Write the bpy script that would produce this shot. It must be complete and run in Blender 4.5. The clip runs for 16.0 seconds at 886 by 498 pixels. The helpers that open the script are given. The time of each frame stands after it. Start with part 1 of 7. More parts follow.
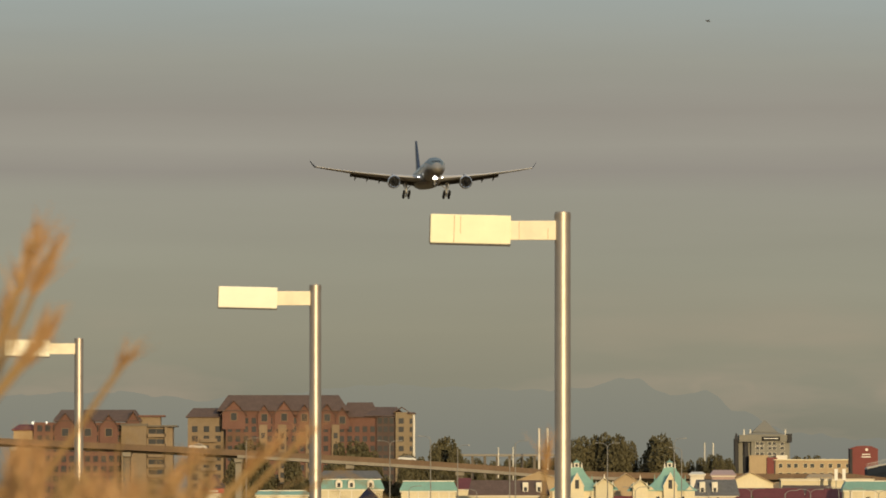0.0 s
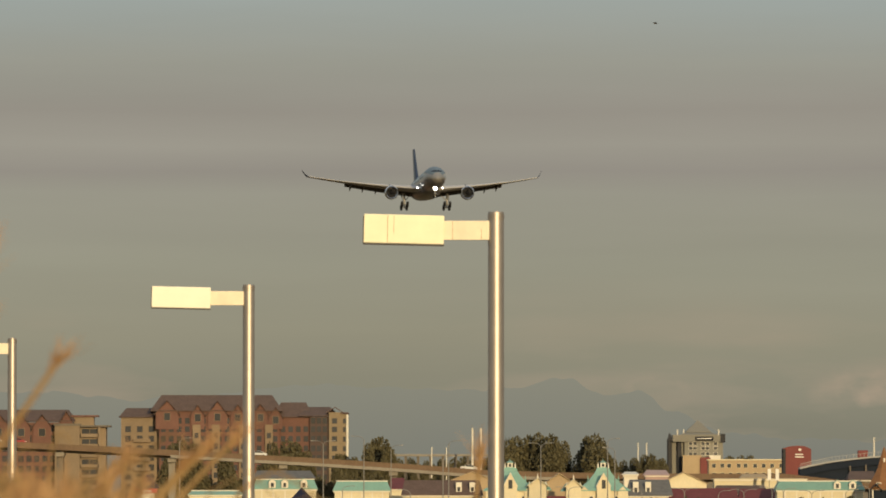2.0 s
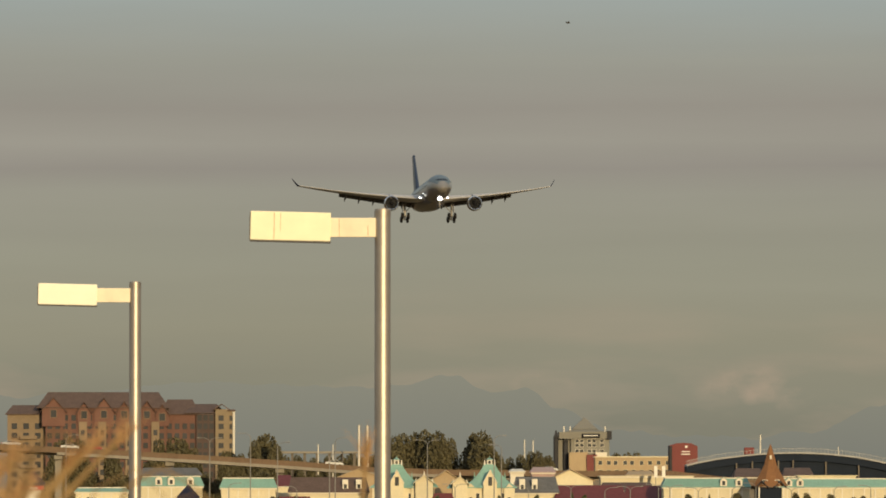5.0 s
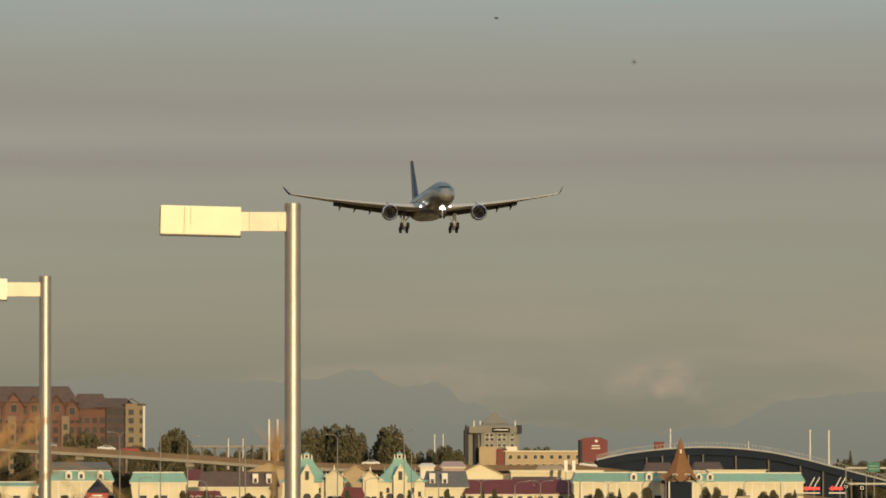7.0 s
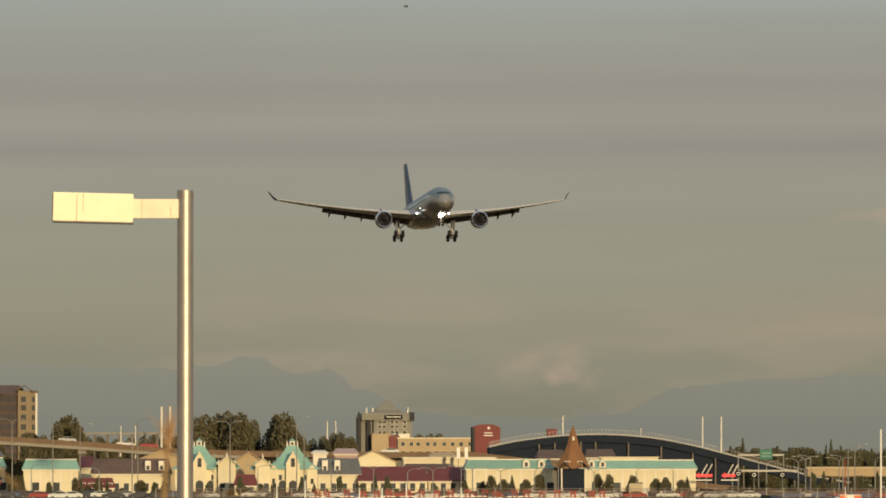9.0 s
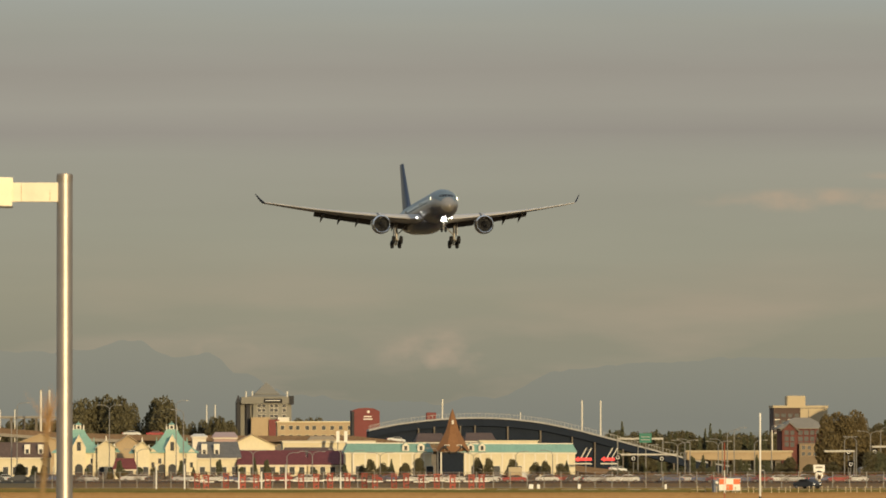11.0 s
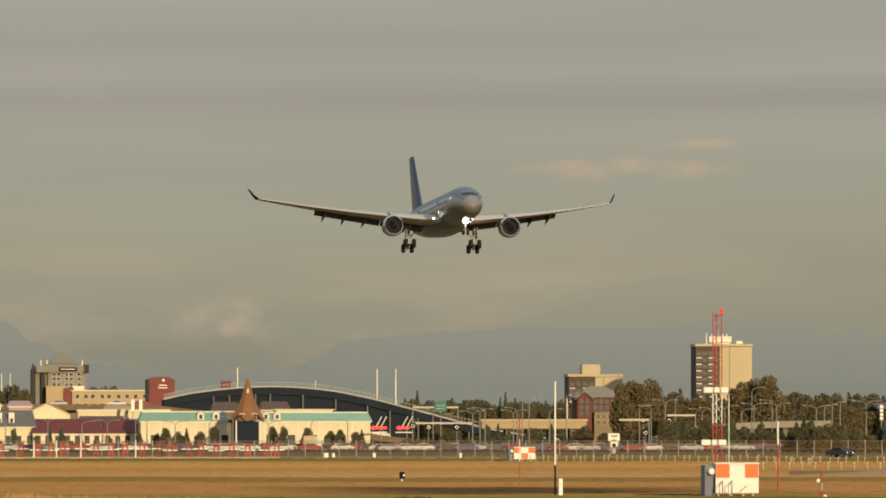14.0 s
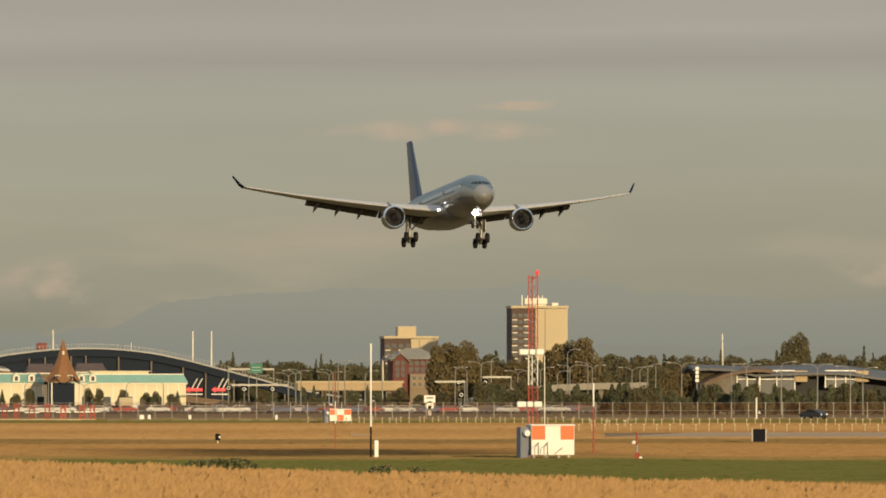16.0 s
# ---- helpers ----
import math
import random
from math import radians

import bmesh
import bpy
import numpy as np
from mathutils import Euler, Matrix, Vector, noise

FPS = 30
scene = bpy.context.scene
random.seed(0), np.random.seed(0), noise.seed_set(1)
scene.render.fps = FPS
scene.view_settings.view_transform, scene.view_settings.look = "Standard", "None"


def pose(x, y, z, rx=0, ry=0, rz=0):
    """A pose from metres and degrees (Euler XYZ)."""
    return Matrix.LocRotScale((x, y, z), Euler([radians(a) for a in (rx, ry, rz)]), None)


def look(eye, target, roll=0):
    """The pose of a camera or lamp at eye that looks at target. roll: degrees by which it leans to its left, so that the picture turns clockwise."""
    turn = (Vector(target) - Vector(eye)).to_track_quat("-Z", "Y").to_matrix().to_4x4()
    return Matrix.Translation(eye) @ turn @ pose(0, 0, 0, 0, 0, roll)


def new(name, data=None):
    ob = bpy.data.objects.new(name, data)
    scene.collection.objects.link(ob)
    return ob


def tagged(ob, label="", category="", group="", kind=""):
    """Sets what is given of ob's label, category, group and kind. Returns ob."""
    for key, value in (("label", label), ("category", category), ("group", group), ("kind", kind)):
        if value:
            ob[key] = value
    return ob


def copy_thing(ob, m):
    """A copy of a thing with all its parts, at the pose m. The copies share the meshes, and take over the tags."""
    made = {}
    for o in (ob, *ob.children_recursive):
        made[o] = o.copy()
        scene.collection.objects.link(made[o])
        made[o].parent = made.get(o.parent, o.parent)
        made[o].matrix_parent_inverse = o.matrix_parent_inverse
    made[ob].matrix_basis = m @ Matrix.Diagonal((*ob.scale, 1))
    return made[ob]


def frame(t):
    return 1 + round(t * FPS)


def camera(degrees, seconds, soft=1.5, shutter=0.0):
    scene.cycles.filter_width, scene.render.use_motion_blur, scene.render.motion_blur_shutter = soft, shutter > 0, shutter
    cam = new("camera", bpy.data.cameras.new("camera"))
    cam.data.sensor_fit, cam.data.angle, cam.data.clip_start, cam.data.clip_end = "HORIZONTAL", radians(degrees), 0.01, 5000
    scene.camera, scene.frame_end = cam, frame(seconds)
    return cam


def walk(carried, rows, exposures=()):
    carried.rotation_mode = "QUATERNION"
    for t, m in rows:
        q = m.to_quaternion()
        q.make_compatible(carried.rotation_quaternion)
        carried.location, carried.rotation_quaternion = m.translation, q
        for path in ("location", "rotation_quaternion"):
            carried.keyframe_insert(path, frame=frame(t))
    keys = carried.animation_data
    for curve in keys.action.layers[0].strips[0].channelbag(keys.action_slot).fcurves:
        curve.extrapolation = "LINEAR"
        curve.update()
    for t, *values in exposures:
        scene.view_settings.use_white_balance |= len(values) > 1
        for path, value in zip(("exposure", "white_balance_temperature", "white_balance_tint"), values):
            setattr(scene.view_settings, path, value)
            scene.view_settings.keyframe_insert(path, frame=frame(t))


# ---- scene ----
# A long lens on a fixed stand beside an airfield: it only pans and tilts.
# Bearings b and heights e are counted in units of 1 / F radian, from the first line of sight and from eye level.
F = 16472.0
EYE = 4.5
FIRST = 439.0  # height of the picture's middle over eye level at the start
cam = camera(math.degrees(2 * math.atan(784 / F)), 16.0, soft=1.75)
cam.data.dof.use_dof = True
cam.data.dof.focus_distance = 1400
cam.data.dof.aperture_fstop = 38.0
PAN = [
    (0.0, 0.0, 0.0),
    (0.5, 29.2, -1.5),
    (1.0, 56.9, -1.5),
    (1.5, 87.5, -1.4),
    (2.0, 117.9, -0.0),
    (2.5, 150.4, 0.0),
    (3.0, 188.4, 1.5),
    (3.5, 222.1, 3.0),
    (4.0, 251.2, 3.0),
    (6.5, 437.8, 12.3),
    (7.0, 477.7, 15.3),
    (7.5, 517.7, 19.9),
    (8.0, 566.7, 24.5),
    (8.5, 612.7, 30.6),
    (9.0, 667.8, 38.2),
    (11.5, 938.8, 75.1),
    (12.0, 1000.1, 84.3),
    (12.5, 1058.3, 95.0),
    (13.0, 1115.1, 104.1),
    (13.5, 1174.6, 111.7),
    (14.0, 1243.6, 122.5),
    (14.5, 1318.6, 136.4),
    (15.0, 1394.4, 148.6),
    (15.5, 1476.3, 168.5),
    (16.0, 1569.6, 190.0),
]
walk(cam, [(t, pose(0, 0, EYE, 90 + math.degrees((FIRST - down) / F), 0, -math.degrees(right / F))) for t, right, down in PAN],
     [(0, -0.02), (9, 0.03), (12.5, 0.13), (16, 0.27)])


def at(b, e, d):
    """The place at bearing b, height e and distance d."""
    return Vector((d * math.tan(b / F), d, EYE + d * e / F))


def bx(b, d):
    return d * math.tan(b / F)


def ez(e, d):
    return EYE + d * e / F

# ---- light ----
SUN_UP, SUN_SIDE = 8.5, 14.0  # degrees over the horizon; degrees to the right of straight behind the camera
world = bpy.data.worlds.new("evening_sky")
scene.world = world
world.use_nodes = True


def link(tree, a, b):
    tree.links.new(a, b)


def build_sky():
    nt = world.node_tree
    nt.nodes.clear()
    n = nt.nodes.new
    out, bg = n("ShaderNodeOutputWorld"), n("ShaderNodeBackground")
    sky = n("ShaderNodeTexSky")
    sky.sky_type, sky.sun_disc = "NISHITA", False
    sky.sun_elevation, sky.sun_rotation = radians(SUN_UP), radians(180 - SUN_SIDE)
    sky.air_density, sky.dust_density = 1.0, 2.0
    dim = n("ShaderNodeMix")
    dim.data_type, dim.blend_type = "RGBA", "MULTIPLY"
    dim.inputs[0].default_value = 1.0
    dim.inputs[7].default_value = (0.09, 0.09, 0.09, 1)
    link(nt, sky.outputs[0], dim.inputs[6])
    co = n("ShaderNodeTexCoord")
    sep = n("ShaderNodeSeparateXYZ")
    link(nt, co.outputs["Generated"], sep.inputs[0])
    # cloud deck: colour by height over the horizon
    ramp = n("ShaderNodeValToRGB")
    up = n("ShaderNodeMath")
    up.operation = "MULTIPLY"
    up.inputs[1].default_value = 16.0
    link(nt, sep.outputs[2], up.inputs[0])
    stops = [(0.0, (0.242, 0.229, 0.174)), (0.1, (0.25, 0.242, 0.182)), (0.272, (0.305, 0.288, 0.211)), (0.418, (0.327, 0.318, 0.247)), (0.534, (0.328, 0.316, 0.262)), (0.578, (0.296, 0.273, 0.241)), (0.63, (0.332, 0.312, 0.269)), (0.69, (0.305, 0.282, 0.248)), (0.767, (0.334, 0.332, 0.29)), (0.855, (0.338, 0.376, 0.36)), (1.0, (0.339, 0.373, 0.356))]
    els = ramp.color_ramp.elements
    while len(els) < len(stops):
        els.new(0.5)
    for el, (p, c) in zip(els, stops):
        el.position, el.color = p, (*c, 1)

    def streaks(scale, detail, low, high, seed):
        mp = n("ShaderNodeMapping")
        mp.inputs["Scale"].default_value = scale
        mp.inputs["Location"].default_value = (seed, seed * 2, seed * 3)
        link(nt, co.outputs["Generated"], mp.inputs[0])
        tx = n("ShaderNodeTexNoise")
        tx.inputs["Scale"].default_value = 1.0
        tx.inputs["Detail"].default_value = detail
        link(nt, mp.outputs[0], tx.inputs[0])
        mr = n("ShaderNodeMapRange")
        mr.inputs[1].default_value, mr.inputs[2].default_value = 0.32, 0.68
        mr.inputs[3].default_value, mr.inputs[4].default_value = low, high
        link(nt, tx.outputs[0], mr.inputs[0])
        return mr.outputs[0]

    waver = n("ShaderNodeMath")
    waver.operation = "ADD"
    link(nt, up.outputs[0], waver.inputs[0])
    link(nt, streaks((5, 5, 45), 3.0, -0.028, 0.028, 5.2), waver.inputs[1])
    link(nt, waver.outputs[0], ramp.inputs[0])
    a = streaks((3, 3, 75), 2.0, 0.94, 1.06, 3.1)
    b = streaks((14, 14, 150), 4.0, 0.965, 1.035, 7.7)
    mul = n("ShaderNodeMath")
    mul.operation = "MULTIPLY"
    link(nt, a, mul.inputs[0])
    link(nt, b, mul.inputs[1])
    tint = n("ShaderNodeMix")
    tint.data_type, tint.blend_type = "RGBA", "MULTIPLY"
    tint.inputs[0].default_value = 1.0
    link(nt, ramp.outputs[0], tint.inputs[6])
    link(nt, mul.outputs[0], tint.inputs[7])
    both = n("ShaderNodeMix")
    both.data_type = "RGBA"
    both.inputs[0].default_value = 0.9
    link(nt, dim.outputs[2], both.inputs[6])
    # thin pinkish cloud tops low in the sky
    low = n("ShaderNodeMapRange")
    low.inputs[1].default_value, low.inputs[2].default_value, low.inputs[3].default_value, low.inputs[4].default_value = 0.009, 0.024, 1.0, 0.0
    link(nt, sep.outputs[2], low.inputs[0])
    puff = n("ShaderNodeMath")
    puff.operation = "MULTIPLY"
    link(nt, low.outputs[0], puff.inputs[0])
    lumps = streaks((26, 26, 120), 5.0, -0.45, 0.7, 11.3)
    pos = n("ShaderNodeMath")
    pos.operation = "MAXIMUM"
    pos.inputs[1].default_value = 0.0
    link(nt, lumps, pos.inputs[0])
    link(nt, pos.outputs[0], puff.inputs[1])
    pink = n("ShaderNodeMix")
    pink.data_type = "RGBA"
    pink.inputs[7].default_value = (0.47, 0.36, 0.265, 1)
    link(nt, puff.outputs[0], pink.inputs[0])
    link(nt, tint.outputs[2], pink.inputs[6])
    # two small lit cumulus banks over the hills
    hue = pink.outputs[2]
    fine = streaks((170, 170, 300), 5.0, -0.5, 1.3, 21.0)
    for cx, cz, wx, wz in ((0.0528, 0.0112, 0.0075, 0.0034), (0.1415, 0.0135, 0.0065, 0.0030), (0.030, 0.0118, 0.004, 0.0014), (0.0945, 0.0278, 0.016, 0.0016), (0.104, 0.0305, 0.008, 0.0007)):
        square = []
        for out_i, c, w in ((0, cx, wx), (2, cz, wz)):
            d = n("ShaderNodeMath")
            d.operation = "SUBTRACT"
            d.inputs[1].default_value = c
            link(nt, sep.outputs[out_i], d.inputs[0])
            q = n("ShaderNodeMath")
            q.operation = "DIVIDE"
            q.inputs[1].default_value = w
            link(nt, d.outputs[0], q.inputs[0])
            p2 = n("ShaderNodeMath")
            p2.operation = "MULTIPLY"
            link(nt, q.outputs[0], p2.inputs[0])
            link(nt, q.outputs[0], p2.inputs[1])
            square.append(p2)
        both_sq = n("ShaderNodeMath")
        both_sq.operation = "ADD"
        link(nt, square[0].outputs[0], both_sq.inputs[0])
        link(nt, square[1].outputs[0], both_sq.inputs[1])
        core = n("ShaderNodeMapRange")
        core.interpolation_type = "SMOOTHSTEP"
        core.inputs[1].default_value, core.inputs[2].default_value, core.inputs[3].default_value, core.inputs[4].default_value = 0.0, 1.0, 0.75, 0.0
        link(nt, both_sq.outputs[0], core.inputs[0])
        amount = n("ShaderNodeMath")
        amount.operation, amount.use_clamp = "MULTIPLY", True
        link(nt, core.outputs[0], amount.inputs[0])
        link(nt, fine, amount.inputs[1])
        lit = n("ShaderNodeMix")
        lit.data_type = "RGBA"
        lit.inputs[7].default_value = (0.44, 0.345, 0.25, 1)
        link(nt, amount.outputs[0], lit.inputs[0])
        link(nt, hue, lit.inputs[6])
        hue = lit.outputs[2]
    # the open sky overhead is paler and bluer than the cloud deck low down
    high = n("ShaderNodeMapRange")
    high.interpolation_type = "SMOOTHSTEP"
    high.inputs[1].default_value, high.inputs[2].default_value = 0.07, 0.8
    link(nt, sep.outputs[2], high.inputs[0])
    zenith = n("ShaderNodeMix")
    zenith.data_type = "RGBA"
    zenith.inputs[7].default_value = (0.50, 0.57, 0.64, 1)
    link(nt, high.outputs[0], zenith.inputs[0])
    link(nt, hue, zenith.inputs[6])
    link(nt, zenith.outputs[2], both.inputs[7])
    link(nt, both.outputs[2], bg.inputs[0])
    bg.inputs[1].default_value = 1.0
    link(nt, bg.outputs[0], out.inputs[0])


build_sky()
sun = new("sun", bpy.data.lights.new("sun", "SUN"))
sun.data.energy, sun.data.angle, sun.data.color = 3.75, radians(0.6), (1.0, 0.785, 0.455)
su, ss = radians(SUN_UP), radians(SUN_SIDE)
sun.matrix_world = look((math.sin(ss) * 50, -math.cos(ss) * 50, math.tan(su) * 50 + 40), (0, 0, 40))
scene.view_settings.exposure = 0.0


# ---- materials ----
def material(name, colour, rough=0.7, metal=0.0, vary=0.15, scale=3.0, bump=0.0, fine=25.0, emit=None, spec=0.3, each=0.0, coat=0.0):
    """A surface: base colour with mottling at two scales, fine relief, and a small change from piece to piece."""
    m = bpy.data.materials.new(name)
    m.use_nodes = True
    nt = m.node_tree
    p = nt.nodes["Principled BSDF"]
    p.inputs["Roughness"].default_value, p.inputs["Metallic"].default_value = rough, metal
    p.inputs["Specular IOR Level"].default_value = spec
    p.inputs["Coat Weight"].default_value, p.inputs["Coat Roughness"].default_value = coat, 0.08
    co = nt.nodes.new("ShaderNodeTexCoord")
    big, small = nt.nodes.new("ShaderNodeTexNoise"), nt.nodes.new("ShaderNodeTexNoise")
    big.inputs["Scale"].default_value, small.inputs["Scale"].default_value = scale * 0.1, fine * 0.1
    big.inputs["Detail"].default_value = 5
    small.inputs["Detail"].default_value = 3
    nt.links.new(co.outputs["Object"], big.inputs[0])
    nt.links.new(co.outputs["Object"], small.inputs[0])
    add = nt.nodes.new("ShaderNodeMath")
    add.operation = "MULTIPLY_ADD"
    add.inputs[1].default_value = 0.5
    nt.links.new(small.outputs[0], add.inputs[0])
    half = nt.nodes.new("ShaderNodeMath")
    half.operation = "MULTIPLY_ADD"
    half.inputs[1].default_value, half.inputs[2].default_value = 0.5, 0.0
    nt.links.new(big.outputs[0], half.inputs[0])
    nt.links.new(half.outputs[0], add.inputs[2])
    mr = nt.nodes.new("ShaderNodeMapRange")
    mr.inputs[1].default_value, mr.inputs[2].default_value = 0.3, 0.7
    mr.inputs[3].default_value, mr.inputs[4].default_value = 1 - vary, 1 + vary
    nt.links.new(add.outputs[0], mr.inputs[0])
    value = mr.outputs[0]
    if each:
        info = nt.nodes.new("ShaderNodeObjectInfo")
        er = nt.nodes.new("ShaderNodeMapRange")
        er.inputs[3].default_value, er.inputs[4].default_value = 1 - each, 1 + each
        nt.links.new(info.outputs["Random"], er.inputs[0])
        mm = nt.nodes.new("ShaderNodeMath")
        mm.operation = "MULTIPLY"
        nt.links.new(value, mm.inputs[0])
        nt.links.new(er.outputs[0], mm.inputs[1])
        value = mm.outputs[0]
    mix = nt.nodes.new("ShaderNodeMix")
    mix.data_type, mix.blend_type = "RGBA", "MULTIPLY"
    mix.inputs[0].default_value = 1.0
    mix.inputs[6].default_value = (*colour, 1)
    nt.links.new(value, mix.inputs[7])
    nt.links.new(mix.outputs[2], p.inputs["Base Color"])
    if bump:
        bp = nt.nodes.new("ShaderNodeBump")
        bp.inputs["Strength"].default_value, bp.inputs["Distance"].default_value = bump, 0.05
        nt.links.new(small.outputs[0], bp.inputs["Height"])
        nt.links.new(bp.outputs[0], p.inputs["Normal"])
    if emit:
        p.inputs["Emission Color"].default_value = (*emit[0], 1)
        p.inputs["Emission Strength"].default_value = emit[1]
    return m


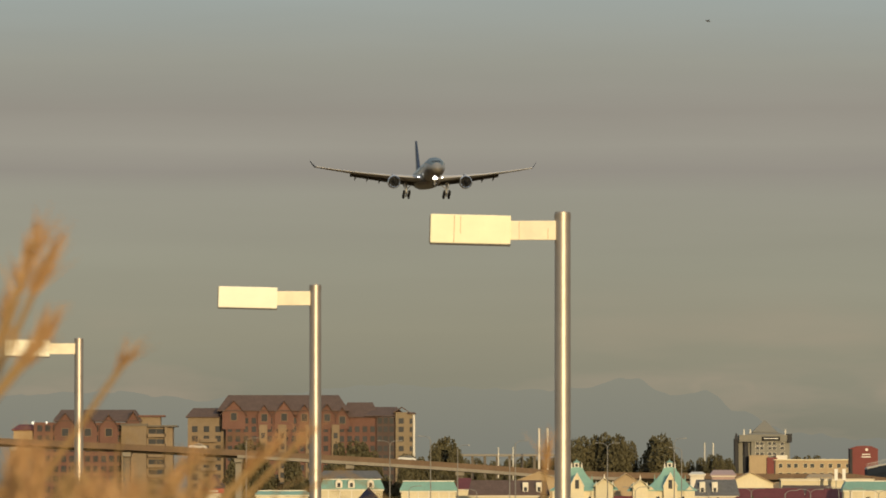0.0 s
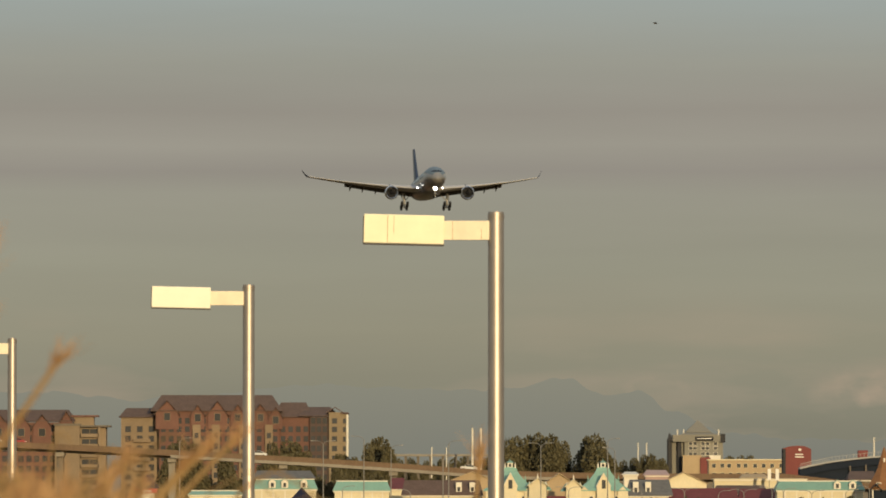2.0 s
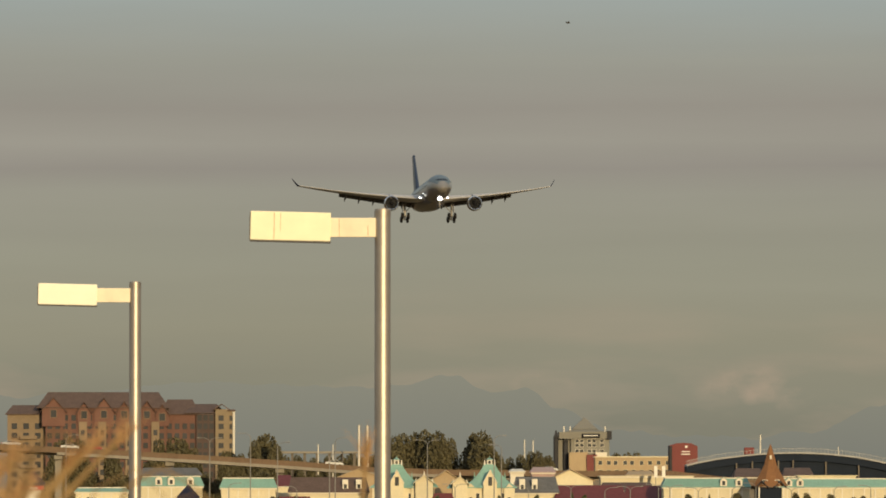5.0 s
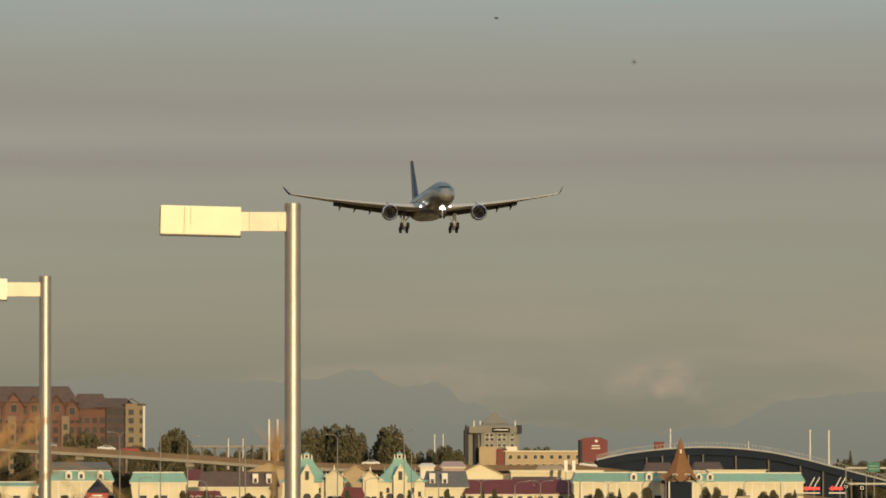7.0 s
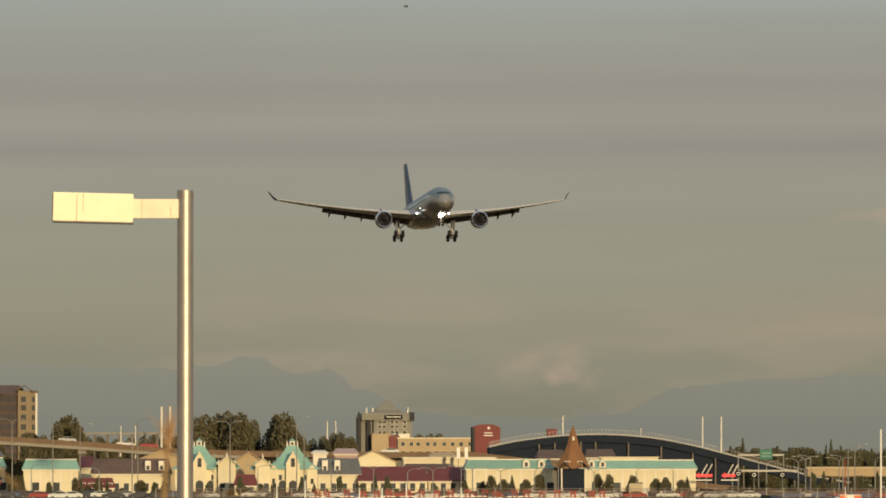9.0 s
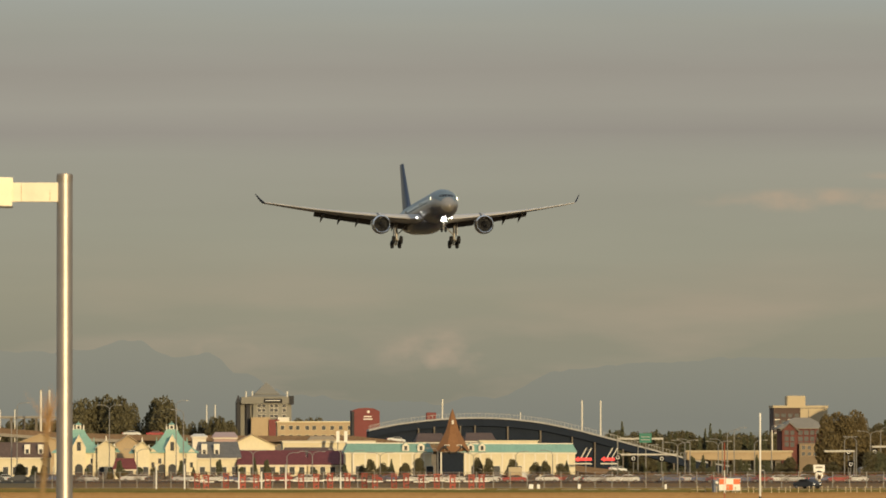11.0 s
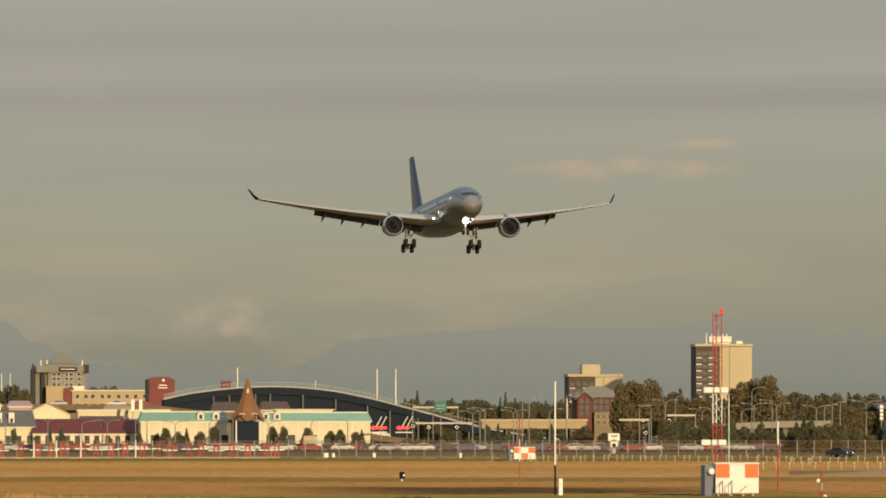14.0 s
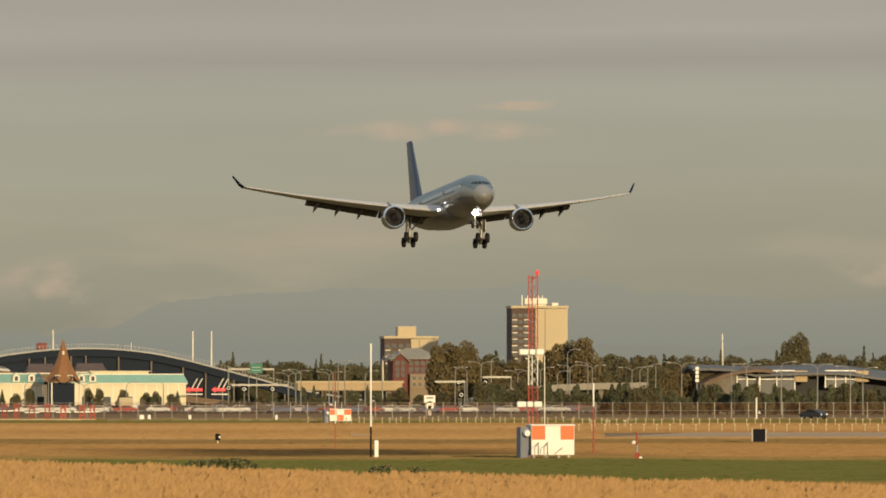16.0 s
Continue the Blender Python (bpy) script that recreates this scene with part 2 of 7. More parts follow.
M = {
    "silver": material("aircraft_silver", (0.22, 0.205, 0.185), 0.34, 0.25, 0.06, 3, 0, 9, spec=0.5, coat=0.6),
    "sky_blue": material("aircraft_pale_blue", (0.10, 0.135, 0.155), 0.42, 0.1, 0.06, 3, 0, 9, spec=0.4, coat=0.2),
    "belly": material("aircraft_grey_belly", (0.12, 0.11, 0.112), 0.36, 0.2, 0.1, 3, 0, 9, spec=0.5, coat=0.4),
    "wing": material("aircraft_wing_grey", (0.44, 0.415, 0.395), 0.45, 0.2, 0.08, 4, 0, 12),
    "slat": material("bare_metal_slat", (0.48, 0.45, 0.41), 0.4, 0.3, 0.08, 4, 0, 12),
    "flap": material("aircraft_flap_grey", (0.07, 0.062, 0.06), 0.5, 0.2, 0.1, 4, 0, 12),
    "fin_blue": material("aircraft_fin_blue", (0.022, 0.034, 0.068), 0.35, 0.1, 0.06, 3, spec=0.5),
    "nacelle": material("engine_cowl_grey", (0.17, 0.165, 0.165), 0.36, 0.2, 0.08, 3, 0, 9, spec=0.5, coat=0.4),
    "chrome": material("bare_metal_lip", (0.72, 0.70, 0.68), 0.22, 1.0, 0.05),
    "fan": material("fan_dark", (0.012, 0.012, 0.014), 0.6, 0.0, 0.1, 10),
    "tyre": material("tyre_rubber", (0.010, 0.010, 0.011), 0.75, 0, 0.1, 20),
    "gear": material("gear_painted_steel", (0.27, 0.25, 0.225), 0.4, 0.3, 0.1, 20),
    "pane": material("dark_glass", (0.018, 0.019, 0.022), 0.3, 0.0, 0.2, 3, spec=0.25, each=0.4),
    "beam": material("landing_light_glow", (1, 1, 1), 0.3, emit=((1.0, 0.95, 0.85), 60.0)),
    "beam_small": material("small_light_glow", (1, 1, 1), 0.3, emit=((1.0, 0.95, 0.85), 14.0)),
    "steel": material("brushed_steel_pole", (0.40, 0.34, 0.28), 0.47, 0.85, 0.1, 6, 0.05, 60),
    "lamp_white": material("lamp_housing_white", (0.86, 0.82, 0.65), 0.55, 0, 0.05, 8, 0.03, 60),
    "lamp_yellowed": material("lamp_housing_yellowed", (0.86, 0.79, 0.55), 0.55, 0, 0.07, 8, 0.03, 60),
    # cream toned down in the colour, as the angled arm catches less light
    "lamp_arm": material("lamp_arm_dimmed_cream", (0.80, 0.70, 0.51), 0.6, 0, 0.12, 8, 0.05, 60),
    "lamp_dark": material("lamp_underside_dark", (0.10, 0.09, 0.08), 0.6, 0, 0.1, 20),
    "rust": material("rust_streak", (0.42, 0.27, 0.12), 0.8, 0, 0.3, 40),
    "teal": material("teal_sheet_roof", (0.19, 0.325, 0.262), 0.5, 0.0, 0.12, 3, 0, 20, each=0.08),
    "cream": material("cream_stucco", (0.63, 0.545, 0.365), 0.85, 0, 0.1, 3, 0.2, 25, each=0.08),
    "white": material("white_paint", (0.66, 0.60, 0.49), 0.6, 0, 0.06, 4),
    "tan": material("tan_stucco", (0.38, 0.28, 0.165), 0.85, 0, 0.12, 3, 0.2, 25),
    "maroon": material("maroon_tile_roof", (0.13, 0.035, 0.035), 0.7, 0, 0.2, 4, 0.2, 20),
    "brown_roof": material("brown_shingle_roof", (0.11, 0.072, 0.056), 0.85, 0, 0.2, 5, 0.3, 20),
    "grey_roof": material("grey_shingle_roof", (0.12, 0.115, 0.11), 0.8, 0, 0.2, 5, 0.3, 20),
    "brick": material("red_brown_brick", (0.146, 0.073, 0.053), 0.85, 0, 0.2, 4, 0.3, 30, each=0.1),
    "apt_tan": material("apartment_tan_render", (0.22, 0.16, 0.10), 0.85, 0, 0.14, 3, 0.2, 25, each=0.08),
    "apt_yellow": material("apartment_yellow_render", (0.225, 0.17, 0.105), 0.85, 0, 0.12, 3, 0.2),
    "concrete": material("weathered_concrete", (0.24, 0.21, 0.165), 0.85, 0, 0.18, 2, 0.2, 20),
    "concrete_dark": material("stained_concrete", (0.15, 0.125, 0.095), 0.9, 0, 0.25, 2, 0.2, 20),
    "bridge_dark": material("bridge_dark_steel_and_shade", (0.016, 0.021, 0.031), 0.8, 0.0, 0.2, 2, spec=0.1),
    "rail_grey": material("pale_grey_railing", (0.33, 0.315, 0.29), 0.7, 0, 0.15, 4),
    "red_brick": material("dark_red_brick", (0.125, 0.043, 0.034), 0.85, 0, 0.2, 4, 0.3, 30),
    "hotel": material("hotel_grey_render", (0.20, 0.185, 0.15), 0.85, 0, 0.12, 1, 0.1),
    "hotel_dark": material("hotel_dark_glass_bay", (0.045, 0.043, 0.043), 0.8, 0, 0.2, 2, spec=0.1),
    "red_clad": material("dark_red_cladding", (0.165, 0.042, 0.036), 0.7, 0, 0.12, 2),
    "spire": material("brown_shingle_spire", (0.20, 0.095, 0.04), 0.85, 0, 0.2, 4, 0.3),
    # brown brick, darkened in the colour for faces away from the sun
    "shaded_brick": material("shade_darkened_brown_brick", (0.085, 0.056, 0.046), 0.85, 0, 0.15, 1),
    "tower_beige": material("tower_beige_panel", (0.44, 0.35, 0.22), 0.85, 0, 0.08, 0.6),
    "signal_red": material("signal_red_paint", (0.36, 0.05, 0.035), 0.5, 0, 0.1, 5),
    "orange": material("orange_red_paint", (0.27, 0.05, 0.03), 0.6, 0, 0.2, 5, each=0.3),
    "panel_white": material("panel_white_paint", (0.72, 0.68, 0.60), 0.55, 0, 0.06, 5),
    "shade_blue": material("shelter_side_shade_blue_grey", (0.14, 0.15, 0.18), 0.6, 0, 0.1, 5),
    "pole_grey": material("galvanised_pole", (0.25, 0.235, 0.21), 0.5, 0.4, 0.1, 8),
    "sign_green": material("road_sign_green", (0.015, 0.135, 0.09), 0.5, 0, 0.05),
    "sign_dark": material("sign_back_dark", (0.012, 0.012, 0.015), 0.9, 0, 0.1, spec=0.05),
    "neon_red": material("red_lit_sign", (0.6, 0.03, 0.03), 0.5, emit=((1.0, 0.06, 0.05), 0.5)),
    "bark": material("tree_bark", (0.09, 0.065, 0.045), 0.9, 0, 0.3, 20),
    "asphalt": material("asphalt", (0.06, 0.056, 0.05), 0.95, 0, 0.2, 1, 0.2, spec=0.03),
    "shelter_orange": material("shelter_orange_paint", (0.66, 0.15, 0.05), 0.6, 0, 0.1, 5),
    "parapet": material("brown_stained_parapet", (0.15, 0.098, 0.06), 0.9, 0, 0.2, 2, 0.2, 20),
    "rim": material("wheel_rim_grey", (0.16, 0.16, 0.16), 0.6, 0.2, 0.1, 20),
    "pink_roof": material("pinkish_flat_roof", (0.40, 0.28, 0.25), 0.8, 0, 0.1, 4),
    "cabin_pane": material("cabin_window_glass", (0.06, 0.075, 0.085), 0.3, 0, 0.1, 4, spec=0.4),
    "cockpit": material("cockpit_glass", (0.008, 0.009, 0.012), 0.25, 0, 0.1, 4, spec=0.3),
    "navy": material("matte_navy_roof", (0.018, 0.022, 0.05), 0.9, 0, 0.15, 4, spec=0.1),
    "bird": material("dark_feathers", (0.06, 0.055, 0.05), 0.8),
    "tail_red": material("red_tail_lamp", (0.4, 0.02, 0.02), 0.4, emit=((1, 0.05, 0.03), 0.6)),
    "head_lamp": material("car_head_lamp", (0.9, 0.9, 0.85), 0.3, emit=((1, 0.92, 0.75), 0.5)),
}
for key, c in (("car_white", (0.55, 0.54, 0.51)), ("car_dark", (0.035, 0.037, 0.042)), ("car_red", (0.28, 0.03, 0.03)), ("car_silver", (0.38, 0.38, 0.38)), ("car_blue", (0.05, 0.08, 0.16))):
    M[key] = material(key + "_paint", c, 0.5, 0.0, 0.04, 3, spec=0.25)


def leaf_material(name, dark, light):
    m = material(name, light, 0.75, 0, 0.3, 3, 0, 12, spec=0.15)
    nt = m.node_tree
    p = nt.nodes["Principled BSDF"]
    geo, ramp = nt.nodes.new("ShaderNodeNewGeometry"), nt.nodes.new("ShaderNodeValToRGB")
    ramp.color_ramp.elements[0].color, ramp.color_ramp.elements[1].color = (*dark, 1), (*light, 1)
    nt.links.new(geo.outputs["Random Per Island"], ramp.inputs[0])
    nt.links.new(ramp.outputs[0], p.inputs["Base Color"])
    return m


M["leaf"] = leaf_material("broad_leaves", (0.080, 0.070, 0.038), (0.12, 0.103, 0.053))
M["leaf_dark"] = leaf_material("conifer_needles", (0.055, 0.058, 0.034), (0.10, 0.098, 0.052))
M["leaf_autumn"] = leaf_material("turning_leaves", (0.095, 0.072, 0.035), (0.15, 0.112, 0.052))
M["dry_grass"] = leaf_material("dry_tall_grass", (0.255, 0.148, 0.060), (0.36, 0.215, 0.09))
M["plume"] = leaf_material("feathery_plume", (0.28, 0.155, 0.070), (0.46, 0.28, 0.135))
M["weed"] = leaf_material("green_weeds", (0.07, 0.075, 0.03), (0.12, 0.12, 0.05))
M["reed_leaf"] = leaf_material("reed_leaves", (0.12, 0.078, 0.034), (0.30, 0.19, 0.08))


# ---- small builders ----
def box(bm, x0, x1, y0, y1, z0, z1):
    v = [bm.verts.new((x, y, z)) for z in (z0, z1) for y in (y0, y1) for x in (x0, x1)]
    for f in ((0, 2, 3, 1), (4, 5, 7, 6), (0, 1, 5, 4), (2, 6, 7, 3), (0, 4, 6, 2), (1, 3, 7, 5)):
        bm.faces.new([v[i] for i in f])
    return bm


def bevel(bm, w, segs=2):
    bmesh.ops.bevel(bm, geom=list(bm.edges), offset=w, segments=segs, affect="EDGES", profile=0.6)
    return bm


def loft(bm, rings, close=True, caps=True):
    rows = [[bm.verts.new(p) for p in ring] for ring in rings]
    n = len(rows[0])
    for a, b in zip(rows, rows[1:]):
        for i in range(n if close else n - 1):
            j = (i + 1) % n
            bm.faces.new((a[i], a[j], b[j], b[i]))
    if caps and close:
        bm.faces.new(rows[0][::-1])
        bm.faces.new(rows[-1])
    return bm


def rod(bm, p, q, r0, r1=None, n=8):
    p, q = Vector(p), Vector(q)
    r1 = r0 if r1 is None else r1
    turn = (q - p).to_track_quat("Z", "Y").to_matrix()
    ring = lambda c, r: [c + turn @ Vector((r * math.cos(2 * math.pi * i / n), r * math.sin(2 * math.pi * i / n), 0)) for i in range(n)]
    return loft(bm, [ring(p, r0), ring(q, r1)])


def lathe(bm, profile, n=28, axis="Y", centre=(0, 0, 0)):
    """A turned shape: profile rows of (along the axis, radius)."""
    c = Vector(centre)
    rings = []
    for s, r in profile:
        ring = []
        for i in range(n):
            a = 2 * math.pi * i / n
            u, v = r * math.cos(a), r * math.sin(a)
            ring.append(c + Vector({"Y": (u, s, v), "Z": (u, v, s), "X": (s, u, v)}[axis]))
        rings.append(ring)
    return loft(bm, rings, caps=False)


def mesh(name, bm, mat, smooth=False):
    bmesh.ops.recalc_face_normals(bm, faces=bm.faces)
    me = bpy.data.meshes.new(name)
    bm.to_mesh(me)
    bm.free()
    me.materials.append(mat)
    if smooth:
        me.polygons.foreach_set("use_smooth", [True] * len(me.polygons))
        me.set_sharp_from_angle(angle=radians(38))
    return me


def part(name, bm, mat, parent=None, label="", smooth=False):
    """Links a bmesh (or a ready mesh) as one object under a thing or a part."""
    me = bm if isinstance(bm, bpy.types.Mesh) else mesh(name, bm, mat, smooth)
    ob = new(name, me)
    if parent:
        ob.parent = parent
    return tagged(ob, label)


def thing(name, place, label, category, group="", kind="", turn=0):
    ob = new(name)
    ob.matrix_basis = pose(*place, 0, 0, turn)
    return tagged(ob, label, category, group, kind)


BM = bmesh.new
# ---- ground and distance ----
def ground_material():
    m = material("airfield_grass", (0.3, 0.2, 0.08), 0.95, 0, 0.12, 1.2, 0.08, 30, spec=0.1)
    nt = m.node_tree
    p = nt.nodes["Principled BSDF"]
    co = nt.nodes.new("ShaderNodeTexCoord")
    sep = nt.nodes.new("ShaderNodeSeparateXYZ")
    nt.links.new(co.outputs["Object"], sep.inputs[0])
    mp = nt.nodes.new("ShaderNodeMapping")
    mp.inputs["Scale"].default_value = (0.05, 0.009, 1)
    nt.links.new(co.outputs["Object"], mp.inputs[0])
    wob = nt.nodes.new("ShaderNodeTexNoise")
    wob.inputs["Scale"].default_value, wob.inputs["Detail"].default_value = 1.0, 6
    nt.links.new(mp.outputs[0], wob.inputs[0])
    shift = nt.nodes.new("ShaderNodeMath")
    shift.operation = "MULTIPLY_ADD"
    shift.inputs[1].default_value = 70.0
    nt.links.new(wob.outputs[0], shift.inputs[0])
    nt.links.new(sep.outputs[1], shift.inputs[2])
    unit = nt.nodes.new("ShaderNodeMapRange")
    unit.inputs[1].default_value, unit.inputs[2].default_value = 135.0, 1735.0
    nt.links.new(shift.outputs[0], unit.inputs[0])
    ramp = nt.nodes.new("ShaderNodeValToRGB")
    tan_, dark, green, pale = (0.232, 0.140, 0.062), (0.062, 0.044, 0.023), (0.084, 0.088, 0.03), (0.28, 0.177, 0.084)
    shade, olive = (0.15, 0.102, 0.045), (0.175, 0.122, 0.052)
    stops = [(0.0, tan_), (0.2, tan_), (0.215, green), (0.298, green), (0.31, olive), (0.32, olive), (0.328, dark), (0.365, dark), (0.378, tan_), (0.405, tan_),
             (0.415, shade), (0.45, shade), (0.465, pale), (0.55, tan_), (0.62, pale), (0.70, tan_), (0.725, green), (0.83, olive), (1.0, shade)]
    els = ramp.color_ramp.elements
    while len(els) < len(stops):
        els.new(0.5)
    for el, (pos, c) in zip(els, stops):
        el.position, el.color = pos, (*c, 1)
    nt.links.new(unit.outputs[0], ramp.inputs[0])
    mix = next(n for n in nt.nodes if n.bl_idname == "ShaderNodeMix")
    # the dark strip ends half way along the field
    def edge(lo, hi):
        r = nt.nodes.new("ShaderNodeMapRange")
        r.inputs[1].default_value, r.inputs[2].default_value = lo, hi
        nt.links.new(sep.outputs[0], r.inputs[0])
        return r.outputs[0]
    inside = nt.nodes.new("ShaderNodeMath")
    inside.operation = "SUBTRACT"
    nt.links.new(edge(34, 48), inside.inputs[0])
    nt.links.new(edge(60, 76), inside.inputs[1])
    tone = nt.nodes.new("ShaderNodeMix")
    tone.data_type = "RGBA"
    nt.links.new(inside.outputs[0], tone.inputs[0])
    plain = nt.nodes.new("ShaderNodeValToRGB")
    pe = plain.color_ramp.elements
    while len(pe) < len(stops):
        pe.new(0.5)
    for el, (pos, c) in zip(pe, stops):
        el.position, el.color = pos, (*(tan_ if c == dark and pos < 0.9 else c), 1)
    nt.links.new(unit.outputs[0], plain.inputs[0])
    nt.links.new(plain.outputs[0], tone.inputs[6])
    nt.links.new(ramp.outputs[0], tone.inputs[7])
    nt.links.new(tone.outputs[2], mix.inputs[6])
    return m


def dike(x, y):
    """Height of the ground: the camera stands on a low grass dike, the airfield lies flat behind it."""
    t = min(1, max(0, (108 + 2.5 * math.sin(x * 0.35) - y) / 14))
    return 2.95 * t * t * (3 - 2 * t) * min(1, max(0, (y + 260) / 60)) * min(1, max(0, (160 - abs(x)) / 60))


def build_ground():
    xs = [-4900, -2500, -1200, -600, -300, -160, -130, -100] + [-60 + 5 * i for i in range(25)] + [100, 130, 160, 300, 600, 1200, 2500, 4900]
    ys = [-4900, -2000, -800, -400, -260, -220, -190, -60, 0] + [30 + 6 * i for i in range(10)] + [88 + 2 * i for i in range(14)] + [130, 200, 400, 700, 1000, 1500, 2200, 3200, 4900]
    bm = BM()
    v = [[bm.verts.new((x, y, dike(x, y))) for x in xs] for y in ys]
    for j in range(len(ys) - 1):
        for i in range(len(xs) - 1):
            bm.faces.new((v[j][i], v[j][i + 1], v[j + 1][i + 1], v[j + 1][i]))
    ob = part("ground", bm, ground_mat, smooth=True)
    tagged(ob, "flat airfield of dry tan and green mown grass", "ground", kind="structure")


def slab(name, corners, z, mat, label, category):
    """A flat strip of paving, a little over the ground."""
    bm = BM()
    lo = [bm.verts.new((x, y, -0.2)) for x, y in corners]
    hi = [bm.verts.new((x, y, z)) for x, y in corners]
    bm.faces.new(hi)
    for i in range(4):
        j = (i + 1) % 4
        bm.faces.new((lo[i], lo[j], hi[j], hi[i]))
    return tagged(part(name, bm, mat), label, category, kind="structure")


def ridge(name, d, top, mat, label, seed):
    """A far mountain range: crest height by bearing, with a broken face that falls towards the plain."""
    bm = BM()
    cols = [-1500 + 6 * i for i in range(880)]
    rows = []
    for k in range(7):
        row = []
        for b in cols:
            h = top(b) + 7 * noise.noise((b * 0.02, seed, 0)) + 3.5 * noise.noise((b * 0.05, seed, 3)) + 0.8 * noise.noise((b * 0.15, seed, 7))
            f = k / 6
            jag = 5 * noise.noise((b * 0.05, k * 0.9, seed)) * (1 - f) * f * 4
            p = at(b, h * (1 - f) - 12 * f + jag, d - 260 * f)
            row.append(bm.verts.new(p))
        rows.append(row)
    for a, c in zip(rows, rows[1:]):
        for i in range(len(cols) - 1):
            bm.faces.new((a[i], a[i + 1], c[i + 1], c[i]))
    return tagged(part(name, bm, mat, smooth=True), label, "mountains", kind="structure")


def crest(*pts):
    def height(b):
        for (p, u), (q, v) in zip(pts, pts[1:]):
            if p <= b <= q:
                f = (b - p) / (q - p)
                return u + (v - u) * f * f * (3 - 2 * f)
        return pts[0][1] if b < pts[0][0] else pts[-1][1]
    return height


def painted_haze_material(name, colour, glow, crest_glow, low, high):
    """Haze painted as glow: the crest pales towards the colour of the cloud behind."""
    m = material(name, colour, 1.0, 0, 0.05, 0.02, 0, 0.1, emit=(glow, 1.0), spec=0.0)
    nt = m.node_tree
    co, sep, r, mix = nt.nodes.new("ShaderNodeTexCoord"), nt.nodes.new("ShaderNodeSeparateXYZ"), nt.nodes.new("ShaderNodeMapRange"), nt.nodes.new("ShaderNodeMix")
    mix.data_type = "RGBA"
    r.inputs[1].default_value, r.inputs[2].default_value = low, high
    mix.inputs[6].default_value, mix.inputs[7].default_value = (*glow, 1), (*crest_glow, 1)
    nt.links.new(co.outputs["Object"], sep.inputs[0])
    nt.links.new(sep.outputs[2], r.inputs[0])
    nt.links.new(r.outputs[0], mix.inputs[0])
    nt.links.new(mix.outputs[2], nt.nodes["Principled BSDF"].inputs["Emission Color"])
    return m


ground_mat = ground_material()
build_ground()
# The hills' glow colours stand in for haze in the air before them.
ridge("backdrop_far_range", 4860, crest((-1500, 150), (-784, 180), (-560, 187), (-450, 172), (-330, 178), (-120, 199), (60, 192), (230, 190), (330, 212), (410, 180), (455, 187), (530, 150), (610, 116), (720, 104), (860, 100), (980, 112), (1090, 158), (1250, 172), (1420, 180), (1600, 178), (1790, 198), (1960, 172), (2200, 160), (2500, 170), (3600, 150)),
      painted_haze_material("far_painted_haze", (0.006, 0.006, 0.006), (0.208, 0.208, 0.170), (0.252, 0.246, 0.191), 25.0, 66.0), "hazy blue-grey mountain range under low cloud", 5.0)
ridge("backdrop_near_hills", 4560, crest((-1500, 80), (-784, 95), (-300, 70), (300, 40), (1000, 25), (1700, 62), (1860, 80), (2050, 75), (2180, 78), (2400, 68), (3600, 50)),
      painted_haze_material("near_painted_haze", (0.006, 0.006, 0.006), (0.166, 0.166, 0.134), (0.205, 0.203, 0.163), 6.0, 22.0), "low hazy wooded hills at the horizon", 9.0)


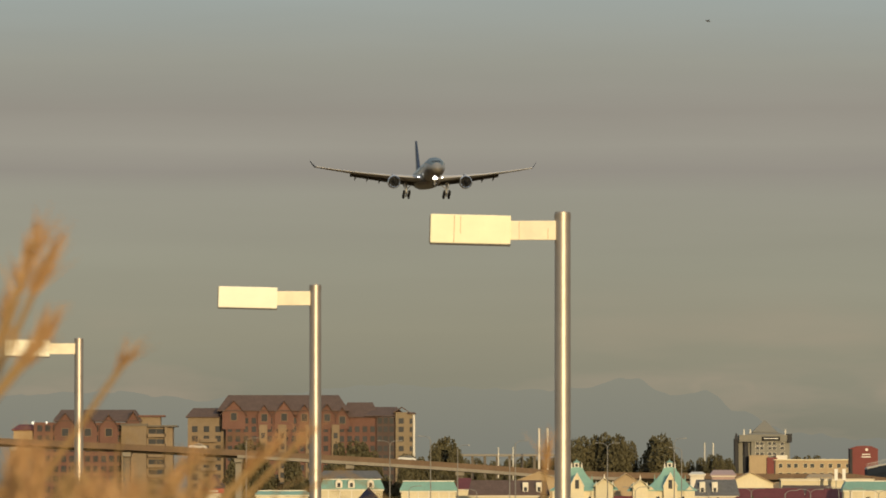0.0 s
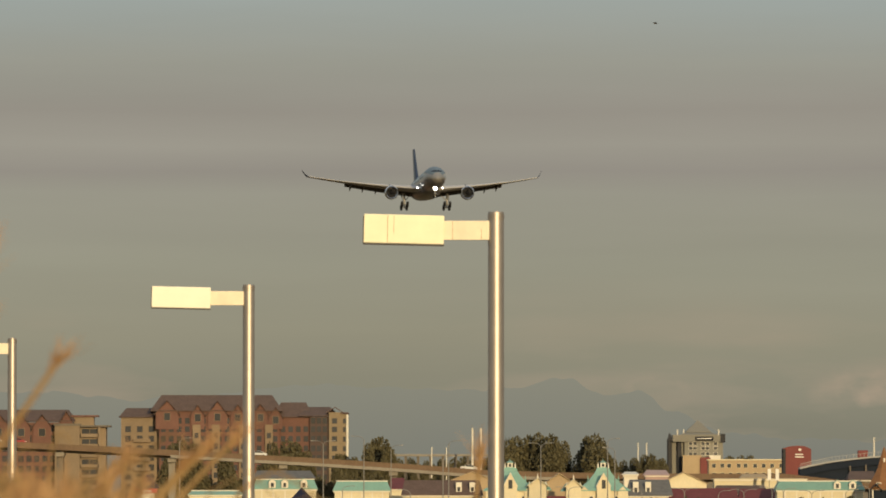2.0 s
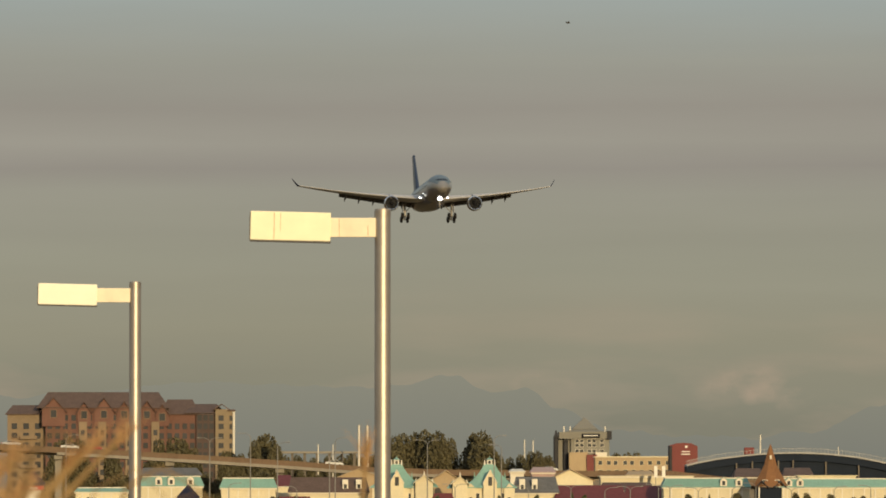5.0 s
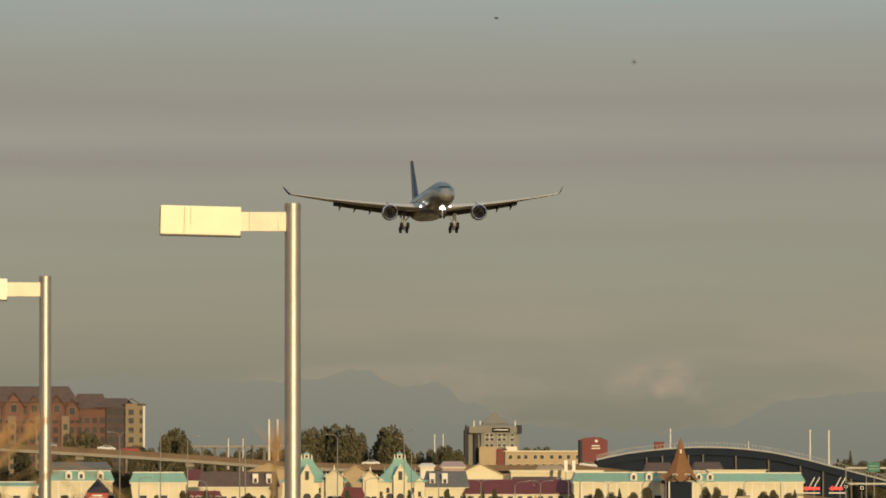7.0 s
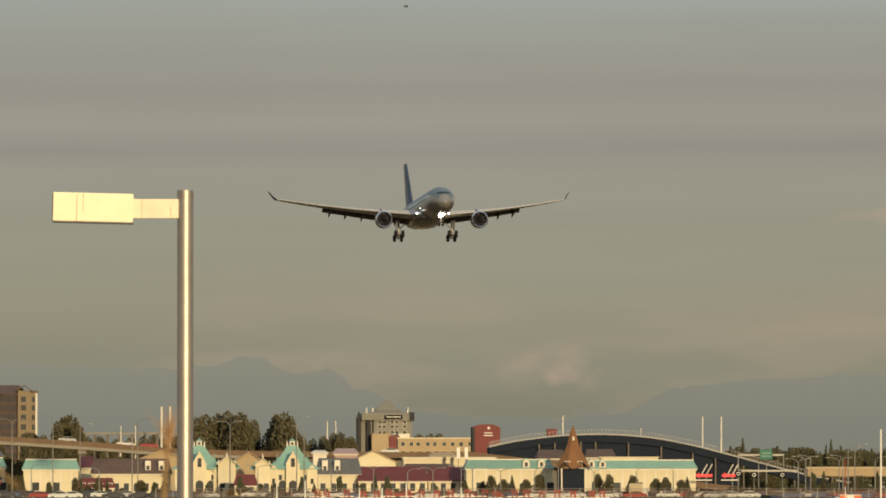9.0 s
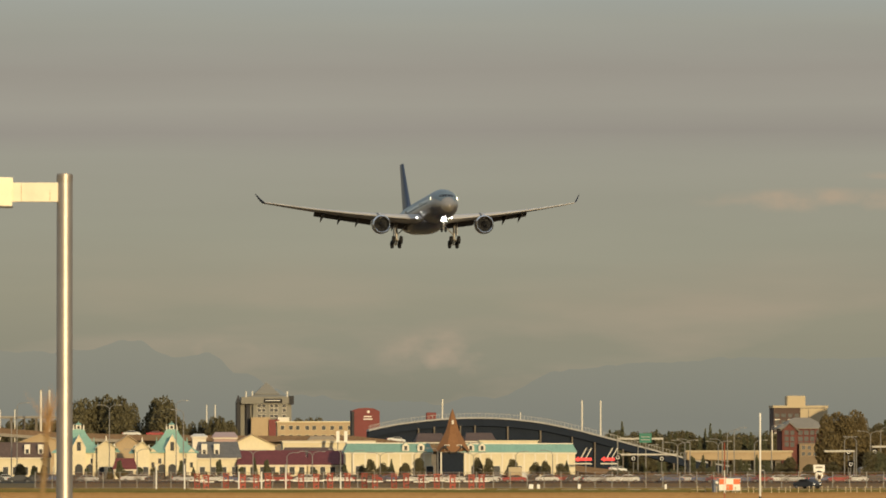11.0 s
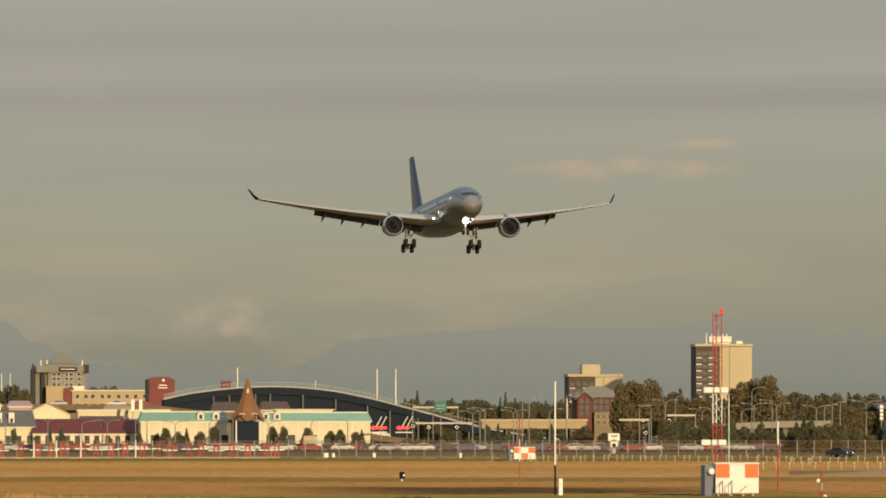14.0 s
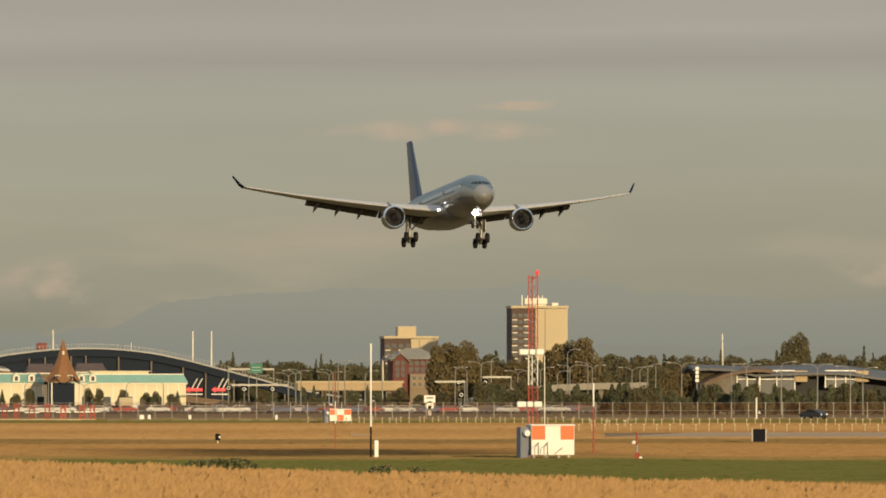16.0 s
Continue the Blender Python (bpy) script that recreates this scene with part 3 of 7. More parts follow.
# ---- the airliner ----
def build_airliner():
    root = thing("airliner", (0, 0, 0), "silver-grey twin-engine wide-body airliner landing with wheels and flaps down", "aeroplane")
    S0 = 18.5

    def ring(s, r, z, n=28, w=1.0):
        return [(w * r * math.cos(2 * math.pi * i / n), s - S0, z + r * math.sin(2 * math.pi * i / n)) for i in range(n)]

    body = [(0.0, 0.06, -0.9), (0.15, 0.4, -0.87), (0.6, 0.85, -0.76), (1.4, 1.36, -0.58), (2.6, 1.9, -0.38), (4.0, 2.32, -0.2), (5.6, 2.62, -0.08), (7.5, 2.79, -0.01),
            (9.5, 2.82, 0), (20, 2.82, 0), (37, 2.82, 0), (41, 2.74, 0.06), (45, 2.45, 0.3), (49, 1.98, 0.66), (53, 1.42, 1.05), (56.5, 0.85, 1.4), (58.6, 0.38, 1.62)]
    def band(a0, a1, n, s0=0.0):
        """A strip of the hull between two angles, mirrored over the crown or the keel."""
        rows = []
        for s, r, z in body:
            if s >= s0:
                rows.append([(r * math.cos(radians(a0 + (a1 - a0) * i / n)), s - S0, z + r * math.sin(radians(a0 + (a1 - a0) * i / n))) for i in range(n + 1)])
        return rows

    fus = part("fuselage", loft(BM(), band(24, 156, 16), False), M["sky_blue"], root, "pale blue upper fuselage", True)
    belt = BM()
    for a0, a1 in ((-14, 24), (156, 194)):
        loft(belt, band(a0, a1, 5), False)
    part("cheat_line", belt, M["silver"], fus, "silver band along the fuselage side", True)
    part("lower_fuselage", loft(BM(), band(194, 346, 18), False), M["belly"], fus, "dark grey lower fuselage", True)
    part("nose_cone", loft(BM(), [ring(s, r + 0.012, z) for s, r, z in body[:4]], True, True), M["silver"], fus, "silver-grey radome", True)
    # belly fairing
    fair = [(15.5, 0.3, -2.5), (17.5, 1.0, -2.2), (20, 1.5, -1.95), (25, 1.7, -1.9), (30, 1.7, -1.9), (34, 1.4, -1.9), (38, 0.7, -2.2), (40, 0.2, -2.6)]
    part("belly_fairing", loft(BM(), [ring(s, r, z, 24, 2.0) for s, r, z in fair]), M["belly"], root, "dark grey belly fairing", True)
    # cockpit windows: six panes in a low flat band round the nose
    def skin(x, z, out=0.03):
        """The hull's point at a given width and height, near the nose."""
        for (sa, ra, za), (sb, rb, zb) in zip(body, body[1:]):
            for k in range(20):
                f = k / 20
                r, zc = ra + f * (rb - ra), za + f * (zb - za)
                if r * r >= x * x + (z - zc) ** 2:
                    return Vector((x * (1 + out / r), sa + f * (sb - sa) - S0 - out, z + out))
        return Vector((x, 8 - S0, z))

    for side in (-1, 1):
        for x0, x1, lo0, lo1, hi0, hi1 in ((0.05, 0.50, 0.90, 0.90, 1.38, 1.38), (0.56, 0.96, 0.90, 0.92, 1.38, 1.34), (1.02, 1.36, 0.93, 1.0, 1.32, 1.2)):
            bm = BM()
            q = [skin(side * x0, lo0), skin(side * x1, lo1), skin(side * x1, hi1), skin(side * x0, hi0)]
            loft(bm, [q, [p + Vector((0, 0.12, -0.1)) for p in q]])
            part("cockpit_window", bm, M["cockpit"], fus, "dark cockpit window pane")
    # cabin windows and doors on both sides
    win = mesh("cabin_window", box(BM(), -0.02, 0.02, -0.11, 0.11, -0.16, 0.16), M["cabin_pane"])
    for side in (-1, 1):
        for i in range(46):
            s = 8.6 + 0.74 * i
            if 16.2 < s < 17.6 or 33.5 < s < 34.8:
                continue
            w = part("cabin_window", win, None, fus)
            w.matrix_basis = pose(side * 2.795, s - S0, 0.38)
        for s in (6.4, 16.9, 34.2, 44.0):
            d = part("cabin_door", bevel(box(BM(), -0.03, 0.03, -0.52, 0.52, -0.95, 0.95), 0.025, 1), M["silver"], fus, "closed cabin door")
            d.matrix_basis = pose(side * (2.77 if s > 8 and s < 40 else 2.52), s - S0, 0.2)

    # wings
    def foil(le, te, x, z, thick):
        c = te - le
        pts = [(0, 0), (0.03, 0.045), (0.12, 0.08), (0.35, 0.095), (0.65, 0.06), (1, 0.006), (1, -0.006), (0.65, -0.03), (0.35, -0.055), (0.12, -0.05), (0.03, -0.03)]
        return [(x, le + u * c - S0, z + v * c * thick) for u, v in pts]

    def wing_z(x):
        f = (abs(x) - 2.2) / 26.8
        return -1.75 + 3.2 * f + 1.25 * f * f

    for side in (-1, 1):
        secs = []
        for x, le, te, k in ((2.0, 17.2, 29.6, 0.95), (5.5, 19.6, 30.2, 0.85), (9.5, 22.1, 30.9, 0.78), (15, 25.4, 32.6, 0.7), (21, 29.0, 34.3, 0.6), (26, 32.0, 35.6, 0.52), (29.3, 33.8, 36.4, 0.5)):
            secs.append(foil(le, te, side * x, wing_z(x), k))
        wing = part("wing", loft(BM(), secs), M["wing"], root, "grey swept wing", True)
        tip = [foil(33.8, 36.4, side * 29.3, wing_z(29.3), 0.6), foil(34.6, 36.7, side * 29.7, wing_z(29.3) + 0.45, 0.7), foil(36.3, 37.4, side * 30.5, wing_z(29.3) + 1.75, 0.7)]
        part("winglet", loft(BM(), tip), M["navy"], wing, "dark blue canted winglet", True)
        slat = []
        for x in (3.6, 9.0, 15.5, 22, 29.0):
            f = (x - 2) / 27
            le = 17.2 + (33.8 - 17.2) * f - 0.35
            slat.append(foil(le, le + 1.2 - 0.5 * f, side * x, wing_z(x) - 0.16 + 0.10 * f, 1.9 + 0.6 * f))
        part("slat", loft(BM(), slat), M["slat"], wing, "extended leading-edge slat", True)
        for x0, x1, t0, t1, c0, c1 in ((2.9, 9.6, 29.5, 30.9, 2.0, 1.8), (9.75, 20.0, 31.0, 34.0, 1.75, 1.35)):
            flap = []
            for x, te, c in ((x0, t0, c0), (x1, t1, c1)):
                z, dn = wing_z(x) - 0.10, radians(27)
                loop = [(0, 0.06), (0.3, 0.14), (1, 0.01), (1, -0.01), (0.3, -0.1), (0, -0.05)]
                flap.append([(side * x, te + c * (u * math.cos(dn) + v * math.sin(dn)) - S0 - 0.5, z - c * (u * math.sin(dn) - v * math.cos(dn))) for u, v in loop])
            part("flap", loft(BM(), flap), M["flap"], wing, "lowered trailing-edge flap", True)
        for x, te in ((5.8, 30.0), (12.3, 31.6), (15.5, 32.6), (18.6, 33.4)):
            z = wing_z(x) - 0.55
            prof = [(te - 3.0, 0.05, z + 0.1), (te - 2.0, 0.3, z), (te - 0.4, 0.38, z - 0.1), (te + 1.0, 0.3, z - 0.45), (te + 2.2, 0.04, z - 0.95)]
            part("flap_fairing", loft(BM(), [[(side * x + p[0] * 0.6, p[1], p[2]) for p in ring(s, r, zz, 10)] for s, r, zz in prof]), M["flap"], wing, "", True)
        # engine
        ex, ezz = side * 9.6, -2.66
        nac = [(4.9, 1.02), (3.6, 1.38), (2.0, 1.66), (0.9, 1.73), (0.3, 1.69), (0.06, 1.59), (0.0, 1.5), (0.06, 1.41), (0.35, 1.33), (1.0, 1.31), (1.5, 1.32)]
        eng = part("engine_nacelle", lathe(BM(), nac, 32, "Y", (ex, 0.0, ezz)), M["nacelle"], root, "grey engine nacelle with open intake", True)
        part("intake_lip", lathe(BM(), [(0.5, 1.725), (0.25, 1.69), (0.05, 1.6), (-0.015, 1.5), (0.05, 1.4), (0.34, 1.315)], 32, "Y", (ex, 0.0, ezz)), M["chrome"], eng, "bright bare-metal intake lip", True)
        part("fan_disc", lathe(BM(), [(1.1, 1.32), (1.12, 0.4), (1.14, 0.01)], 32, "Y", (ex, 0.0, ezz)), M["fan"], eng)
        bm = BM()
        loft(bm, [[(r, y, w) for r, y, w in ((0.38, 0.9 + k, -0.03), (1.29, 0.95 + k, -0.14), (1.29, 1.08 + k, 0.1), (0.38, 1.08 + k, 0.05))] for k in (0.0, 0.015)])
        blade_mesh = mesh("fan_blade", bm, M["fan"])
        for k in range(24):
            fb = part("fan_blade", blade_mesh, None, eng)
            fb.matrix_basis = pose(ex, 0, ezz, 0, 360 * k / 24, 0)
        part("spinner", lathe(BM(), [(0.55, 0.01), (0.65, 0.13), (0.85, 0.28), (1.1, 0.4)], 16, "Y", (ex, 0.0, ezz)), M["fan"], eng, "", True)
        part("exhaust_cone", lathe(BM(), [(3.6, 0.8), (4.9, 0.72), (6.0, 0.45), (6.8, 0.05)], 20, "Y", (ex, 0.0, ezz)), M["flap"], eng, "", True)
        pyl = BM()
        loft(pyl, [[(ex - 0.2, y0, ezz + 1.2), (ex + 0.2, y0, ezz + 1.2), (ex + 0.2, y0 + y1, zt), (ex - 0.2, y0 + y1, zt)] for y0, y1, zt in ((1.0, 0.3, ezz + 1.8), (3.0, 0.5, wing_z(9.6) + 0.55), (4.6, 0.6, wing_z(9.6) + 0.7), (9.5, 0.4, wing_z(9.6) + 0.2))])
        part("pylon", pyl, M["wing"], eng)
        # main gear: leg with a four-wheel bogie
        gx, gy, top, axle = side * 5.4, 28.4 - S0, -1.9, -5.15
        leg = BM()
        rod(leg, (gx, gy, top), (gx, gy, axle + 0.1), 0.24, 0.2, 12)
        rod(leg, (gx, gy, axle + 1.2), (gx - side * 1.9, gy, top - 0.1), 0.1, 0.1, 8)
        rod(leg, (gx, gy - 0.1, axle + 1.6), (gx, gy - 1.6, top), 0.09, 0.09, 8)
        rod(leg, (gx, gy - 1.1, axle + 0.38), (gx, gy + 1.1, axle - 0.38), 0.17, 0.17, 8)
        for yy, zz in ((-0.98, 0.34), (0.98, -0.34)):
            rod(leg, (gx - 0.72, gy + yy, axle + zz), (gx + 0.72, gy + yy, axle + zz), 0.1, 0.1, 8)
        gear = part("main_gear", leg, M["gear"], root, "lowered main landing gear leg", True)
        for dx in (-0.7, 0.7):
            for yy, zz in ((-0.98, 0.34), (0.98, -0.34)):
                wheel = [(-0.27, 0.3), (-0.29, 0.52), (-0.25, 0.68), (-0.12, 0.75), (0.12, 0.75), (0.25, 0.68), (0.29, 0.52), (0.27, 0.3), (0.1, 0.1), (-0.1, 0.1), (-0.27, 0.3)]
                part("gear_wheel", lathe(BM(), wheel, 20, "X", (gx + dx, gy + yy, axle + zz)), M["tyre"], gear, "black rubber tyre", True)
        part("gear_door", bevel(box(BM(), gx + side * 0.42, gx + side * 0.48, gy - 0.9, gy + 0.9, -3.9, -1.9), 0.02, 1), M["wing"], gear)
        # wing-root landing light
        part("landing_light", lathe(BM(), [(-0.1, 0.02), (-0.07, 0.10), (0.0, 0.14), (0.08, 0.12), (0.1, 0.02)], 14, "Y", (side * 3.2, 17.7 - S0, -1.55)), M["beam_small"], root, "lit wing-root landing light", True)
        part("turn_off_light", lathe(BM(), [(-0.05, 0.005), (-0.03, 0.035), (0.0, 0.045), (0.04, 0.005)], 10, "Y", (side * 2.86, 15.2 - S0, -0.75)), M["beam_small"], root, "small lit turn-off lamp", True)
        # tailplane
        tp = [foil(50.0, 55.4, side * 1.0, 1.2, 0.9), foil(52.4, 56.6, side * 5.2, 1.75, 0.85), foil(55.2, 57.4, side * 9.7, 2.3, 0.8)]
        part("tailplane", loft(BM(), tp), M["wing"], root, "", True)
    fin = []
    for z, le, te, k in ((2.0, 46.6, 54.6, 1.0), (4.0, 48.3, 55.2, 1.0), (7.5, 51.0, 56.4, 0.95), (11.9, 54.4, 57.9, 0.9)):
        fin.append([(x * 1.0, y, z) for z_, y, x in [(p[0], p[1], p[2]) for p in foil(le, te, 0, 0, k)]])
    part("tail_fin", loft(BM(), fin), M["fin_blue"], root, "dark blue tail fin", True)
    # nose gear with the bright taxi lamps
    leg = BM()
    ny = 6.7 - S0
    rod(leg, (0, ny + 0.3, -2.3), (0, ny, -4.62), 0.13, 0.1, 10)
    rod(leg, (0, ny + 0.1, -3.4), (0, ny + 1.7, -2.5), 0.07, 0.07, 8)
    rod(leg, (-0.4, ny, -4.62), (0.4, ny, -4.62), 0.08, 0.08, 8)
    ng = part("nose_gear", leg, M["gear"], root, "lowered nose landing gear leg", True)
    for dx in (-0.36, 0.36):
        wheel = [(-0.17, 0.2), (-0.18, 0.38), (-0.14, 0.5), (0, 0.53), (0.14, 0.5), (0.18, 0.38), (0.17, 0.2), (-0.17, 0.2)]
        part("gear_wheel", lathe(BM(), wheel, 18, "X", (dx, ny, -4.62)), M["tyre"], ng, "black rubber tyre", True)
        part("gear_door", bevel(box(BM(), dx * 1.9 - 0.02, dx * 1.9 + 0.02, ny - 1.2, ny + 1.0, -3.4, -2.5), 0.015, 1), M["belly"], ng)
        part("taxi_lamp", lathe(BM(), [(-0.16, 0.02), (-0.13, 0.13), (-0.03, 0.18), (0.08, 0.15), (0.12, 0.02)], 14, "Y", (dx * 0.7, ny - 0.25, -2.98)), M["beam"], ng, "glaring white taxi lamp", True)
    return root


airliner = build_airliner()


# ---- lamp posts by the dike ----
def build_lamp_post(d, b, top, streaks=False):
    """Steel post with a flat housing held out sideways on a short arm."""
    x, k = bx(b, d) + 0.005, 115 / F
    root = thing("street_lamp", (x, d, 0), "brushed steel lamp post with a flat cream-white side housing", "street lamp", "lamp posts along the dike")
    h = ez(top, d)
    pole = BM()
    lathe(pole, [(-0.3, 0.102), (h - 0.02, 0.099), (h, 0.094), (h, 0.001)], 24, "Z")
    part("pole", pole, M["steel"], root, "", True)
    part("collar", lathe(BM(), [(h - 0.10, 0.0985), (h - 0.10, 0.102), (h - 0.03, 0.102), (h - 0.03, 0.0985)], 24, "Z"), M["steel"], root, "", True)
    part("base_plate", bevel(box(BM(), -0.2, 0.2, -0.2, 0.2, -0.1, 0.04), 0.01, 1), M["steel"], root)
    # the arm's lesser light is put into its cream colour
    arm = part("arm", bevel(box(BM(), -93 * k, -0.06, -0.05, 0.05, h - 50 * k, h - 16 * k), 0.008), M["lamp_arm"], root, "cream arm, toned down as less lit")
    for u in (-77, -26) if streaks else ():
        part("seam", box(BM(), u * k - 0.003, u * k + 0.003, -0.0535, -0.04, h - (49 if u < -50 else 48) * k, h - (17 if u < -50 else 30) * k), M["rust"], arm, "thin rust streak")
    head = part("housing", bevel(box(BM(), -234 * k, -92 * k, -0.075, 0.075, h - 56 * k, h - 5 * k), 0.012), M["lamp_yellowed" if streaks else "lamp_white"], root, "cream-white flat lamp housing")
    part("gasket", bevel(box(BM(), -234.6 * k, -91.4 * k, -0.07, 0.07, h - 59 * k, h - 55 * k), 0.006, 1), M["lamp_dark"], head, "dark underside rim")
    part("side_rim", bevel(box(BM(), -235.6 * k, -233.4 * k, -0.06, 0.06, h - 56 * k, h - 8 * k), 0.004, 1), M["lamp_dark"], head)
    for u, v, w in ((-192, 0, 0.0035), (-181, 8, 0.0025)) if streaks else ():
        part("seam", box(BM(), u * k - w, u * k + w, -0.0785, -0.06, h - (55 - 2 * v) * k, h - 7 * k), M["rust"], head, "thin rust streak")
    # the housing hangs a little askew on its arm
    head.matrix_basis = pose(-178 * k, 0, h - 30 * k) @ pose(0, 0, 0, 0, 1.4, 0) @ pose(178 * k, 0, 30 * k - h)
    return root


build_lamp_post(115.0, 211, 505, True)
build_lamp_post(157.0, -226.5, 376)
build_lamp_post(205.0, -644.5, 281)


# ---- buildings ----
def frustum(bm, x0, x1, y0, y1, z0, z1, ix, iy, lip=0.18):
    """A roof body: eaves with a small edge, rising to a smaller top; ix, iy draw the top in."""
    ring = lambda a, b, c, d, z: [(a, c, z), (b, c, z), (b, d, z), (a, d, z)]
    rings = [ring(x0, x1, y0, y1, z0), ring(x0, x1, y0, y1, z0 + lip), ring(x0 + ix, x1 - ix, y0 + iy, y1 - iy, z1)]
    return loft(bm, rings)


def gable(bm, x0, x1, y0, y1, z0, z1, t=0.25):
    """A pitched roof whose ridge runs back from the front."""
    c = (x0 + x1) / 2
    for y in (0,):
        loft(bm, [[(x0, yy, z0), (c, yy, z1), (x1, yy, z0), (x1, yy, z0 - t), (c, yy, z1 - t), (x0, yy, z0 - t)] for yy in (y0, y1)])
    return bm


def tri_wall(bm, x0, x1, y0, y1, zb, z0, z1):
    c = (x0 + x1) / 2
    loft(bm, [[(x0, y, zb), (x0, y, z0), (c, y, z1), (x1, y, z0), (x1, y, zb)] for y in (y0, y1)])
    return bm


WINDOWS = {}


def windows(wall, xs, zs, w, h, y=0.0, frame="white", skip=(), name="window"):
    """Rows of windows on a front wall: a frame that stands proud, and a dark pane in it."""
    key = (round(w, 2), round(h, 2), frame)
    if key not in WINDOWS:
        bm = BM()
        t, p = min(0.12, w * 0.14), 0.1
        box(bm, -w / 2 - t, -w / 2, -p, 0.05, -t, h + t)
        box(bm, w / 2, w / 2 + t, -p, 0.05, -t, h + t)
        box(bm, -w / 2, w / 2, -p, 0.05, h, h + t)
        box(bm, -w / 2, w / 2, -p - 0.03, 0.05, -t, 0)
        pane = box(BM(), -w / 2, w / 2, -0.03, 0.03, 0, h)
        WINDOWS[key] = (mesh("window", bm, M[frame]), mesh("pane", pane, M["pane"]))
    fm, pm = WINDOWS[key]
    for i, x in enumerate(xs):
        for j, z in enumerate(zs):
            if (i, j) in skip:
                continue
            f = part(name, fm, None, wall)
            f.location = (x, y, z)
            part("pane", pm, None, f)


def span(a, b, n):
    return [a + (b - a) * (i + 0.5) / n for i in range(n)]


def volume(root, x0, x1, y0, y1, z1, mat, name="wall", label="", z0=-0.3):
    return part(name, box(BM(), x0, x1, y0, y1, z0, z1), M[mat], root, label)


def site(name, b0, b1, d, label, category, group=""):
    """A building's root at the middle of its front, and a rule that turns bearings into local x."""
    mid = bx((b0 + b1) / 2, d)
    root = thing(name, (mid, d, 0), label, category, group)
    return root, (lambda b: bx(b, d) - mid), (lambda e: ez(e, d))


def apartment_main():
    d = 2600
    r, X, Z = site("apartment_building", -452, -50, d, "brick-red and tan apartment block with brown gabled roofs", "apartment building")
    left = volume(r, X(-452), X(-384), 3, 16, Z(141), "apt_tan", label="tan rendered end wing")
    part("roof", frustum(BM(), X(-456), X(-380), 2.2, 17, Z(141), Z(158), 2.0, 5.5), M["brown_roof"], r)
    main = volume(r, X(-384), X(-172), 0, 15, Z(152), "brick", label="red-brown brick front")
    part("roof", frustum(BM(), X(-400), X(-166), -0.8, 16, Z(152), Z(181), 3.0, 7.5), M["brown_roof"], r)
    mid = volume(r, X(-172), X(-118), 1.5, 15, Z(141), "brick")
    part("roof", frustum(BM(), X(-182), X(-112), 0.7, 16, Z(141), Z(168), 2.0, 7), M["brown_roof"], r)
    # darker brick paints this wing's shade
    end = volume(r, X(-118), X(-50), 0.6, 14, Z(142), "shaded_brick", label="brick corner wing with shade put into its colour")
    part("roof", frustum(BM(), X(-138), X(-66), -0.4, 15, Z(143), Z(160), 2.5, 7), M["brown_roof"], r)
    bay = volume(r, X(-84), X(-62), -0.6, 6, Z(150), "apt_yellow", label="sunlit yellow rendered stair bay")
    part("roof", gable(BM(), X(-88), X(-58), -1.1, 7, Z(150), Z(160)), M["brown_roof"], r)
    bay2 = volume(r, X(-62), X(-51), -0.2, 8, Z(147), "apt_yellow")
    part("roof", frustum(BM(), X(-64), X(-48), -0.7, 9, Z(147), Z(150), 0.3, 0.3), M["brown_roof"], r)
    part("drainpipe", rod(BM(), (X(-51.5), -0.4, 0), (X(-51.5), -0.4, Z(146)), 0.35, 0.35, 8), M["white"], r)
    # tan bays and front gables on the brick front
    for b in (-318, -284, -236, -190):
        bayx = volume(r, X(b - 7), X(b + 7), -0.9, 1, Z(128), "apt_tan", "bay", "tan rendered window bay")
        windows(bayx, [X(b)], [Z(k) for k in (0, 17, 34, 51, 68, 85, 104)], 1.1, 1.5, -0.9, "apt_tan")
    for b, w, top, base in ((-370, 24, 172, 148), (-316, 14, 164, 146), (-281, 20, 171, 147), (-245, 15, 165, 146), (-205, 17, 166, 146), (-178, 14, 160, 142)):
        part("gable_wall", tri_wall(BM(), X(b - w * 0.85), X(b + w * 0.85), -0.55, 2, Z(120), Z(base), Z(top - 3)), M["brick"], r)
        part("gable_roof", gable(BM(), X(b - w), X(b + w), -1.2, 5, Z(base - 2), Z(top)), M["brown_roof"], r)
        windows(r, [X(b)], [Z(base - 12)], 1.6, 2.0, -0.6, "apt_tan")
    rows = [Z(k) for k in (-4, 13, 30, 47, 64, 81, 98, 115, 130)]
    windows(main, span(X(-384), X(-172), 15), rows, 1.3, 1.6, 0.0, "brick")
    windows(mid, span(X(-172), X(-118), 4), rows[:-1], 1.3, 1.6, 1.5, "brick")
    windows(end, span(X(-117), X(-86), 3), rows, 1.2, 1.6, 0.6, "shaded_brick")
    windows(bay, [X(-74)], rows, 1.4, 1.5, -0.6, "apt_yellow")
    windows(bay2, [X(-56.5)], rows, 0.8, 1.4, -0.2, "apt_yellow")
    windows(left, span(X(-450), X(-388), 3), rows[:-1], 1.6, 1.7, 3.0, "apt_tan")
    for k in (12, 29, 46, 63, 80, 97):
        part("balcony", bevel(box(BM(), X(-430), X(-400), 1.6, 3.1, Z(k), Z(k) + 1.0), 0.05, 1), M["apt_tan"], r)


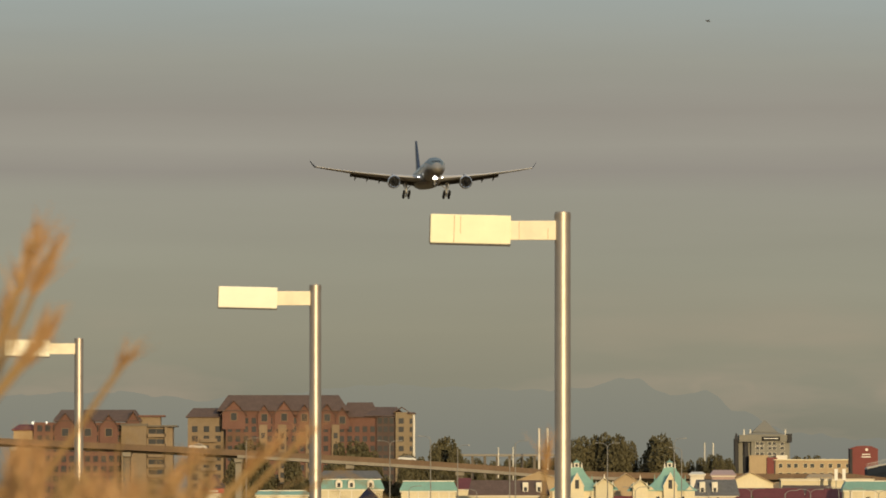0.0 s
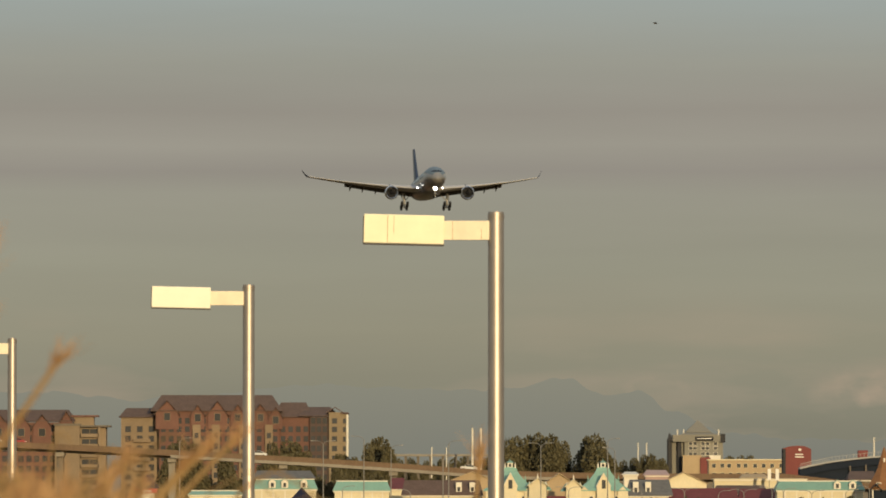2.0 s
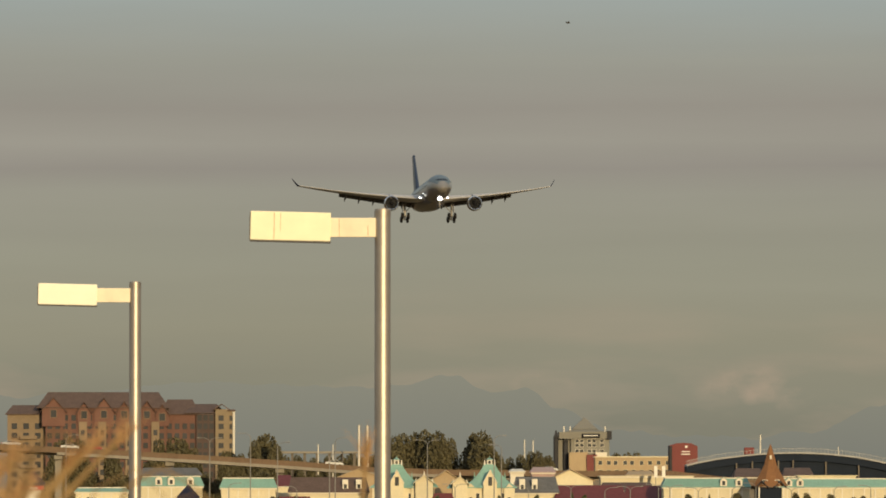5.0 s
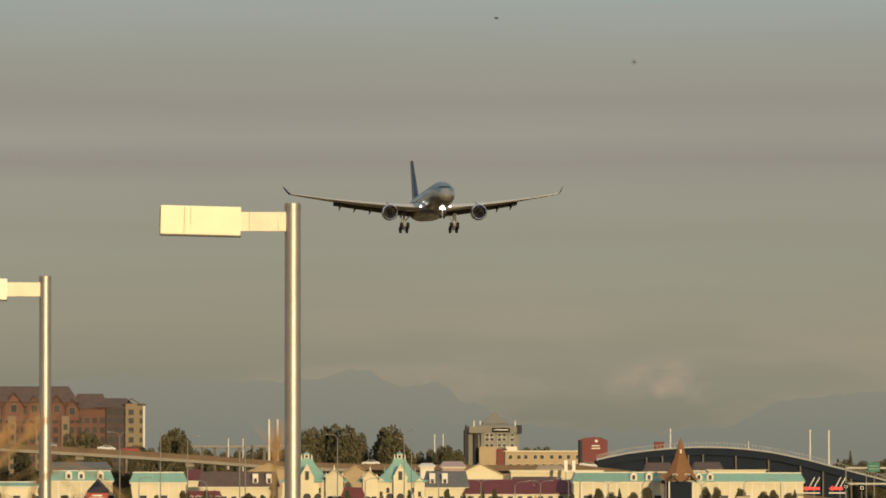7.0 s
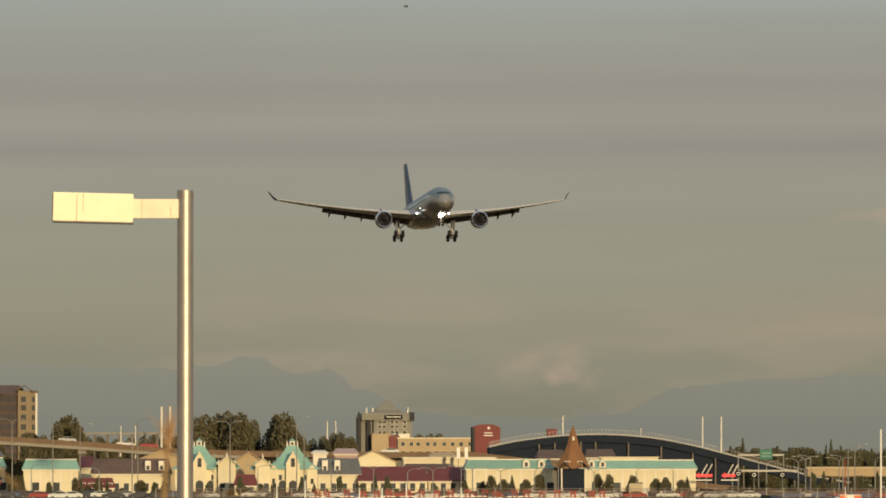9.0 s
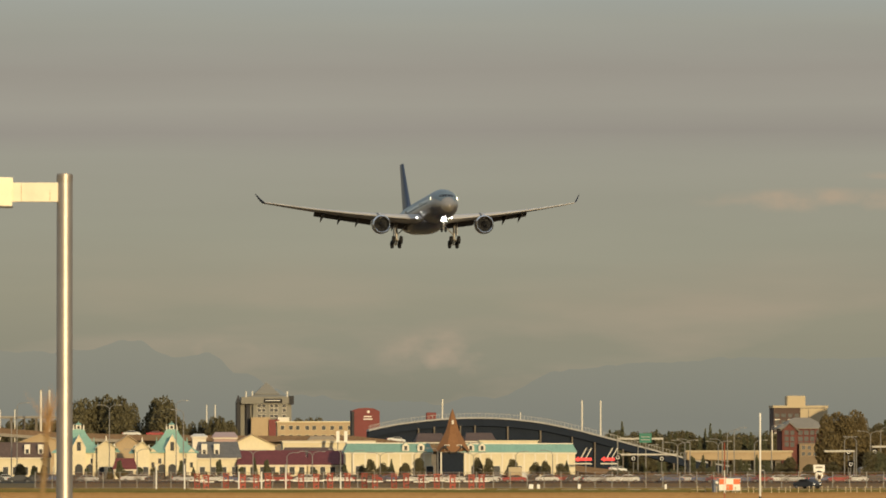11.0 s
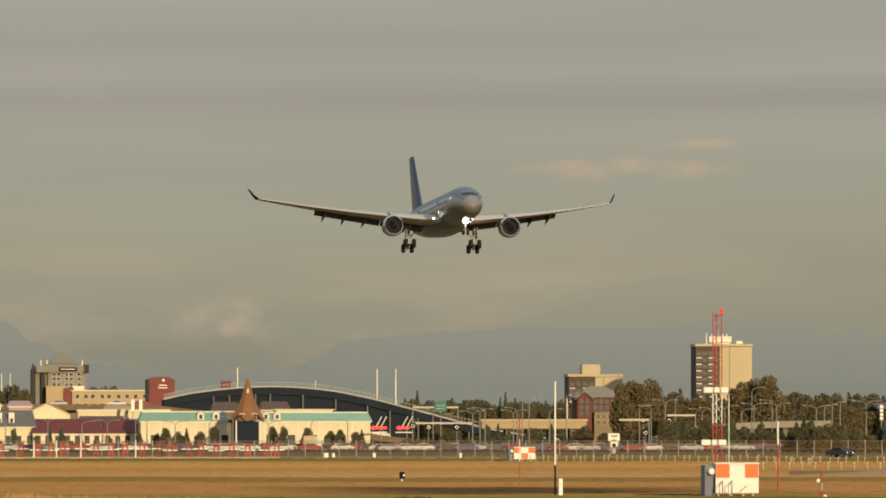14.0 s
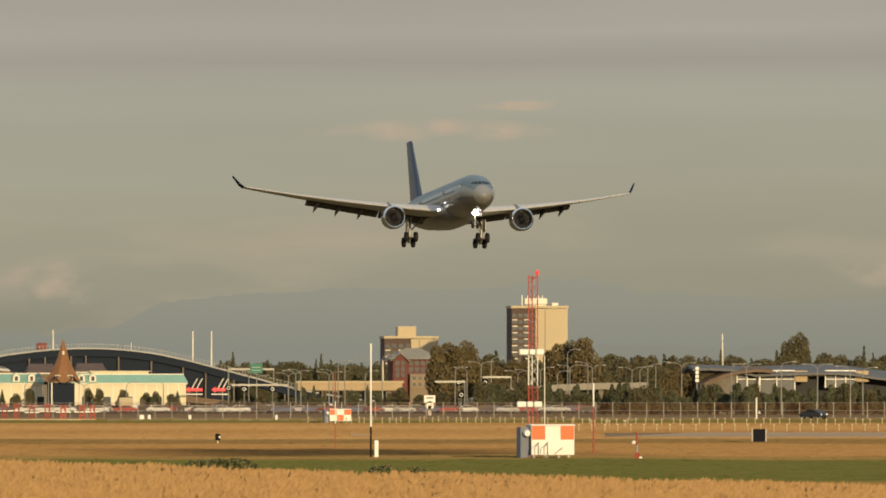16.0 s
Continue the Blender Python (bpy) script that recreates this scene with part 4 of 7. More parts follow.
def apartment_side():
    d = 2500
    r, X, Z = site("apartment_building", -740, -476, d, "brick apartment block with gables and a tan balcony wing", "apartment building")
    main = volume(r, X(-724), X(-560), 0, 14, Z(132), "brick")
    part("roof", frustum(BM(), X(-690), X(-532), -0.8, 15, Z(134), Z(155), 2.0, 7), M["brown_roof"], r)
    for b, w, top in ((-668, 24, 150), (-628, 20, 148), (-591, 20, 147), (-548, 20, 153)):
        part("gable_wall", tri_wall(BM(), X(b - w * 0.8), X(b + w * 0.8), -0.6, 2, Z(90), Z(124), Z(top - 3)), M["brick"], r)
        part("gable_roof", gable(BM(), X(b - w), X(b + w), -1.2, 5, Z(122), Z(top)), M["brown_roof"], r)
        windows(r, [X(b)], [Z(108)], 1.7, 2.0, -0.65, "apt_tan")
    windows(main, span(X(-720), X(-565), 11), [Z(k) for k in (-10, 8, 26, 44, 62, 80, 98, 116)], 1.4, 1.7, 0, "brick")
    wing = volume(r, X(-568), X(-524), -3, 12, Z(126), "apt_tan", label="blank tan rendered wing")
    part("parapet", box(BM(), X(-570), X(-522), -3.3, 12.3, Z(126), Z(130)), M["concrete_dark"], r)
    bal = volume(r, X(-524), X(-478), -1, 12, Z(124), "apt_tan", label="tan wing with open balconies")
    part("roof", box(BM(), X(-530), X(-470), -2.6, 12.5, Z(124), Z(127)), M["concrete_dark"], r)
    part("penthouse", box(BM(), X(-536), X(-500), 2, 10, Z(127), Z(142)), M["apt_tan"], r)
    part("penthouse_roof", box(BM(), X(-540), X(-492), 1.2, 10.6, Z(142), Z(145)), M["brick"], r)
    windows(bal, [X(-514), X(-500)], [Z(k) for k in (2, 20, 38, 56, 74, 92, 110)], 2.0, 1.6, -1, "apt_tan")
    for k in (-2, 16, 34, 52, 70, 88, 106):
        part("balcony", bevel(box(BM(), X(-522), X(-490), -2.4, -1, Z(k), Z(k) + 0.9), 0.04, 1), M["apt_tan"], r)
    part("column", box(BM(), X(-492), X(-488), -2.4, -1.6, -0.2, Z(124)), M["apt_tan"], r)
    low = volume(r, X(-760), X(-724), 2, 12, Z(118), "tan")
    part("roof", frustum(BM(), X(-764), X(-700), 1, 13, Z(118), Z(129), 2, 5), M["maroon"], r)
    for b in (-725, -701):
        part("roof_lamp", lathe(BM(), [(0, 0.05), (0.2, 0.4), (0.5, 0.5), (0.8, 0.3), (0.9, 0.02)], 10, "Z", (X(b), 0.4, Z(128))), M["head_lamp"], r, "lit roof floodlight", True)


def teal_shop(b0, b1, eave, top, dormers=(), upper=None, d=2150, wall="cream", roof="teal", doors=5, label=""):
    """A low outlet-village building: rendered wall, steep metal roof skirt with a flat top, roof dormers."""
    r, X, Z = site("shop_building", b0, b1, d, label or "low cream shop building with a steep teal metal roof", "shop", "outlet village buildings")
    x0, x1 = X(b0), X(b1)
    w = volume(r, x0 + 0.4, x1 - 0.4, 0, 12, Z(eave), wall)
    part("cornice", box(BM(), x0 + 0.1, x1 - 0.1, -0.3, 12.2, Z(eave) - 0.35, Z(eave)), M["white"], r, "white cornice band")
    part("roof", frustum(BM(), x0, x1, -0.5, 12.5, Z(eave) + 0.004, Z(top), 0.9, 2.0), M[roof], r)
    n = max(3, int((x1 - x0) / 0.9))
    seams = BM()
    for i in range(1, n):
        x = x0 + (x1 - x0) * i / n
        if x0 + 1 < x < x1 - 1:
            loft(seams, [[(x - 0.03, -0.5, Z(eave) + 0.2), (x + 0.03, -0.5, Z(eave) + 0.2), (x + 0.03, -0.56, Z(eave) + 0.2), (x - 0.03, -0.56, Z(eave) + 0.2)],
                         [(x - 0.03, 1.5, Z(top)), (x + 0.03, 1.5, Z(top)), (x + 0.03, 1.44, Z(top) + 0.04), (x - 0.03, 1.44, Z(top) + 0.04)]])
    part("roof_seams", seams, M[roof], r)
    part("ridge_trim", box(BM(), x0 + 0.8, x1 - 0.8, 1.4, 1.7, Z(top) - 0.05, Z(top) + 0.18), M["white"], r)
    for b in dormers:
        dm = part("dormer", tri_wall(BM(), X(b - 6), X(b + 6), -0.45, 2, Z(eave) + 0.3, Z(top - 4), Z(top + 2)), M["white"], r, "white roof dormer")
        part("dormer_roof", gable(BM(), X(b - 7), X(b + 7), -0.6, 2.2, Z(top - 4), Z(top + 3), 0.1), M[roof], dm)
        windows(dm, [X(b)], [Z(eave) + 0.5], 0.7, 1.0, -0.45)
    for i, x in enumerate(span(x0 + 0.8, x1 - 0.8, doors)):
        part("pilaster", box(BM(), x - 0.15, x + 0.15, -0.18, 0.1, 0, Z(eave) - 0.35), M["white"], w)
        if i % 2 == 0:
            windows(w, [x + (x1 - x0) / doors / 2.2], [1.0], 1.6, 1.9, 0)
    if upper:
        u0, u1, ue, ut, mat, rmat = upper
        part("upper_wall", box(BM(), X(u0), X(u1), 3, 11, Z(eave), Z(ue)), M[mat], r)
        part("upper_roof", frustum(BM(), X(u0 - 3), X(u1 + 3), 2.5, 11.5, Z(ue), Z(ut), 1.4, 3.5), M[rmat], r)
    return r, X, Z


def clock_tower(b, d=2130):
    """A gate house with a flared teal roof, a white gabled front and a small lantern."""
    r, X, Z = site("gate_house", b - 46, b + 46, d, "cream gate house with a flared teal roof and white lantern", "gate house", "outlet village gate houses")
    half = X(b + 40)
    w = volume(r, -half, half, 0, 11, Z(12), "cream")
    rings = []
    for e, f in ((11, 48), (13, 47), (18, 39), (26, 29), (36, 20), (46, 13), (53, 10)):
        s = X(b + f)
        rings.append([(-s, 5.5 - s, Z(e)), (s, 5.5 - s, Z(e)), (s, 5.5 + s, Z(e)), (-s, 5.5 + s, Z(e))])
    part("roof", loft(BM(), rings), M["teal"], r, "flared teal metal roof")
    g = X(b + 12)
    front = part("gable_front", tri_wall(BM(), -g, g, -1.2, 3, -0.2, Z(20), Z(42)), M["cream"], r, "cream gabled front")
    part("gable_trim", gable(BM(), -g * 1.08, g * 1.08, -1.45, -1.15, Z(20), Z(44), 0.3), M["white"], r)
    windows(front, [0], [Z(15)], 0.9, 2.0, -1.2, "cream")
    for x in (-0.0, X(b - 18), X(b + 20)):
        arch = BM()
        pts = [(-0.9, 0.0), (-0.9, 2.2)] + [(-0.9 * math.cos(a), 2.2 + 0.9 * math.sin(a)) for a in (0.5, 1.0, 1.57, 2.1, 2.6)] + [(0.9, 2.2), (0.9, 0)]
        y = -1.28 if x == 0 else -0.1
        loft(arch, [[(x + u, yy, v + 0.3) for u, v in pts] for yy in (y, y + 0.2)])
        part("arch_door", arch, M["pane"], front if x == 0 else w, "dark arched doorway")
    lan = part("lantern", bevel(box(BM(), -0.62, 0.62, 4.9, 6.1, Z(52), Z(61)), 0.08, 1), M["white"], r, "white roof lantern")
    part("lantern_opening", box(BM(), -0.28, 0.28, 4.84, 5.0, Z(54), Z(59)), M["hotel_dark"], lan)
    part("lantern_roof", lathe(BM(), [(Z(61), 0.9), (Z(63), 0.6), (Z(65), 0.1), (Z(68), 0.04)], 8, "Z", (0, 5.5, 0)), M["teal"], lan)
    for s in (-1, 1):
        part("pinnacle", lathe(BM(), [(Z(46), 0.24), (Z(57), 0.16), (Z(62), 0.02)], 8, "Z", (s * X(b + 9), 4.3, 0)), M["white"], r)
        part("pinnacle", lathe(BM(), [(Z(22), 0.3), (Z(32), 0.16), (Z(40), 0.02)], 8, "Z", (s * X(b + 27), 3.4, 0)), M["teal"], r)
        ww = part("side_wall", tri_wall(BM(), s * X(b + 34) - 1.2, s * X(b + 34) + 1.2, -0.6, 2, -0.2, Z(10), Z(19)), M["cream"], r)
        windows(ww, [s * X(b + 34)], [2.6], 0.7, 1.2, -0.6, "cream")
    windows(w, [X(b - 30), X(b - 22), X(b + 24), X(b + 31)], [Z(-8)], 0.8, 1.2, 0)


def pitched_shop(b0, b1, eave, top, wall, roof, d=2160, wins=(), label="", deep=12, front=False):
    r, X, Z = site("shop_building", b0, b1, d, label, "shop", "outlet village buildings")
    w = volume(r, X(b0), X(b1), 0, deep, Z(eave), wall)
    if front:
        part("gable_wall", tri_wall(BM(), X(b0) + 0.02, X(b1) - 0.02, 0.05, deep - 0.1, Z(eave) - 0.1, Z(eave) + 0.05, Z(top) - 0.15), M[wall], r)
        part("roof", gable(BM(), X(b0) - 0.5, X(b1) + 0.5, -0.6, deep + 0.5, Z(eave), Z(top) + 0.1, 0.2), M[roof], r)
    else:
        part("roof", frustum(BM(), X(b0) - 0.4, X(b1) + 0.4, -0.6, deep + 0.4, Z(eave) + 0.004, Z(top), 0.8, deep / 2 - 0.5), M[roof], r)
        part("fascia", box(BM(), X(b0) - 0.2, X(b1) + 0.2, -0.42, 0.02, Z(eave) - 0.3, Z(eave)), M["white"], r)
    for b in wins:
        dm = part("dormer", box(BM(), X(b - 5), X(b + 5), 0.6, 3.5, Z(eave + 3), Z(top - 4)), M["white"], r, "white roof dormer")
        windows(dm, [X(b)], [Z(eave + 7)], 0.7, 1.0, 0.6)
    n = max(2, int((b1 - b0) / 16))
    windows(w, span(X(b0), X(b1), n), [0.9], 1.2, 1.8, 0)
    return r, X, Z


def village():
    teal_shop(-334, -236, 4, 11, (), None, 2100)
    teal_shop(-219, -104, 14, 31, (-184, -162, -128), (-219, -110, 33, 47, "brown_roof", "grey_roof"), 2190, label="cream shop building with teal roof, dormers and grey upper roof")
    teal_shop(-77, 26, 11, 28, (), None, 2150)
    pitched_shop(24, 52, 14, 34, "cream", "maroon", 2170, (), "cream shop building with a maroon tiled roof")
    pitched_shop(47, 186, 3, 30, "cream", "brown_roof", 2140, (146, 170), "cream shop building with a long brown shingle roof and dormers")
    r, X, Z = pitched_shop(22, 86, -22, -4, "cream", "maroon", 2110, (), "open porch with a maroon roof on white posts", 5)
    pitched_shop(134, 206, 30, 45, "tan", "tan", 2230, (), "tan rendered gabled shop building", 14, True)
    clock_tower(237)
    pitched_shop(302, 346, 26, 42, "tan", "tan", 2180, (), "tan rendered gabled shop building", 14, True)
    pitched_shop(300, 338, -18, 2, "cream", "maroon", 2112, (), "small cream kiosk with a maroon awning roof", 5)
    clock_tower(402)
    pitched_shop(446, 522, 2, 31, "cream", "grey_roof", 2150, (459, 481), "cream shop building with grey roof and white dormers")
    pitched_shop(504, 584, 24, 44, "cream", "tan", 2240, (), "tan rendered gabled shop building", 14, True)
    pitched_shop(598, 760, 31, 33, "cream", "cream", 2258, (), "long cream flat-fronted shop building", 12)
    pitched_shop(476, 516, 38, 48, "pink_roof", "pink_roof", 2266, (), "pinkish flat-roofed shop building", 10)
    pitched_shop(438, 462, 39, 45, "white", "white", 2268, (), "small white flat-roofed shop unit", 8)
    pitched_shop(646, 690, 33, 41, "white", "tan", 2268, (), "small white shop unit with a tan roof", 8)
    pitched_shop(519, 640, -10, 16, "cream", "maroon", 2148, (), "long cream arcade with a maroon tiled roof")
    pitched_shop(600, 690, 6, 21, "cream", "brown_roof", 2175, (), "cream shop building with an olive-brown roof")
    pitched_shop(642, 712, -10, 15, "cream", "maroon", 2152, (), "long cream arcade with a maroon tiled roof")
    teal_shop(706, 864, 12, 28, (815, 842), None, 2140, doors=7)
    teal_shop(912, 1118, 12, 27, (930, 950), (948, 1050, 32, 33, "cream", "cream"), 2140, doors=10)
    for b0, b1, eave, top in ((836, 884, 30, 46), (922, 972, 32, 47)):
        pitched_shop(b0, b1, eave, top, "concrete_dark", "brown_roof", 2300, (), "low building with a brown hipped roof", 12)
    g, X, Z = site("guideway", 20, 206, 2880, "distant pale railway guideway on thin columns", "viaduct")
    part("beam", bevel(box(BM(), X(20), X(206), 0, 4, Z(72), Z(76)), 0.1, 1), M["concrete"], g)
    for b in range(30, 206, 22):
        part("column", box(BM(), X(b) - 0.4, X(b) + 0.4, 1, 3, -0.2, Z(72)), M["concrete_dark"], g)
    for b in (695, 709):
        q, X, Z = site("banner_panel", b - 3, b + 3, 2246, "upright white banner panel on a shop roof", "sign", "white banner panels")
        part("panel", bevel(box(BM(), X(b - 3), X(b + 3), -0.1, 0.1, Z(30), Z(50)), 0.04, 1), M["panel_white"], q)
        part("post", rod(BM(), (0, 0.2, -0.2), (0, 0.2, Z(48)), 0.1), M["pole_grey"], q)
    for b0, b1, eave, top in ((270, 301, 20, 33), (336, 362, 18, 31)):
        r, X, Z = pitched_shop(b0, b1, eave, top, "cream", "cream", 2128, (), "small cream turret house beside the gate house", 8, True)
        c = (b0 + b1) / 2
        for b in (b0 + 1, c, b1 - 1):
            part("pinnacle", lathe(BM(), [(Z(eave if b != c else top) - 0.1, 0.22), (Z((eave if b != c else top) + 5), 0.14), (Z((eave if b != c else top) + 9), 0.02)], 8, "Z", (X(b), 0.4, 0)), M["white"], r)
        part("side_roof", frustum(BM(), X(b0) - 1.2, X(b1) + 1.2, 2.5, 9, Z(eave - 8), Z(eave + 6), 1.2, 2.5), M["teal"], r, "teal metal side roof")
    # brown spire with a dark base
    d = 2125
    r, X, Z = site("spire_tower", 868, 930, d, "brown shingled pointed spire over a dark timber porch", "tower")
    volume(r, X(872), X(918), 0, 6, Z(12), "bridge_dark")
    rings = []
    for e, f in ((14, 33), (30, 24), (40, 18), (52, 12), (66, 8), (80, 4), (89, 0.4)):
        s = X(899 + f)
        rings.append([(s * math.cos(math.pi / 4 * k + math.pi / 8), 3 + s * math.sin(math.pi / 4 * k + math.pi / 8), Z(e)) for k in range(8)])
    sp = part("spire", loft(BM(), rings), M["spire"], r, "brown shingled flared spire")
    part("spire_window", bevel(box(BM(), -0.22, 0.22, 3 - X(899 + 9) - 0.3, 3, Z(62), Z(69)), 0.05, 1), M["white"], sp)
    for k in (-1, 1):
        part("porch_roof", gable(BM(), X(899 + k * 16) - 1.5, X(899 + k * 16) + 1.5, -1.2, 3, Z(12), Z(24)), M["hotel_dark"], r)
        part("post", box(BM(), k * 2.8 - 0.15, k * 2.8 + 0.15, -1.1, -0.8, 0, Z(12)), M["white"], r)
    windows(r, [-1.4, 1.4], [Z(14)], 0.9, 1.4, -0.25)
    # lit red arrow signs
    for b in (1129, 1175):
        r, X, Z = site("arrow_sign", b - 15, b + 15, 2090, "red lit arrow sign on a post", "sign", "red arrow signs")
        bm = BM()
        s = X(b + 15)
        loft(bm, [[(-s, y, Z(0)), (-s + 0.9, y, Z(5)), (-s + 0.9, y, Z(2.5)), (s, y, Z(2.5)), (s, y, Z(-2.5)), (-s + 0.9, y, Z(-2.5)), (-s + 0.9, y, Z(-5))] for y in (-0.15, 0.15)])
        part("arrow", bm, M["neon_red"], r, "red glowing arrow")
        part("post", rod(BM(), (0.6, 0, -0.2), (0.6, 0, Z(-2)), 0.1), M["pole_grey"], r)
        part("frame", box(BM(), -s, s, -0.2, 0.2, Z(-9), Z(-7)), M["white"], r)
        for k in (-0.6, 0.5):
            part("stay", rod(BM(), (k, 0.1, Z(0)), (k + 1.4, 0.1, Z(20)), 0.12), M["white"], r)
    for b in (-407, -134):
        r, X, Z = site("kiosk", b - 22, b + 22, 1950, "small dark blue pointed kiosk with a red band", "kiosk", "blue and red kiosks")
        top = 41 if b < -300 else 18
        part("roof", gable(BM(), X(b - 18), X(b + 22), 0, 4, Z(top - 22), Z(top), 0.5), M["navy"], r, "dark blue pointed roof")
        part("roof_front", tri_wall(BM(), X(b - 16), X(b + 20), 0.2, 3.8, Z(top - 26), Z(top - 23), Z(top - 4)), M["navy"], r)
        part("band", bevel(box(BM(), X(b - 20), X(b + 20), -0.3, 4.2, Z(top - 34), Z(top - 26)), 0.1, 1), M["signal_red"], r, "red sign band")
        part("body", box(BM(), X(b - 14), X(b + 14), 0, 4, -0.2, Z(top - 34)), M["white"], r)
        part("sign_bar", box(BM(), X(b - 9), X(b + 9), -0.36, -0.2, Z(top - 32), Z(top - 29)), M["panel_white"], r)


def hotel():
    d = 3900
    r, X, Z = site("hotel", 515, 615, d, "grey-beige stepped hotel with a small pyramid roof", "hotel")
    w = volume(r, X(545), X(613), 0, 18, Z(100), "hotel")
    crown = part("crown", box(BM(), X(524), X(616), -1, 19, Z(98), Z(110)), M["hotel"], r)
    part("crown_ends", box(BM(), X(609), X(617), -1.6, 19.4, Z(97), Z(112)), M["hotel_dark"], r)
    part("roof", frustum(BM(), X(538), X(604), 1, 18, Z(110), Z(118), 5, 4), M["hotel"], r)
    part("pyramid", frustum(BM(), X(548), X(592), 3, 16, Z(115), Z(136), (X(592) - X(548)) / 2 - 0.2, 6.3), M["hotel"], r, "grey glazed pyramid roof")
    wing = volume(r, X(516), X(546), 2, 16, Z(103), "hotel")
    for b, t in ((519, 108), (536, 101)):
        part("glass_bay", bevel(box(BM(), X(b - 4), X(b + 4), 0, 4, 0, Z(t - 8)), 0.4, 1), M["hotel_dark"], r, "dark glazed stair bay")
        part("bay_cap", frustum(BM(), X(b - 4), X(b + 4), 0, 4, Z(t - 8), Z(t + 5), 0.7, 1.8), M["hotel_dark"], r)
    sign = part("sign", bevel(box(BM(), X(564), X(596), -1.6, -1, Z(100), Z(107)), 0.15, 1), M["sign_dark"], r, "dark roof sign with pale lettering bar")
    part("sign_bar", box(BM(), X(567), X(593), -1.75, -1.55, Z(103), Z(104.4)), M["panel_white"], sign)
    windows(w, [X(b) for b in (556, 564, 578, 586, 600)], [Z(k) for k in (34, 44, 54, 64, 74, 84, 92)], 1.5, 1.2, 0, "white")
    part("base_block", box(BM(), X(541), X(574), -6, 0, -0.2, Z(74)), M["tan"], r, "tan lower block")
    part("red_block", box(BM(), X(572), X(590), -7, -0.5, -0.2, Z(70)), M["red_clad"], r, "dark red lower block")
    part("terrace", box(BM(), X(588), X(608), -6, 0, Z(60), Z(74)), M["white"], r)
    for b in (533, 544, 606):
        part("aerial", rod(BM(), (X(b), 3, Z(108)), (X(b), 3, Z(120)), 0.3, 0.3, 6), M["white"], r)
    low, X, Z = site("low_office", 588, 740, 3700, "long low beige office building with square windows", "office building")
    w = volume(low, X(588), X(738), 0, 15, Z(65), "tan")
    part("parapet", box(BM(), X(586), X(740), -0.4, 15.4, Z(65), Z(67)), M["cream"], low)
    windows(w, [X(b) for b in (597, 612, 624, 641, 653, 670, 685, 700, 716, 730)], [Z(52)], 1.5, 1.6, 0, "cream")
    windows(w, span(X(590), X(736), 10), [Z(36)], 1.5, 1.6, 0, "cream")
    red, X, Z = site("red_block", 718, 770, 3500, "dark red cinema block with a curved top and sign", "cinema")
    bm = BM()
    pts = [(X(720), -0.2), (X(720), Z(86)), (X(732), Z(90)), (X(745), Z(91)), (X(758), Z(90)), (X(769), Z(85)), (X(769), -0.2)]
    loft(bm, [[(x, y, z) for x, z in pts] for y in (0, 16)])
    body = part("body", bm, M["red_clad"], red)
    part("side_panel", box(BM(), X(719.3), X(724), -0.3, 10, -0.1, Z(85)), M["hotel_dark"], body)
    part("logo", lathe(BM(), [(-0.35, 0.02), (-0.35, 0.5), (-0.1, 0.55), (0.1, 0.55)], 12, "Y", (X(749), 0, Z(84))), M["panel_white"], body)
    for k, w in ((75.5, 7), (71, 8)):
        part("sign_bar", box(BM(), X(748 - w), X(748 + w), -0.3, 0.1, Z(k - 0.9), Z(k + 0.9)), M["panel_white"], body, "pale sign bar")


